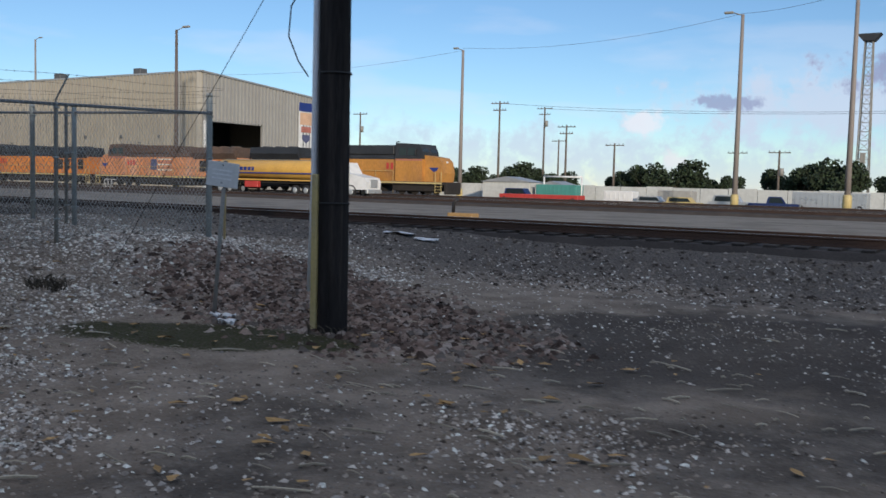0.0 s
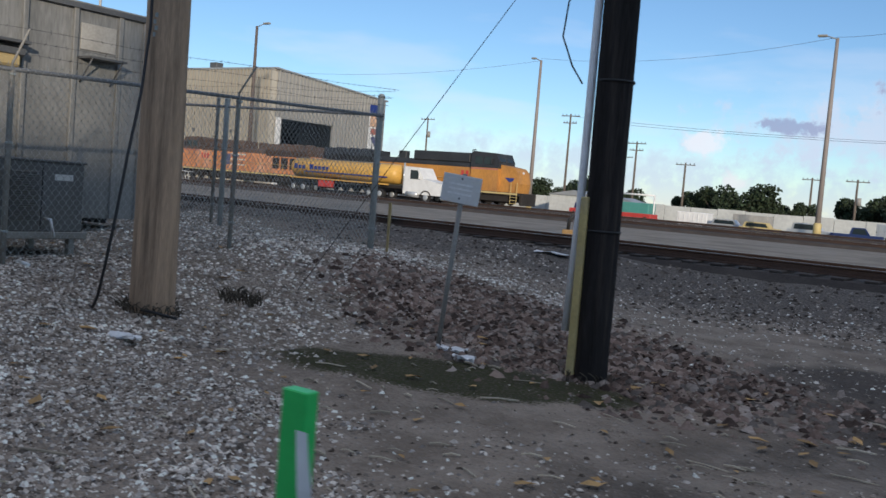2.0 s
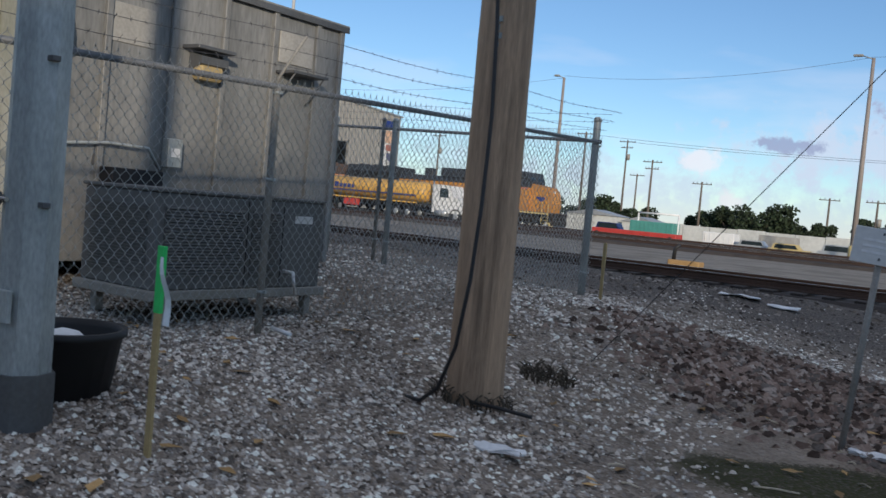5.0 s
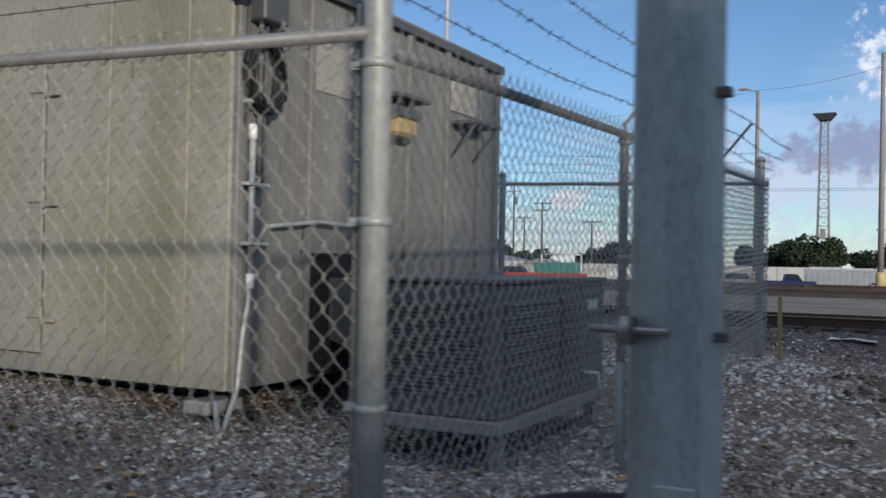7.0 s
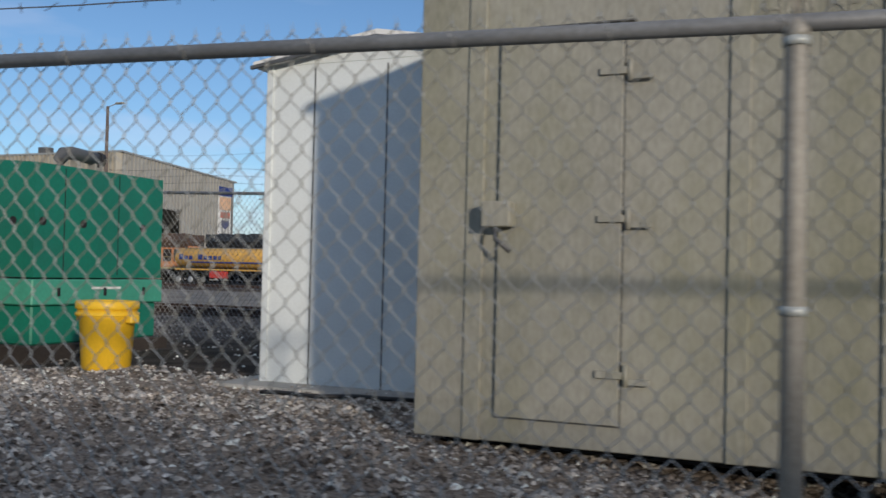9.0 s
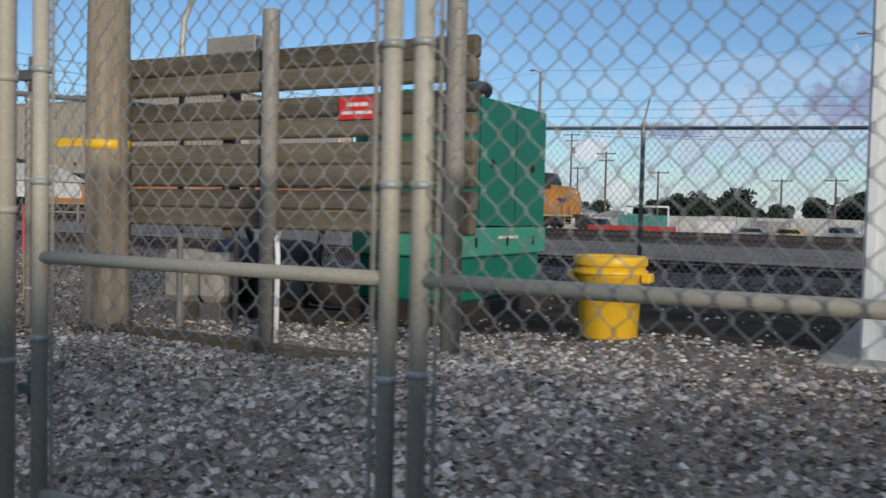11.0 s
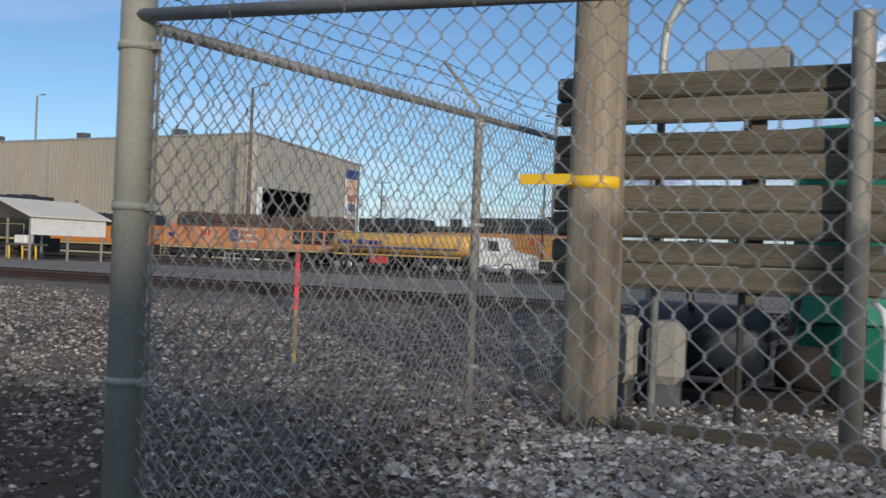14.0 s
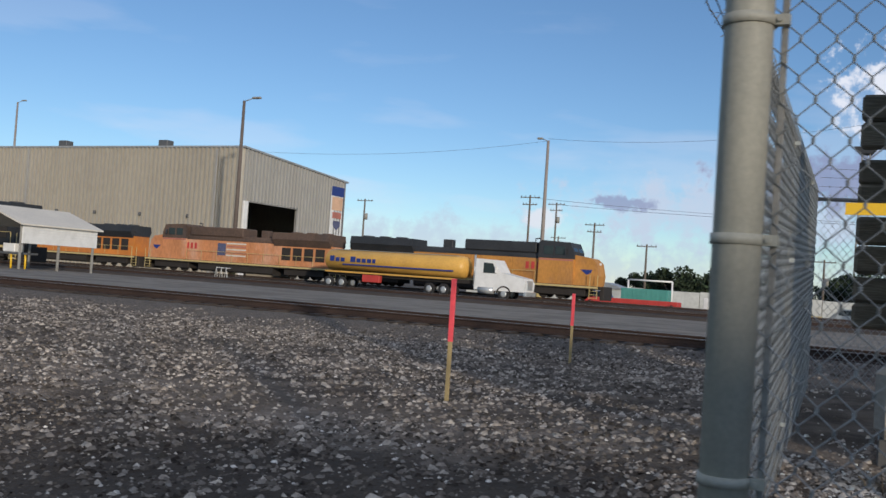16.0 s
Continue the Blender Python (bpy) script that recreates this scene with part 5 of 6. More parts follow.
for k, (x, y, s) in enumerate(((-21.40, 6.6, 1.0), (-21.04, 6.66, 0.95))):
    g = thing("equipment_box", "pale grey rounded equipment casing low behind the boards", "machine", (x, y, ground_z(x, y)), 10 * k)
    part("casing", Shape().box(-0.15 * s, -0.2, 0.17, 0.15 * s, 0.2, 0.68 * s, 0.07), CONCRETE, g)
    part("foot", Shape().box(-0.12, -0.16, -0.05, 0.12, 0.16, 0.17, 0.01), DARKGREY, g)
def pump_skid():
    x, y = -20.75, 7.25
    t = thing("pump_skid", "dark blue-black pump set on a low frame behind the boards", "machine", (x, y, ground_z(x, y)))
    for yy in (-0.3, 0.3):
        part("frame_beam", Shape().box(-0.75, yy - 0.05, -0.05, 0.75, yy + 0.05, 0.12, 0.01), UNDER, t)
    part("tank", Shape().tube([(-0.72, 0, 0.5), (-0.66, 0, 0.5), (0.30, 0, 0.5), (0.36, 0, 0.5)], [0.2, 0.3, 0.3, 0.2], 18), DEEPBLUE, t, "dark blue round tank")
    for xx in (-0.5, 0.12):
        part("saddle", Shape().box(xx - 0.04, -0.28, 0.12, xx + 0.04, 0.28, 0.32, 0.01), UNDER, t)
    part("motor", Shape().tube([(0.44, 0, 0.34), (0.82, 0, 0.34)], 0.17, 14), UNDER, t)
    part("pipe", Shape().tube([(0.36, -0.1, 0.55), (0.55, -0.12, 0.62), (0.6, -0.14, 0.9), (0.6, -0.14, 1.15)], 0.035, 8), DARKGREY, t)
    part("pipe", Shape().tube([(-0.2, -0.2, 0.75), (-0.2, -0.32, 0.95), (-0.2, -0.34, 1.3)], 0.03, 8), DARKGREY, t)


pump_skid()
pal = thing("timber_edging", "low weathered timber laid on the gravel by the boards", "timber", (-19.6, 5.35, ground_z(-19.6, 5.35)))
part("beam", Shape().box(-1.4, -0.06, -0.02, 0.15, 0.06, 0.1, 0.015), BOARD, pal)
part("beam", Shape().box(0.17, -0.045, -0.03, 1.6, 0.07, 0.085, 0.015), BOARD, pal)


# ---- poles ----
def wood_pole(x, y, r0, r1, height, material, label, lean=(0, 0)):
    z = ground_z(x, y)
    t = thing("utility_pole", label, "pole", (x, y, z))
    sh, rg, n, rows = Shape(), random.Random(int(x * 77)), 22, 26
    v, f = [], []
    for j in range(rows + 1):
        w = j / rows
        r = r0 + (r1 - r0) * w
        for k in range(n):
            a = 2 * math.pi * k / n
            q = r * (1 + 0.02 * math.sin(3 * a + 5 * w) + rg.uniform(-0.012, 0.012))
            v.append((q * math.cos(a) + lean[0] * w * height, q * math.sin(a) + lean[1] * w * height, -0.4 + w * (height + 0.4)))
    for j in range(rows):
        for k in range(n):
            f.append((j * n + k, j * n + (k + 1) % n, (j + 1) * n + (k + 1) % n, (j + 1) * n + k))
    f += [tuple(reversed(range(n))), tuple(rows * n + k for k in range(n))]
    sh.add(v, f, True)
    part("shaft", sh, material, t)
    return t


p_brown = wood_pole(-5.72, 6.32, 0.218, 0.172, 8.5, POLE_WOOD, "brown weathered timber utility pole with a black cable", (-0.004, 0))
part("cable", Shape().tube([(-0.36, -0.46, 0.03), (-0.05, -0.62, 0.06), (0.16, -0.72, 0.2), (0.30, -0.76, 0.5), (0.33, -0.70, 0.95), (0.30, -0.60, 1.45), (0.2, -0.42, 2.05), (0.08, -0.27, 2.7), (-0.02, -0.2, 3.4), (-0.05, -0.178, 8)], 0.014, 7), CABLE, p_brown, "black cable down the pole")
part("cable", Shape().tube([(0.1, -0.2, 0.03), (0.4, -0.28, 0.05), (0.62, -0.2, 0.02)], 0.014, 6), CABLE, p_brown)
mk = Shape()
for k in range(4):
    mk.box(0.02 + 0.02 * (k % 2), -0.198, 2.60 + 0.06 * k, 0.05 + 0.02 * (k % 2), -0.185, 2.64 + 0.06 * k)
part("pole_tag", mk, GALV, p_brown, "small pale pole tags")
p_dark = wood_pole(-1.85, 8.03, 0.160, 0.15, 9.5, POLE_DARK, "near-black creosoted utility pole with a white conduit", (-0.003, 0))
part("conduit", Shape().tube([(-0.24, -0.06, 0.42), (-0.205, -0.06, 1.5), (-0.19, -0.05, 9)], 0.037, 10), PVC, p_dark, "white plastic conduit strapped to the pole")
for z in (1.32, 2.62):
    part("strap", Shape().lathe([(0.160, z), (0.166, z), (0.166, z + 0.02), (0.160, z + 0.02)], 18), CABLE, p_dark)
part("guard_strip", Shape().box(-0.15, -0.175, -0.1, -0.075, -0.125, 1.62, 0.01), YELPAINT, p_dark, "dull yellow marker strip on the foot")
part("loop_wire", Shape().tube([(-0.27, -0.1, 3.6), (-0.42, -0.2, 3.3), (-0.45, -0.2, 3.0), (-0.36, -0.15, 2.75), (-0.27, -0.1, 2.6)], 0.008, 5), CABLE, p_dark)
p_yel = wood_pole(-21.27, 5.50, 0.195, 0.165, 5.2, POLE_GREY, "split grey-brown timber pole with yellow tape", (0.002, 0))
tp = Shape().lathe([(0.186, 1.58), (0.19, 1.58), (0.19, 1.66), (0.186, 1.66)], 20)
tp.box(-0.47, -0.20, 1.60, -0.1, -0.192, 1.67)
part("tape", tp, YELLOW, p_yel, "yellow tape tied round the pole")
oct_z = ground_z(-6.58, 3.2)
p_oct = thing("steel_pole", "galvanised eight-sided steel pole with a base plate box", "pole", (-6.58, 3.2, oct_z))
part("shaft", Shape().lathe([(0.152, 0.28), (0.128, 6.0)], 8, (0, 0), False), GALV, p_oct)
part("foot", Shape().lathe([(0.175, -0.3), (0.172, 0.28)], 8, (0, 0), False), DARKGREY, p_oct, "dark painted foot")
bolt = Shape().tube([(-0.24, -0.12, 1.18), (0.02, -0.155, 1.18)], 0.013, 8).tube([(-0.13, -0.15, 1.18), (-0.09, -0.155, 1.18)], 0.045, 12)
part("bolt", bolt, RAILTOP, p_oct, "shiny threaded bolt and insulator")
part("bolt_chain", Shape().tube([(-0.13, -0.15, 1.08), (-0.13, -0.155, 0.9), (-0.12, -0.16, 0.75)], 0.012, 6), GALV, p_oct)
part("hand_plate", Shape().box(-0.02, -0.163, 0.55, 0.10, -0.135, 0.72, 0.004), GALV, p_oct, "small cover plate")
for z in (1.9, 1.15):
    part("clip", Shape().box(0.12, -0.05, z, 0.17, 0.0, z + 0.03, 0.004), DARKGREY, p_oct)

# black tub with rubbish behind the steel pole
tub_z = ground_z(-6.15, 3.55)
tub = thing("tub", "black plastic tub holding pale rubbish", "tub", (-6.93, 3.66, tub_z))
part("shell", Shape().lathe([(0.27, 0.0), (0.34, 0.42), (0.365, 0.43), (0.365, 0.47), (0.33, 0.47), (0.32, 0.43), (0.26, 0.05), (0.01, 0.05)], 24), CABLE, tub)
part("rubbish", Shape().lathe([(0.02, 0.3), (0.13, 0.31), (0.16, 0.38), (0.09, 0.44), (0.01, 0.46)], 12), LITTER, tub, "crumpled white rubbish")


# ---- stakes, small signs and litter ----
def stake(x, y, top, tape_mat, label, tail, tilt=0.0, wrap=0.34):
    z = ground_z(x, y)
    t = thing("survey_stake", label, "stake", (x, y, z), group="survey stakes")
    h = top - z
    sh = Shape().box(-0.023, -0.011, -0.1, 0.019, 0.009, h, 0.002)
    sh.v = [(p[0] + tilt * p[2], p[1], p[2]) for p in sh.v]
    part("stick", sh, STAKE_WOOD, t)
    tp = Shape().box(-0.026, -0.014, h - wrap, 0.022, 0.012, h + 0.004, 0.002)
    tp.v = [(p[0] + tilt * p[2], p[1], p[2]) for p in tp.v]
    part("paint_wrap", tp, tape_mat, t, "bright wrapped top")
    if tail:
        v = []
        for k in range(9):
            w = k / 8
            for s in (-1, 1):
                v.append((tilt * h + 0.02 + 0.25 * tail * w + s * (0.010 + 0.026 * w * (1.1 - 0.5 * w)) + 0.012 * math.sin(6 * w), -0.016 - 0.02 * math.sin(7 * w), h - 0.05 - tail * w))
        part("ribbon", Shape().add(v + [(p[0], p[1] - 0.002, p[2]) for p in v], [(2 * k, 2 * k + 1, 2 * k + 3, 2 * k + 2) for k in range(8)] + [(18 + 2 * k, 20 + 2 * k, 21 + 2 * k, 19 + 2 * k) for k in range(8)]), TAPE_WHITE, t, "fluttering white ribbon")
    return t


stake(-5.88, 3.5, 1.09, TAPE_GREEN, "survey stake wrapped green with a white ribbon by the steel pole", 0.34)
stake(-25.40, 7.80, 1.47, TAPE_PINK, "thin survey stake with pink-red flagging", False, wrap=0.62)
stake(-26.0, 13.5, 1.35, TAPE_PINK, "thin survey stake with pink-red flagging near the track", False, wrap=0.5)
stake(0.82, 1.5, 1.10, TAPE_GREEN, "survey stake wrapped bright green with a white ribbon", 0.6)
stake(-18.20, 1.80, 1.29, TAPE_GREEN, "survey stake wrapped green with a ribbon at the gate", 0.66, 0.02, 0.85)
stake(-7.5, 12.15, 1.1, STAKE_WOOD, "faded green survey stake beside the fence post", False)

s_z = ground_z(-3.46, 7.95)
sp = thing("notice_board", "small blank white notice on a leaning galvanised post", "sign", (-3.46, 7.95, s_z))
part("post", Shape().tube([(0, 0, -0.2), (0.15, 0.03, 1.70)], 0.024, 8), GREYPOST, sp)
nb = Shape().box(-0.20, -0.012, -0.135, 0.20, 0.0, 0.135, 0.004, turn=pose(0.14, 0.0, 1.55, 0, 6, 12))
part("panel", nb, WHITE, sp, "weathered white panel")
for q in (-0.09, 0.1):
    part("bolt", Shape().box(-0.008, -0.018, q - 0.01, 0.008, -0.0125, q + 0.01, 0.002, turn=pose(0.14, 0.0, 1.55, 0, 6, 12)), DARKGREY, sp)
for q in (0.045, 0.0, -0.045):
    part("writing_bar", Shape().box(-0.13, -0.0145, q - 0.009, 0.12, -0.0125, q + 0.009, turn=pose(0.14, 0.0, 1.55, 0, 6, 12)), PVC, sp, "faded grey bar of lettering")


def paper(x, y, s, seed, label="crumpled white paper litter on the ground"):
    rg = random.Random(seed)
    z = ground_z(x, y) + 0.02
    sh, n = Shape(), 5
    v = [(x + s * (i / (n - 1) - 0.5) * 2 + rg.uniform(-0.02, 0.02), y + s * 0.6 * (j / (n - 1) - 0.5) + rg.uniform(-0.015, 0.015), z + rg.uniform(0, 0.05)) for j in range(n) for i in range(n)]
    f = [(j * n + i, j * n + i + 1, (j + 1) * n + i + 1, (j + 1) * n + i) for j in range(n - 1) for i in range(n - 1)]
    m = len(v)
    sh.add(v + [(a, b, c - 0.012) for a, b, c in v], f + [tuple(m + k for k in reversed(q)) for q in f])
    return single("paper_litter", sh, LITTER, label, "litter", group="paper litter")


paper(-3.2, 7.85, 0.16, 1)
paper(-2.9, 7.6, 0.12, 2)
paper(-4.95, 5.46, 0.16, 3)
paper(-7.0, 16.7, 0.35, 4, "pale flat litter near the track")
paper(-6.2, 16.5, 0.25, 7, "pale flat litter near the track")
single("white_pipe", Shape().tube([(-7.58, 6.02, ground_z(-7.58, 6.02) + 0.02), (-7.34, 6.0, ground_z(-7.34, 6.0) + 0.03)], 0.017, 8), PVC, "short white plastic pipe lying at the fence foot", "pipe")

single("guy_wire", Shape().tube([(-1.9, 8.2, 4.64), (-5.85, 8.36, -0.02)], 0.004, 6), CABLE, "black guy wire from the dark pole to the ground", "wire")

ss = thing("switch_stand", "small rusty switch stand with a black lever on the yard", "switch stand", (-12.7, 28.2, ground_z(-12.7, 28.2)))
part("base", Shape().box(-0.1, -0.25, -0.02, 0.9, 0.25, 0.16, 0.03), DRYLEAF, ss, "rust-brown base")
part("lever", Shape().tube([(0, 0, 0.1), (0.02, 0, 0.5), (0.16, 0, 0.62)], 0.06, 8), CABLE, ss)

single("white_stick", Shape().tube([(-7.25, 3.45, ground_z(-7.25, 3.45) + 0.02), (-7.0, 3.3, ground_z(-7, 3.3) + 0.3)], 0.012, 6), PVC, "thin white stick leaning against the tub", "stick")


# ---- maintenance building ----
def ribbed(length, z0, z1a, z1b, pitch, deep):
    """A ribbed sheet along x, from z0 up to a top edge that runs from z1a to z1b, with thickness."""
    n = int(length / pitch)
    line = []
    for i in range(n):
        x = i * pitch
        line += [(x, 0.0), (x + pitch * 0.55, 0.0), (x + pitch * 0.62, -deep), (x + pitch * 0.93, -deep)]
    line.append((length, 0.0))
    v, f = [], []
    for x, y in line:
        top = z1a + (z1b - z1a) * x / length
        v += [(x, y, z0), (x, y, top), (x, y + 0.25, z0), (x, y + 0.25, top)]
    for i in range(len(line) - 1):
        a, b = 4 * i, 4 * i + 4
        f += [(a, b, b + 1, a + 1), (a + 3, b + 3, b + 2, a + 2), (a + 1, b + 1, b + 3, a + 3)]
    return Shape().add(v, f)


def maintenance_shop():
    x1, y0, x0, y1, gz, za, zb = -103.4, 102.7, -172.0, 129.4, -1.0, 17.4, 15.6
    t = thing("maintenance_shop", "large tan ribbed-metal locomotive shop with a sloping roof", "building", (x0, y0, 0))
    w, d = x1 - x0, y1 - y0
    part("long_wall", ribbed(w, gz, za, za, 0.8, 0.30), CLAD, t, "tan ribbed long wall")
    # end wall in three pieces round the high door opening
    e1 = ribbed(1.3, gz, za, za - 0.09, 0.65, 0.2)
    e2 = ribbed(12.0, 10.05, za - 0.09, za - 0.9, 0.8, 0.2)
    e3 = ribbed(d - 13.3, gz, za - 0.9, zb, 0.8, 0.2)
    for sh, off in ((e1, 0.26), (e2, 1.3), (e3, 13.3)):
        o = part("end_wall", sh, CLAD_END, t, "grey ribbed end wall")
        o.matrix_basis = pose(w, off, 0, 0, 0, 90)
    part("rear_wall", Shape().box(0, d - 0.2, gz, w - 0.3, d, zb - 0.1), CLAD, t)
    part("far_wall", Shape().box(0, 0.3, gz, 0.2, d - 0.2, zb - 0.1), CLAD, t)
    part("roof", Shape().prism([(-0.3, za), (d + 0.3, zb), (d + 0.3, zb + 0.25), (-0.3, za + 0.25)], -0.3, w + 0.35, "x"), ROOFMETAL, t, "thin grey roof edge")
    # black sheet across the shop paints the shade seen through the door
    part("black_backdrop", Shape().box(w - 14, 1.0, gz, w - 13.8, 20, 11), BLACK, t, "black sheet standing for the shade inside the door")
    part("door_post", Shape().box(w + 0.02, 0.35, gz, w + 0.35, 1.25, 10.1, 0.03), WHITE, t, "white door edge")
    part("door_lintel", Shape().box(w + 0.02, 1.3, 10.0, w + 0.2, 13.3, 10.25, 0.03), CLAD_END, t)
    for x in (w - 4.5, w - 42.0):
        part("downpipe", Shape().box(x - 0.16, -0.36, gz, x + 0.16, -0.12, za - 0.2, 0.03), CLAD_END, t, "dark downpipe")
    for x in (w - 16, w - 36.5, w - 57):
        part("roof_vent", Shape().box(x - 0.85, 1.2, za, x + 0.85, 2.6, za + 1.35, 0.05), DARKGREY, t, "boxy roof vent")
    for x in (w - 9, w - 18, w - 27, w - 35):
        part("wall_lamp", Shape().box(x - 0.2, -0.45, 7.4, x + 0.2, -0.12, 7.9, 0.05), DARKGREY, t)
    banner = part("banner", Shape().box(w + 0.12, 22.3, 6.7, w + 0.2, 26.0, 14.7), WHITE, t, "tall pale banner with a blue top and red and yellow shapes")
    part("banner_top", Shape().box(w + 0.205, 22.3, 13.2, w + 0.22, 26.0, 14.7), NAVY, banner)
    part("banner_shape", Shape().box(w + 0.205, 22.6, 10.9, w + 0.22, 25.7, 13.0), BANNERTAN, banner)
    part("banner_shape", Shape().box(w + 0.205, 22.9, 9.6, w + 0.22, 25.5, 10.6), FLAGPINK, banner)
    part("banner_shape", Shape().prism([(23.2, 9.2), (25.3, 9.2), (25.3, 8.4), (24.25, 7.7), (23.2, 8.4)], w + 0.205, w + 0.22, "x"), FLAGBLUE, banner)


maintenance_shop()


# ---- locomotives ----
def wheel_shape(r, width):
    prof = [(r * 0.35, -width * 0.5), (r * 0.8, -width * 0.45), (r * 0.95, -width * 0.5), (r, -width * 0.35), (r, width * 0.35), (r * 0.95, width * 0.5), (r * 0.8, width * 0.45), (r * 0.35, width * 0.5)]
    s = Shape().lathe(prof, 18)
    s.v = [(x, z, y) for x, y, z in s.v]
    return s


def locomotive(x0, length, paint, roof, label, cab_right=True, flag=False, cab=True, y0=80.65, z=0.16):
    """A hooded diesel with its cab at one end. x grows towards its nose; turned round by a half turn."""
    t = thing("locomotive", label, "locomotive", (x0, y0, z), 0 if cab_right else 180, "parked diesel locomotives")
    L, y = length, 1.55
    s = -1 if cab_right else 1                                # side that faces the lane
    deck = 1.32
    part("frame", Shape().box(0.3, -y, deck - 0.32, L - 0.25, y, deck, 0.04), UNDER, t, "grimy frame and walkway")
    part("sill_stripe", Shape().box(0.5, s * (y + 0.02), deck - 0.2, L - 0.5, s * (y + 0.001), deck - 0.04), YELPAINT, t)
    hood1 = L - 6.2 if cab else L - 1.0
    part("hood", Shape().prism([(-1.15, deck), (1.15, deck), (1.15, 3.75), (1.0, 4.05), (-1.0, 4.05), (-1.15, 3.75)], 1.0, hood1, "x"), paint, t, "long hood")
    part("hood_roof", Shape().prism([(-1.18, 3.55), (1.18, 3.55), (1.18, 3.78), (1.04, 4.12), (-1.04, 4.12), (-1.18, 3.78)], 0.95, hood1 + 0.05, "x"), roof, t, "dark sooty hood roof")
    part("radiator", Shape().prism([(-1.2, 3.35), (1.2, 3.35), (1.65, 4.05), (1.5, 4.75), (-1.5, 4.75), (-1.65, 4.05)], 1.2, 8.2, "x"), roof, t, "flared radiator section")
    part("dynamic_brake", Shape().box(hood1 - 7.5, -1.25, 4.0, hood1 - 0.3, 1.25, 5.0, 0.1), roof, t)
    for k in range(3):
        part("roof_fan", Shape().lathe([(0.62, 4.7), (0.62, 4.86), (0.5, 4.9), (0.05, 4.9)], 16, (2.4 + 1.9 * k, 0)), roof, t)
    part("exhaust_stack", Shape().box(hood1 - 10.2, -0.35, 4.05, hood1 - 9.2, 0.35, 4.9, 0.05), roof, t)
    for k in range(7):
        xx = 8.8 + k * (hood1 - 9.8) / 7
        part("hood_door", Shape().box(xx, s * 1.15, deck + 0.25, xx + (hood1 - 9.8) / 7 - 0.12, s * 1.175, 3.55, 0.01), paint, t)
    for k in range(4):
        part("grille", Shape().box(1.9 + 1.4 * k, s * 1.16, 1.9, 3.0 + 1.4 * k, s * 1.19, 3.2, 0.01), UNDER, t, "dark intake grille")
    if cab:
        part("cab", Shape().prism([(hood1 + 0.05, deck), (L - 2.9, deck), (L - 2.9, 4.2), (L - 3.3, 4.95), (hood1 + 0.3, 5.05), (hood1 + 0.05, 4.9)], -1.5, 1.5, "y"), paint, t, "driver cab")
        part("cab_roof", Shape().prism([(hood1 + 0.0, 3.6), (L - 2.85, 3.6), (L - 2.85, 4.25), (L - 3.25, 5.08), (hood1 + 0.3, 5.2), (hood1 + 0.0, 5.0)], -1.53, 1.53, "y"), roof, t, "grey cab roof")
        for a, b in ((hood1 + 0.5, hood1 + 1.4), (hood1 + 1.6, hood1 + 2.5)):
            part("side_window", Shape().box(a, s * 1.54, 3.95, b, s * 1.56, 4.7, 0.02), GLASS, t)
        for q in (-0.75, 0.75):
            ws = Shape().box(-0.02, q - 0.55, -0.02, 0.02, q + 0.55, 0.62, 0.01, turn=pose(L - 2.87, 0, 4.28, 0, -28, 0))
            part("windscreen", ws, GLASS, t)
        part("nose", Shape().prism([(L - 2.9, deck - 0.1), (L - 0.75, deck - 0.1), (L - 0.6, deck + 0.9), (L - 0.85, 3.35), (L - 1.3, 3.75), (L - 2.9, 4.0)], -1.1, 1.1, "y"), paint, t, "blunt sloping nose")
        part("nose_emblem", Shape().prism([(L - 2.3, 2.75), (L - 1.2, 2.75), (L - 1.3, 2.5), (L - 1.7, 2.3), (L - 2.0, 2.5)], s * 1.105, s * 1.12, "y"), NAVY, t, "blue winged emblem shape")
        for k in range(4):
            part("number_bar", Shape().box(hood1 - 1.3 + 0.55 * k, s * 1.18, 2.55, hood1 - 0.98 + 0.55 * k, s * 1.2, 3.2), REDPAINT, t, "faded red bar in place of a numeral")
        part("side_mirror", Shape().box(hood1 + 2.6, s * 1.56, 4.0, hood1 + 2.7, s * 1.85, 4.5, 0.02), LOCOGREY, t)
        part("cab_stripe", Shape().box(hood1 + 0.05, s * 1.505, 3.42, L - 2.9, s * 1.515, 3.56), FLAGPINK, t, "thin red stripe under the cab windows")
        part("roof_horn", Shape().tube([(hood1 - 0.9, 0.0, 5.0), (hood1 - 0.9, 0.0, 5.35), (hood1 - 0.5, 0.0, 5.4)], 0.07, 8), LOCOGREY, t)
        part("headlight", Shape().tube([(L - 0.9, -0.15, 3.3), (L - 0.7, -0.15, 3.3)], 0.1, 10), WHITE, t)
    if flag:
        fl = part("flag_panel", Shape().box(L - 14.2, s * 1.18, 1.9, L - 10.4, s * 1.2, 3.5), LOCOFADE, t, "faded striped flag shape")
        for k in range(5):
            part("stripe", Shape().box(L - 14.2, s * 1.205, 1.95 + 0.32 * k, L - 11.6, s * 1.215, 2.1 + 0.32 * k), FLAGPINK if k % 2 else SIDING, fl)
        part("canton", Shape().box(L - 11.5, s * 1.205, 2.0, L - 10.4, s * 1.22, 3.3), FLAGBLUE, fl)
    part("pilot", Shape().box(L - 0.35, -1.35, 0.1, L, 1.35, deck, 0.04), UNDER, t, "dark front pilot")
    part("pilot", Shape().box(0, -1.35, 0.1, 0.35, 1.35, deck, 0.04), UNDER, t)
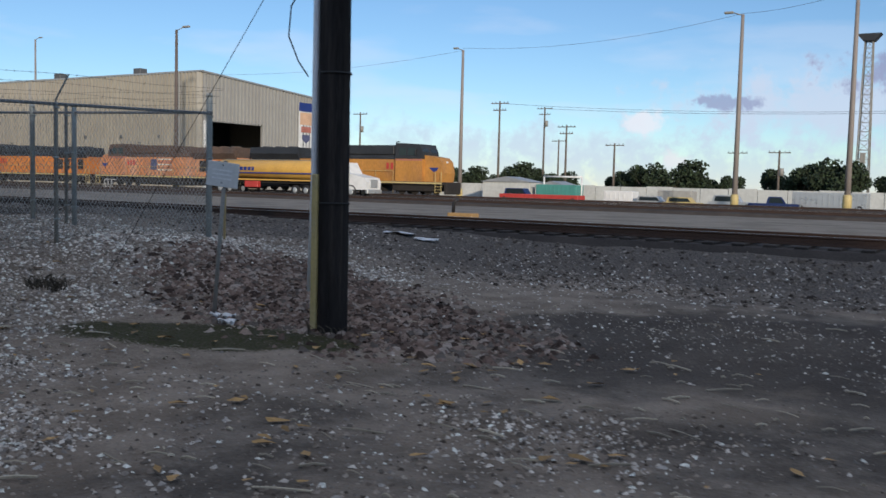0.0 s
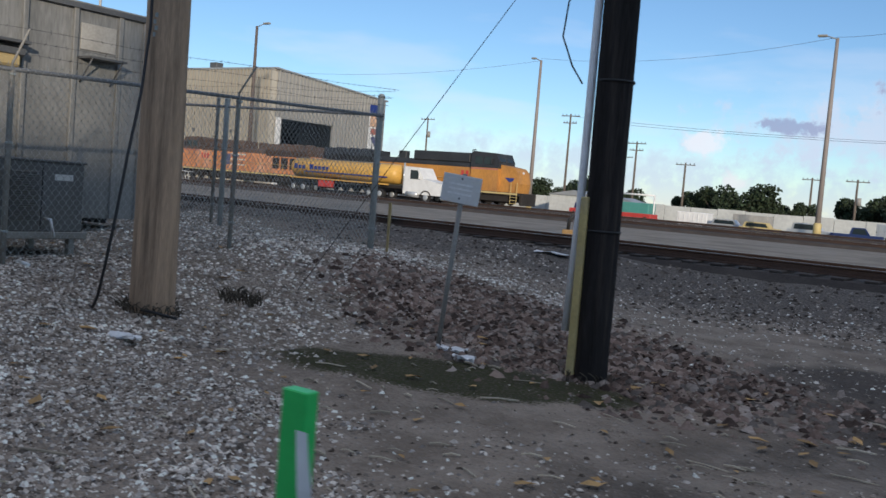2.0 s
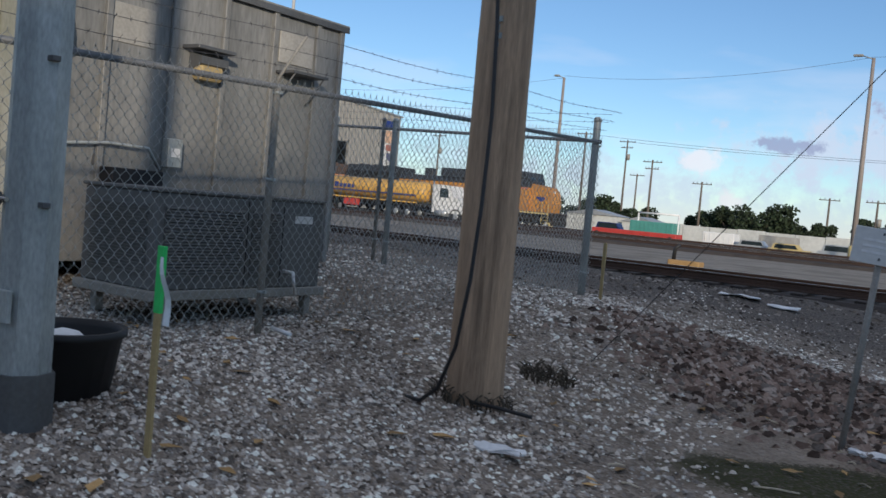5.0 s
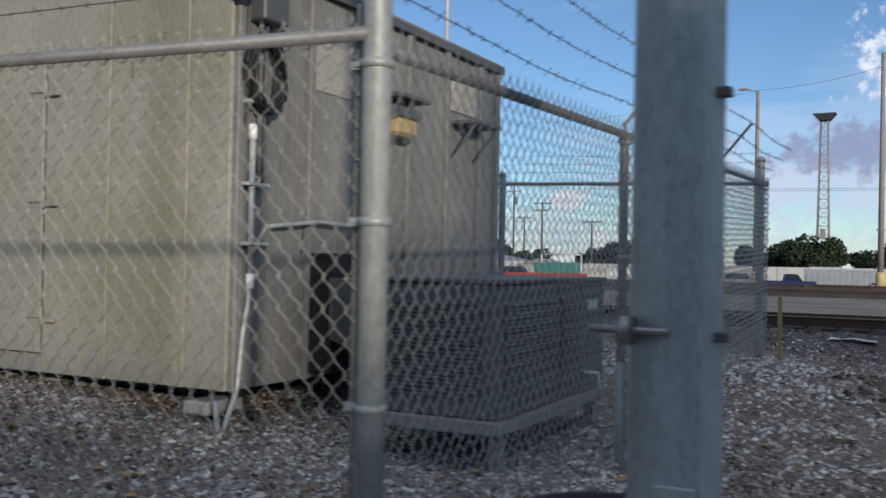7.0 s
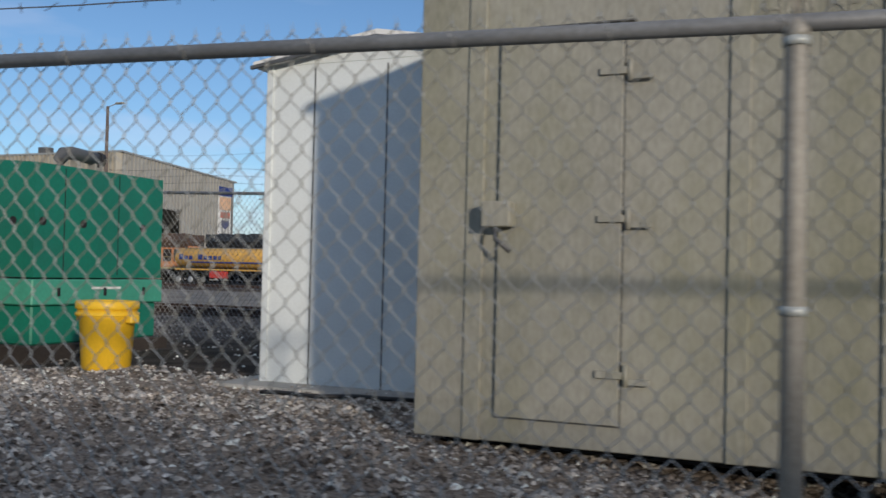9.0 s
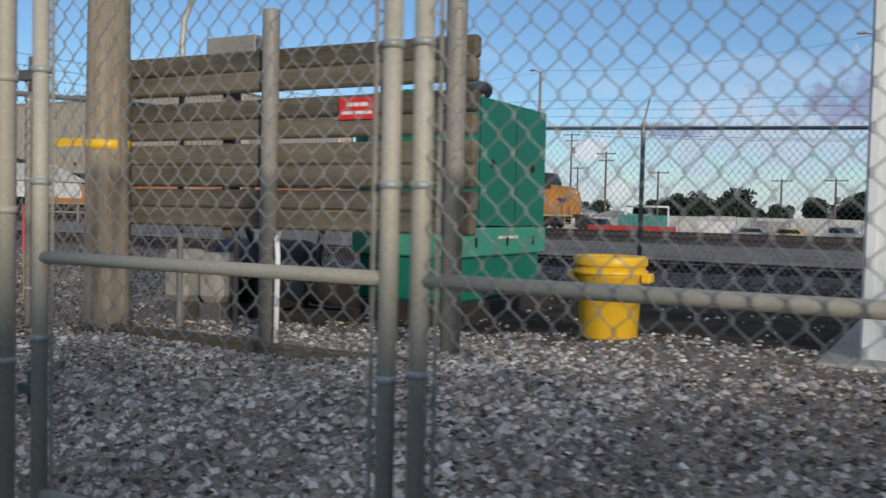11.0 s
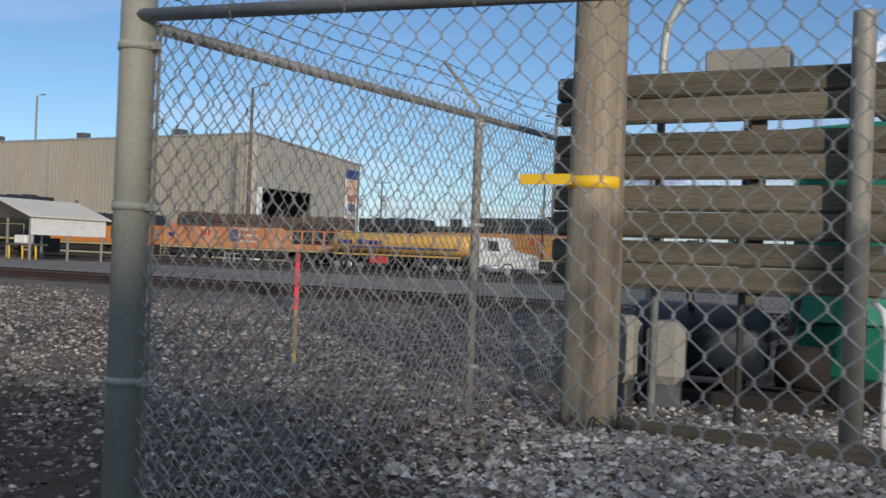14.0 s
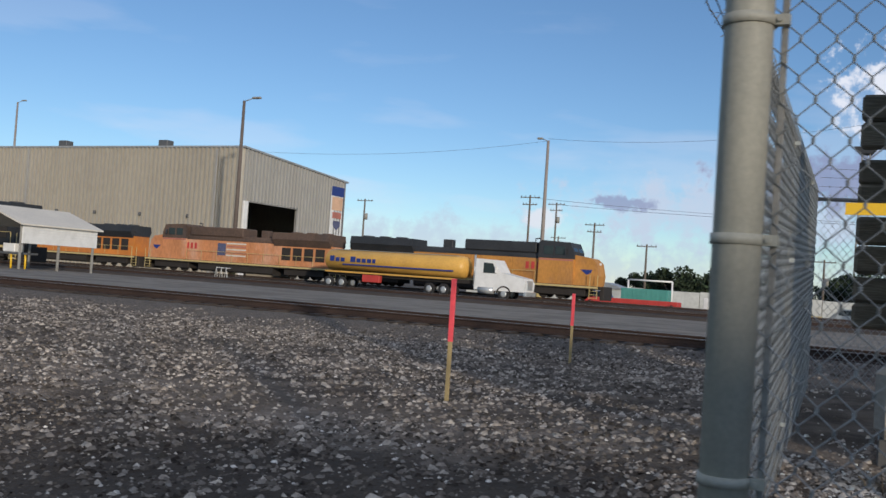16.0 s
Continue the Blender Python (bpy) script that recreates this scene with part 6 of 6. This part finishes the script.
    part("fuel_tank", Shape().prism([(-1.4, 0.4), (-1.1, 0.22), (1.1, 0.22), (1.4, 0.4), (1.4, deck - 0.3), (-1.4, deck - 0.3)], L * 0.31, L * 0.69, "x"), UNDER, t, "grimy fuel tank")
    for bx0 in (2.1, L - 6.3):
        bg = part("bogie", Shape().box(bx0 - 0.3, -1.3, 0.36, bx0 + 4.6, 1.3, 1.02, 0.06), UNDER, t, "six-wheel bogie")
        for k in range(3):
            o = part("wheel", wheel_shape(0.52, 0.14), UNDER, bg)
            o.location = (bx0 + 0.55 + 1.6 * k, s * 0.78, 0.53)
            o = part("wheel", wheel_shape(0.52, 0.14), UNDER, bg)
            o.location = (bx0 + 0.55 + 1.6 * k, -s * 0.78, 0.53)
    rl = Shape().tube([(1.0, s * 1.5, deck + 1.05), (hood1 - 0.2, s * 1.5, deck + 1.05)], 0.022, 5)
    for k in range(10):
        xx = 1.0 + k * (hood1 - 1.2) / 9
        rl.tube([(xx, s * 1.5, deck), (xx, s * 1.5, deck + 1.05)], 0.02, 5)
    part("handrail", rl, YELPAINT, t, "yellow walkway handrail")
    for xx in (L - 0.9, 0.55):
        st = Shape()
        for q in range(4):
            st.box(xx - 0.3, s * 1.25, 0.25 + 0.3 * q, xx + 0.3, s * 1.55, 0.29 + 0.3 * q)
        st.tube([(xx - 0.35, s * 1.56, 0.2), (xx - 0.35, s * 1.56, 2.3)], 0.03, 5).tube([(xx + 0.35, s * 1.56, 0.2), (xx + 0.35, s * 1.56, 2.3)], 0.03, 5)
        part("steps", st, YELPAINT, t, "step irons and grab rails")
    return t


locomotive(-71.9, 27.3, LOCOYEL, LOCOGREY, "yellow-orange diesel locomotive with a dark grey roof, parked nose out")
locomotive(-72.0, 26.0, LOCOFADE, LOCOBROWN, "badly faded orange diesel locomotive with a striped flag shape", cab_right=False, flag=True)
locomotive(-98.6, 26.0, LOCOORANGE, LOCOGREY, "orange diesel locomotive coupled behind the faded one", cab_right=False)
locomotive(-84.2, 26.3, LOCOBLACK, LOCOGREY, "black diesel locomotive standing behind the canopy", cab_right=False, y0=52.76, z=0.36)


# ---- tanker lorry ----
def road_wheel(parent, x, y, r, w=0.28):
    o = part("wheel", wheel_shape(r, w), TYRE, parent)
    o.location = (x, y, r)
    rim = Shape().lathe([(r * 0.05, -w * 0.53), (r * 0.3, -w * 0.56), (r * 0.55, -w * 0.52), (r * 0.55, w * 0.52), (r * 0.05, w * 0.53)], 14)
    rim.v = [(a, c, b) for a, b, c in rim.v]
    part("rim", rim, SILVER, o)
    return o


def tanker():
    z = ground_z(-58, 73.5)
    t = thing("tanker_lorry", "white cab lorry hauling a long yellow tank trailer", "lorry", (-69.6, 73.6, z))
    n = 20
    rings, x0, x1, zc = [], 0.15, 14.6, 2.55
    v, f = [], []
    prof = [(0.0, 0.3), (0.12, 0.8), (0.35, 1.0), (13.9, 1.0), (14.25, 0.86), (14.45, 0.4)]
    for px, k in prof:
        for i in range(n):
            a = 2 * math.pi * i / n
            v.append((x0 + px, 1.22 * k * math.cos(a), zc + 0.98 * k * math.sin(a) - 0.02 * px * 0))
    for j in range(len(prof) - 1):
        for i in range(n):
            f.append((j * n + i, j * n + (i + 1) % n, (j + 1) * n + (i + 1) % n, (j + 1) * n + i))
    f += [tuple(reversed(range(n))), tuple((len(prof) - 1) * n + i for i in range(n))]
    tank = part("tank", Shape().add(v, f, True), TANKYEL, t, "smooth yellow tank barrel")
    part("stripe", Shape().box(2.4, -1.265, 2.12, 13.6, -1.20, 2.24), NAVY, tank, "navy stripe")
    for i, (a, b) in enumerate(((0.0, 0.45), (0.6, 1.0), (1.15, 1.55), (2.2, 2.7), (2.85, 3.25), (3.4, 3.8), (3.95, 4.35), (4.5, 4.8))):
        part("name_bar", Shape().box(1.0 + a, -1.262, 2.42, 1.0 + b, -1.21, 2.42 + (0.5 if i in (0, 3) else 0.36)), NAVY, tank, "navy block in place of a letter")
    part("walkway", Shape().box(1.0, -0.4, 3.5, 13.5, 0.4, 3.56), GREYPOST, tank)
    part("chassis", Shape().box(0.4, -0.6, 1.15, 15.5, 0.6, 1.5, 0.03), UNDER, t)
    part("pump_box", Shape().box(4.5, -1.2, 0.7, 6.3, -0.7, 1.35, 0.03), REDPAINT, t)
    part("side_rail", Shape().box(0.5, -1.22, 1.42, 13.8, -1.12, 1.56), TANKYEL, t)
    for x in (0.9, 2.3, 11.3, 12.7, 18.35):
        for y in (-1.0, 1.0):
            road_wheel(t, x, y, 0.52)
    cab = part("cab", Shape().prism([(15.6, 0.75), (20.2, 0.75), (20.25, 1.5), (20.05, 1.9), (18.0, 2.3), (17.35, 3.35), (15.7, 3.4)], -1.15, 1.15, "y"), WHITE, t, "white bonneted cab")
    part("side_window", Shape().prism([(16.4, 2.2), (17.6, 2.2), (17.25, 3.05), (16.4, 3.08)], -1.165, -1.155, "y"), GLASS, cab)
    part("windscreen", Shape().box(-0.02, -0.95, 0, 0.02, 0.95, 0.85, 0.01, turn=pose(17.95, 0, 2.3, 0, -35, 0)), GLASS, cab)
    part("exhaust_pipe", Shape().tube([(15.55, -1.05, 1.0), (15.55, -1.05, 3.7)], 0.09, 8), SILVER, cab, "chrome exhaust stack")
    part("grille", Shape().box(20.2, -0.6, 0.95, 20.28, 0.6, 1.75, 0.02), SILVER, cab)
    part("bumper", Shape().box(20.1, -1.15, 0.4, 20.4, 1.15, 0.8, 0.05), SILVER, cab)
    part("fuel_tank", Shape().tube([(16.0, -0.95, 0.75), (17.4, -0.95, 0.75)], 0.32, 12), SILVER, t)
    part("mirror", Shape().box(17.55, -1.4, 2.25, 17.65, -1.2, 2.8, 0.02), WHITE, cab)
    arch = Shape().tube([(18.35 + 0.62 * math.cos(a * math.pi / 8), -1.16, 0.52 + 0.62 * math.sin(a * math.pi / 8)) for a in range(9)], 0.06, 6)
    part("wheel_arch", arch, UNDER, cab)


tanker()


# ---- canopy shelter ----
def canopy():
    t = thing("canopy", "open-fronted canopy with a pale metal gable roof and white siding", "canopy", (-81.4, 43.5, ground_z(-78, 44)))
    w, d, e, r = 6.8, 6.6, 3.1, 4.25
    part("roof", Shape().prism([(-0.3, e - 0.12), (w / 2, r), (w + 0.3, e - 0.12), (w + 0.3, e - 0.02), (w / 2, r + 0.1), (-0.3, e - 0.02)], -0.3, d + 0.3, "y"), SIDING, t, "pale metal roof")
    part("siding", Shape().box(w - 0.08, 0.1, 1.75, w, d, e - 0.1), WHITE, t, "white lap siding")
    for k in range(7):
        part("siding_board", Shape().box(w, 0.1, 1.76 + 0.19 * k, w + 0.03, d, 1.93 + 0.19 * k, 0.01), WHITE, t)
    part("siding", Shape().box(0, d - 0.1, 1.9, w - 0.1, d, e - 0.1), WHITE, t)
    for x in (0.1, w - 0.15):
        for y in (0.1, d * 0.5, d - 0.2):
            part("post", Shape().box(x - 0.07, y - 0.07, -0.2, x + 0.07, y + 0.07, e - 0.12, 0.01), GREYPOST, t)
    b = thing("work_bench", "steel bench with yellow bowed legs under the canopy", "bench", (-77.0, 45.0, ground_z(-77, 45)))
    part("top", Shape().box(-1.5, -0.5, 1.0, 1.8, 0.5, 1.15, 0.02), DARKGREY, b)
    for x in (-1.2, 0.2, 1.6):
        part("leg", Shape().tube([(x, -0.4, 1.0), (x + 0.1, -0.45, 0.7), (x + 0.12, -0.45, -0.05)], 0.07, 6), YELLOW, b, "yellow bowed leg")
    part("bin", Shape().box(-0.7, -0.4, 1.15, 0.5, 0.4, 1.75, 0.05), WHITE, b, "white bin")


canopy()
for x, y in ((-71.5, 60.0), (-71.0, 60.0), (-70.5, 60.0)):
    tr = thing("trestle", "white folding trestle near the locomotives", "trestle", (x, y, ground_z(x, y)), group="trestles")
    part("frame", Shape().tube([(-0.2, 0, 0), (0, 0, 1.1), (0.2, 0, 0)], 0.03, 6).tube([(0, 0, 1.1), (0, 0.6, 1.1)], 0.03, 6), WHITE, tr)


# ---- lamp masts, line poles, tower ----
def lamp_mast(x, y, height, arm, label):
    z = ground_z(x, y)
    t = thing("lamp_mast", label, "street lamp", (x, y, z), group="yard lamp masts")
    part("shaft", Shape().tube([(0, 0, 0), (0, 0, height)], [0.30, 0.17], 10), MASTDARK if -100 < x < -80 else MAST, t)
    part("base", Shape().lathe([(0.42, -0.3), (0.42, 1.6), (0.36, 1.75), (0.1, 1.75)], 16), YELPAINT, t, "yellow concrete base")
    a = part("arm", Shape().tube([(0, 0, height - 0.1), (arm * 0.8, 0, height + 0.25)], 0.06, 6), GREYPOST, t)
    part("lamp_head", Shape().box(arm * 0.75, -0.2, height + 0.15, arm * 1.5, 0.2, height + 0.4, 0.08), GREYPOST, a)
    return t


lamp_mast(-91.5, 87.0, 20.8, 1.6, "tall grey lamp mast with one lamp beside the shop")
lamp_mast(-62.2, 111.1, 20.6, -1.0, "tall grey lamp mast behind the locomotive")
lamp_mast(-22.3, 101.4, 20.6, -1.3, "tall grey lamp mast on a yellow base")
lamp_mast(-10.2, 95.0, 22.0, 1.3, "tall grey lamp mast on a yellow base by the cars")
lamp_mast(-178, 126, 31.0, 1.6, "tall grey lamp mast at the far end of the shop")


def line_pole(x, y, top, arms, label, extra=False):
    z = ground_z(x, y)
    t = thing("line_pole", label, "utility pole", (x, y, z), group="far line poles")
    part("shaft", Shape().tube([(0, 0, 0), (0, 0, top - z)], [0.26, 0.16], 8), LINEWOOD, t)
    for k in range(arms):
        zz = top - z - 0.4 - 1.3 * k
        am = part("crossarm", Shape().box(-1.9 + 0.5 * k, -0.08, zz - 0.08, 1.9 - 0.5 * k, 0.08, zz + 0.08), LINEWOOD, t)
        for q in (-1.7, -0.9, 0.9, 1.7):
            part("insulator", Shape().tube([(q * (1 - 0.26 * k), 0, zz + 0.08), (q * (1 - 0.26 * k), 0, zz + 0.35)], 0.06, 6), DARKGREY, am)
    if extra:
        part("transformer", Shape().tube([(0.45, 0, top - z - 4.4), (0.45, 0, top - z - 3.1)], 0.4, 10), GREYPOST, t)
    return t


for row in ((-82.6, 159.3, 17.3, 2, False), (-88.7, 191.5, 19.0, 2, True), (-73.4, 170.0, 13.4, 2, False), (-63.3, 170.0, 9.8, 1, False), (-32.9, 170.0, 8.5, 1, True),
            (-124.0, 170.0, 16.8, 1, True), (-44.0, 185.0, 9.0, 1, False), (-96, 215, 13.0, 1, False), (-14.0, 200.0, 9.5, 1, False)):
    line_pole(*row[:4], "timber line pole with crossarms far beyond the yard", row[4])


def tower():
    t = thing("lattice_tower", "tall slim lattice floodlight tower with a wide head", "tower", (-29.9, 245, -1.4))
    h, r0, r1 = 39.5, 1.5, 0.85
    legs = [(1, 1), (1, -1), (-1, -1), (-1, 1)]
    at = lambda k, w: (legs[k][0] * (r0 + (r1 - r0) * w), legs[k][1] * (r0 + (r1 - r0) * w), h * w)
    for k in range(4):
        part("leg", Shape().tube([at(k, 0), at(k, 1)], 0.16, 6), GREYPOST, t)
    br = Shape()
    for j in range(18):
        for k in range(4):
            a, b = at(k, j / 18), at((k + 1) % 4, (j + 1) / 18)
            br.tube([a, b], 0.07, 4)
            br.tube([at(k, j / 18), at((k + 1) % 4, j / 18)], 0.07, 4)
    part("bracing", br, GREYPOST, t)
    part("platform", Shape().prism([(-1.2, h - 0.6), (1.2, h - 0.6), (2.7, h + 1.1), (-2.7, h + 1.1)], -1.8, 1.8, "y"), LOCOGREY, t, "dark flared head")
    part("ladder_box", Shape().box(-0.6, -1.3, 10, 0.6, -0.7, 12.5, 0.1), GREYPOST, t)


tower()


# ---- far wall, parked vehicles, trees ----
wl = thing("boundary_wall", "long pale concrete panel wall at the far side of the yard", "wall", (-90, 150, -1.4), kind="structure")
for k in range(34):
    part("panel", Shape().box(4.5 * k, 0, -0.4, 4.5 * k + 4.42, 0.25, 2.95 + 0.12 * (k % 3 == 0), 0.03), FARWALL, wl)


def car(x, y, turn, paint, label, length=4.6, height=1.5, kind_="car", pickup=False):
    t = thing(kind_, label, kind_, (x, y, ground_z(x, y)), turn, "vehicles parked in the far yard")
    L, h = length, height
    belt = h * 0.58
    part("body", Shape().prism([(0, 0.3), (L, 0.3), (L, belt * 0.85), (L * 0.97, belt), (0.1, belt), (0, belt * 0.8)], -0.88, 0.88, "y"), paint, t)
    if pickup:
        a, b = (L * 0.36, L * 0.68)
    else:
        a, b = (L * 0.1, L * 0.72)
    part("cabin", Shape().prism([(a, belt), (b + 0.35, belt), (b - 0.15, h - 0.04), (b - 0.3, h), (a + 0.35, h), (a + 0.2, h - 0.05)], -0.78, 0.78, "y"), paint, t)
    for s in (-1, 1):
        part("side_glass", Shape().prism([(a + 0.28, belt + 0.05), (b + 0.1, belt + 0.05), (b - 0.22, h - 0.12), (a + 0.42, h - 0.12)], s * 0.785, s * 0.8, "y"), GLASS, t)
        part("headlight", Shape().box(L - 0.05, s * 0.55 - 0.15, belt * 0.62, L + 0.01, s * 0.55 + 0.15, belt * 0.78, 0.01), WHITE, t)
        for xx in (L * 0.19, L * 0.81):
            road_wheel(t, xx, s * 0.8, 0.34, 0.22)
    return t


car(-33.5, 112, 0, YELPAINT, "yellow car parked in the far yard", 4.6, 1.45)
car(-28.0, 112, 0, SILVER, "silver sport utility car parked in the far yard", 4.8, 1.8)
car(-22.5, 108, 10, BLUECAR, "dark blue pickup parked in the far yard", 5.4, 1.8, "pickup", True)
car(-38.0, 114, 0, SILVER, "silver saloon car parked in the far yard", 4.6, 1.45)
car(-6.0, 106, 5, BLUECAR, "dark blue saloon parked in the far yard", 4.7, 1.5)
car(1.0, 108, 0, WHITE, "white pickup parked in the far yard", 5.4, 1.85, "pickup", True)
car(-58.0, 116, 0, BLUECAR, "dark blue van parked near the lamp mast", 5.0, 2.0, "van")


def box_load(name, x, y, w, d, h, paint, label, category, legs=0.0):
    z = ground_z(x, y)
    t = thing(name, label, category, (x, y, z))
    part("box", Shape().box(0, 0, legs, w, d, legs + h, 0.05), paint, t)
    for k in range(int(w / 0.6)):
        part("rib", Shape().box(0.3 + 0.6 * k, -0.04, legs + 0.1, 0.42 + 0.6 * k, 0, legs + h - 0.1), paint, t)
    if legs:
        for xx in (0.8, w - 0.8):
            for yy in (0.1, d - 0.1):
                road_wheel(t, xx, yy, min(legs, 0.5), 0.25)
    return t


box_load("flatbed_trailer", -56.5, 112, 11.5, 2.4, 0.8, REDPAINT, "long red flatbed trailer in the far yard", "trailer", 0.45)
box_load("container", -53, 116, 6.0, 2.4, 2.1, TEAL, "teal green open container behind the trailer", "container", 0.5)
box_load("container", -42.3, 114, 3.9, 2.4, 2.0, WHITE, "white storage container in the far yard", "container")
box_load("container", -37.5, 121, 4.5, 2.4, 2.2, CONCRETE, "tan storage container in the far yard", "container")
box_load("lorry_body", -19.0, 114, 8.0, 2.4, 1.9, SILVER, "pale blue and white box lorry in the far yard", "lorry", 0.5)
fr = thing("loading_frame", "white steel pipe frame over the container", "frame", (-52.5, 117.5, ground_z(-52, 117)))
for x in (0, 5.6):
    part("leg", Shape().tube([(x, 0, 0), (x, 0, 3.7)], 0.12, 8), WHITE, fr)
part("beam", Shape().tube([(0, 0, 3.7), (5.6, 0, 3.7)], 0.12, 8), WHITE, fr)
for k, (x, w, h) in enumerate(((-75, 9, 3.2), (-65, 6, 2.6))):
    hut = thing("far_hut", "low pale hut by the boundary wall", "hut", (x, 140, -1.3))
    part("wall", Shape().box(0, 0, 0, w, 5, h, 0.05), FARWALL, hut)
    part("roof", Shape().prism([(-0.3, h), (w + 0.3, h), (w / 2, h + 0.9)], -0.3, 5.3, "y"), ROOFMETAL, hut)


def crown_shape(rx, rz, n, seed, leaf):
    rg = random.Random(seed)
    lumps = [(rg.uniform(-0.75, 0.75) * rx, rg.uniform(-0.6, 0.6) * rx, rz * rg.uniform(0.35, 1.35), rg.uniform(0.3, 0.6) * rx) for _ in range(11)]
    v, f = [], []
    for _ in range(n):
        cx, cy, cz, r = rg.choice(lumps)
        d = Vector((rg.gauss(0, 1), rg.gauss(0, 1), rg.gauss(0, 1))).normalized() * r * rg.uniform(0.65, 1.08)
        p = Vector((cx, cy, cz)) + Vector((d.x, d.y, d.z * 0.8))
        a = Vector((rg.uniform(-1, 1), rg.uniform(-1, 1), rg.uniform(-1, 1))).normalized() * leaf * rg.uniform(0.6, 1.3)
        b = a.cross(Vector((rg.uniform(-1, 1), rg.uniform(-1, 1), rg.uniform(-1, 1)))).normalized() * leaf * rg.uniform(0.5, 1.0)
        i = len(v)
        v += [p - a, p + b, p + a, p - b * 0.8]
        f += [(i, i + 1, i + 2, i + 3)]
    return Shape().add(v, f)


def trunk_shape(h, r, rx, seed):
    rg = random.Random(seed)
    sh = Shape().tube([(0, 0, -0.5), (0.1, 0, h * 0.5), (0.0, 0.1, h)], [r, r * 0.75, r * 0.5], 9)
    for k in range(6):
        a = k * 1.05 + rg.uniform(-0.3, 0.3)
        sh.tube([(0, 0, h * rg.uniform(0.6, 0.95)), (0.4 * rx * math.cos(a), 0.4 * rx * math.sin(a), h * 1.2), (0.7 * rx * math.cos(a), 0.7 * rx * math.sin(a), h * rg.uniform(1.4, 1.8))], [r * 0.45, r * 0.3, r * 0.1], 6)
    return sh


tree_kinds = []
for k in range(4):
    tree_kinds.append((trunk_shape(3.0, 0.3, 4.0, k).mesh("trunk", BARK), crown_shape(4.0 + 0.7 * (k % 3), 3.2 + 0.4 * (k % 2), 2600, 40 + k, 0.36).mesh("crown", LEAF)))


def tree(x, y, z, s, k, turn, label="dark green broadleaf tree beyond the yard wall", group="far trees"):
    t = thing("tree", label, "tree", (x, y, z), turn, group)
    t.scale = (s, s, s)
    for nm, me, zz in (("trunk", tree_kinds[k][0], 0), ("crown", tree_kinds[k][1], 2.6)):
        o = new(nm, me)
        o.parent = t
        o.location = (0, 0, zz)


tr = random.Random(9)
x = -150.0
while x < 75:
    s = tr.uniform(0.62, 0.98)
    if tr.random() < 0.88:
        tree(x, 185 + tr.uniform(-12, 22), -1.5, s, tr.randrange(4), tr.uniform(0, 360))
    x += tr.uniform(3.2, 6.0)
for x, y, s in ((-24, 176, 1.08), (-31, 182, 1.0), (-52, 176, 1.0), (-60, 180, 0.95), (-2, 176, 1.0)):
    tree(x, y, -1.5, s, tr.randrange(4), tr.uniform(0, 360))


# ---- overhead wires ----
def wire(a, b, sag, r, label):
    a, b = Vector(a), Vector(b)
    pts = [a.lerp(b, k / 16) - Vector((0, 0, sag * 4 * (k / 16) * (1 - k / 16))) for k in range(17)]
    return single("overhead_wire", Shape().tube(pts, r, 5), WIREGREY, label, "wire")


wire((-82.6, 159.3, 16.9), (20, 168, 15.5), 1.6, 0.03, "thin overhead line across the yard")
wire((-88.7, 191.5, 18.6), (40, 190, 17.5), 1.8, 0.035, "thin overhead line across the yard")
wire((-62.2, 111.1, 19.8), (-22.3, 101.4, 19.9), 1.2, 0.018, "thin line slung between lamp masts")
wire((-22.3, 101.4, 19.9), (-10.2, 95, 20.2), 0.4, 0.018, "thin line slung between lamp masts")
wire((-103, 103, 17.0), (-62.2, 111.1, 19.5), 1.0, 0.018, "thin line from the shop to a lamp mast")


# ---- unseen blocks behind the lane, added and sized to shade it ----
for x0, x1, left, peak, right, top, deep in ((-11.7, -5.7, 4.5, 3.0, 4.7, 5.4, 9), (-5.6, 4.6, 5.1, 8.6, 5.15, 5.2, 9), (4.7, 7.3, 5.1, 1.5, 5.4, 5.12, 0.5), (7.32, 10.3, 6.6, 1.5, 7.4, 7.0, 0.5), (10.4, 32.0, 9.5, 10.0, 9.5, 9.6, 0.5)):
    bl = thing("shade_block", "unseen plain block behind the lane, added to shade it", "building", (x0, -11.0 - deep, 0.0))
    w = x1 - x0
    part("wall", Shape().prism([(0, -0.3), (w, -0.3), (w, right - 0.15), (peak, top - 0.15), (0, left - 0.15)], 0, deep, "y"), PLASTER, bl)
    part("roof", Shape().prism([(0, left - 0.148), (peak, top - 0.148), (w, right - 0.148), (w, right), (peak, top), (0, left)], -0.1, deep + 0.02, "y"), ROOFMETAL, bl)
for x, y, h in ((-12.97, -9.0, 7.2), (-10.66, -9.0, 6.1)):
    pl = thing("street_post", "plain post behind the lane", "post", (x, y, -0.2))
    part("shaft", Shape().lathe([(0.12, 0), (0.09, h)], 10), POLE_GREY, pl)
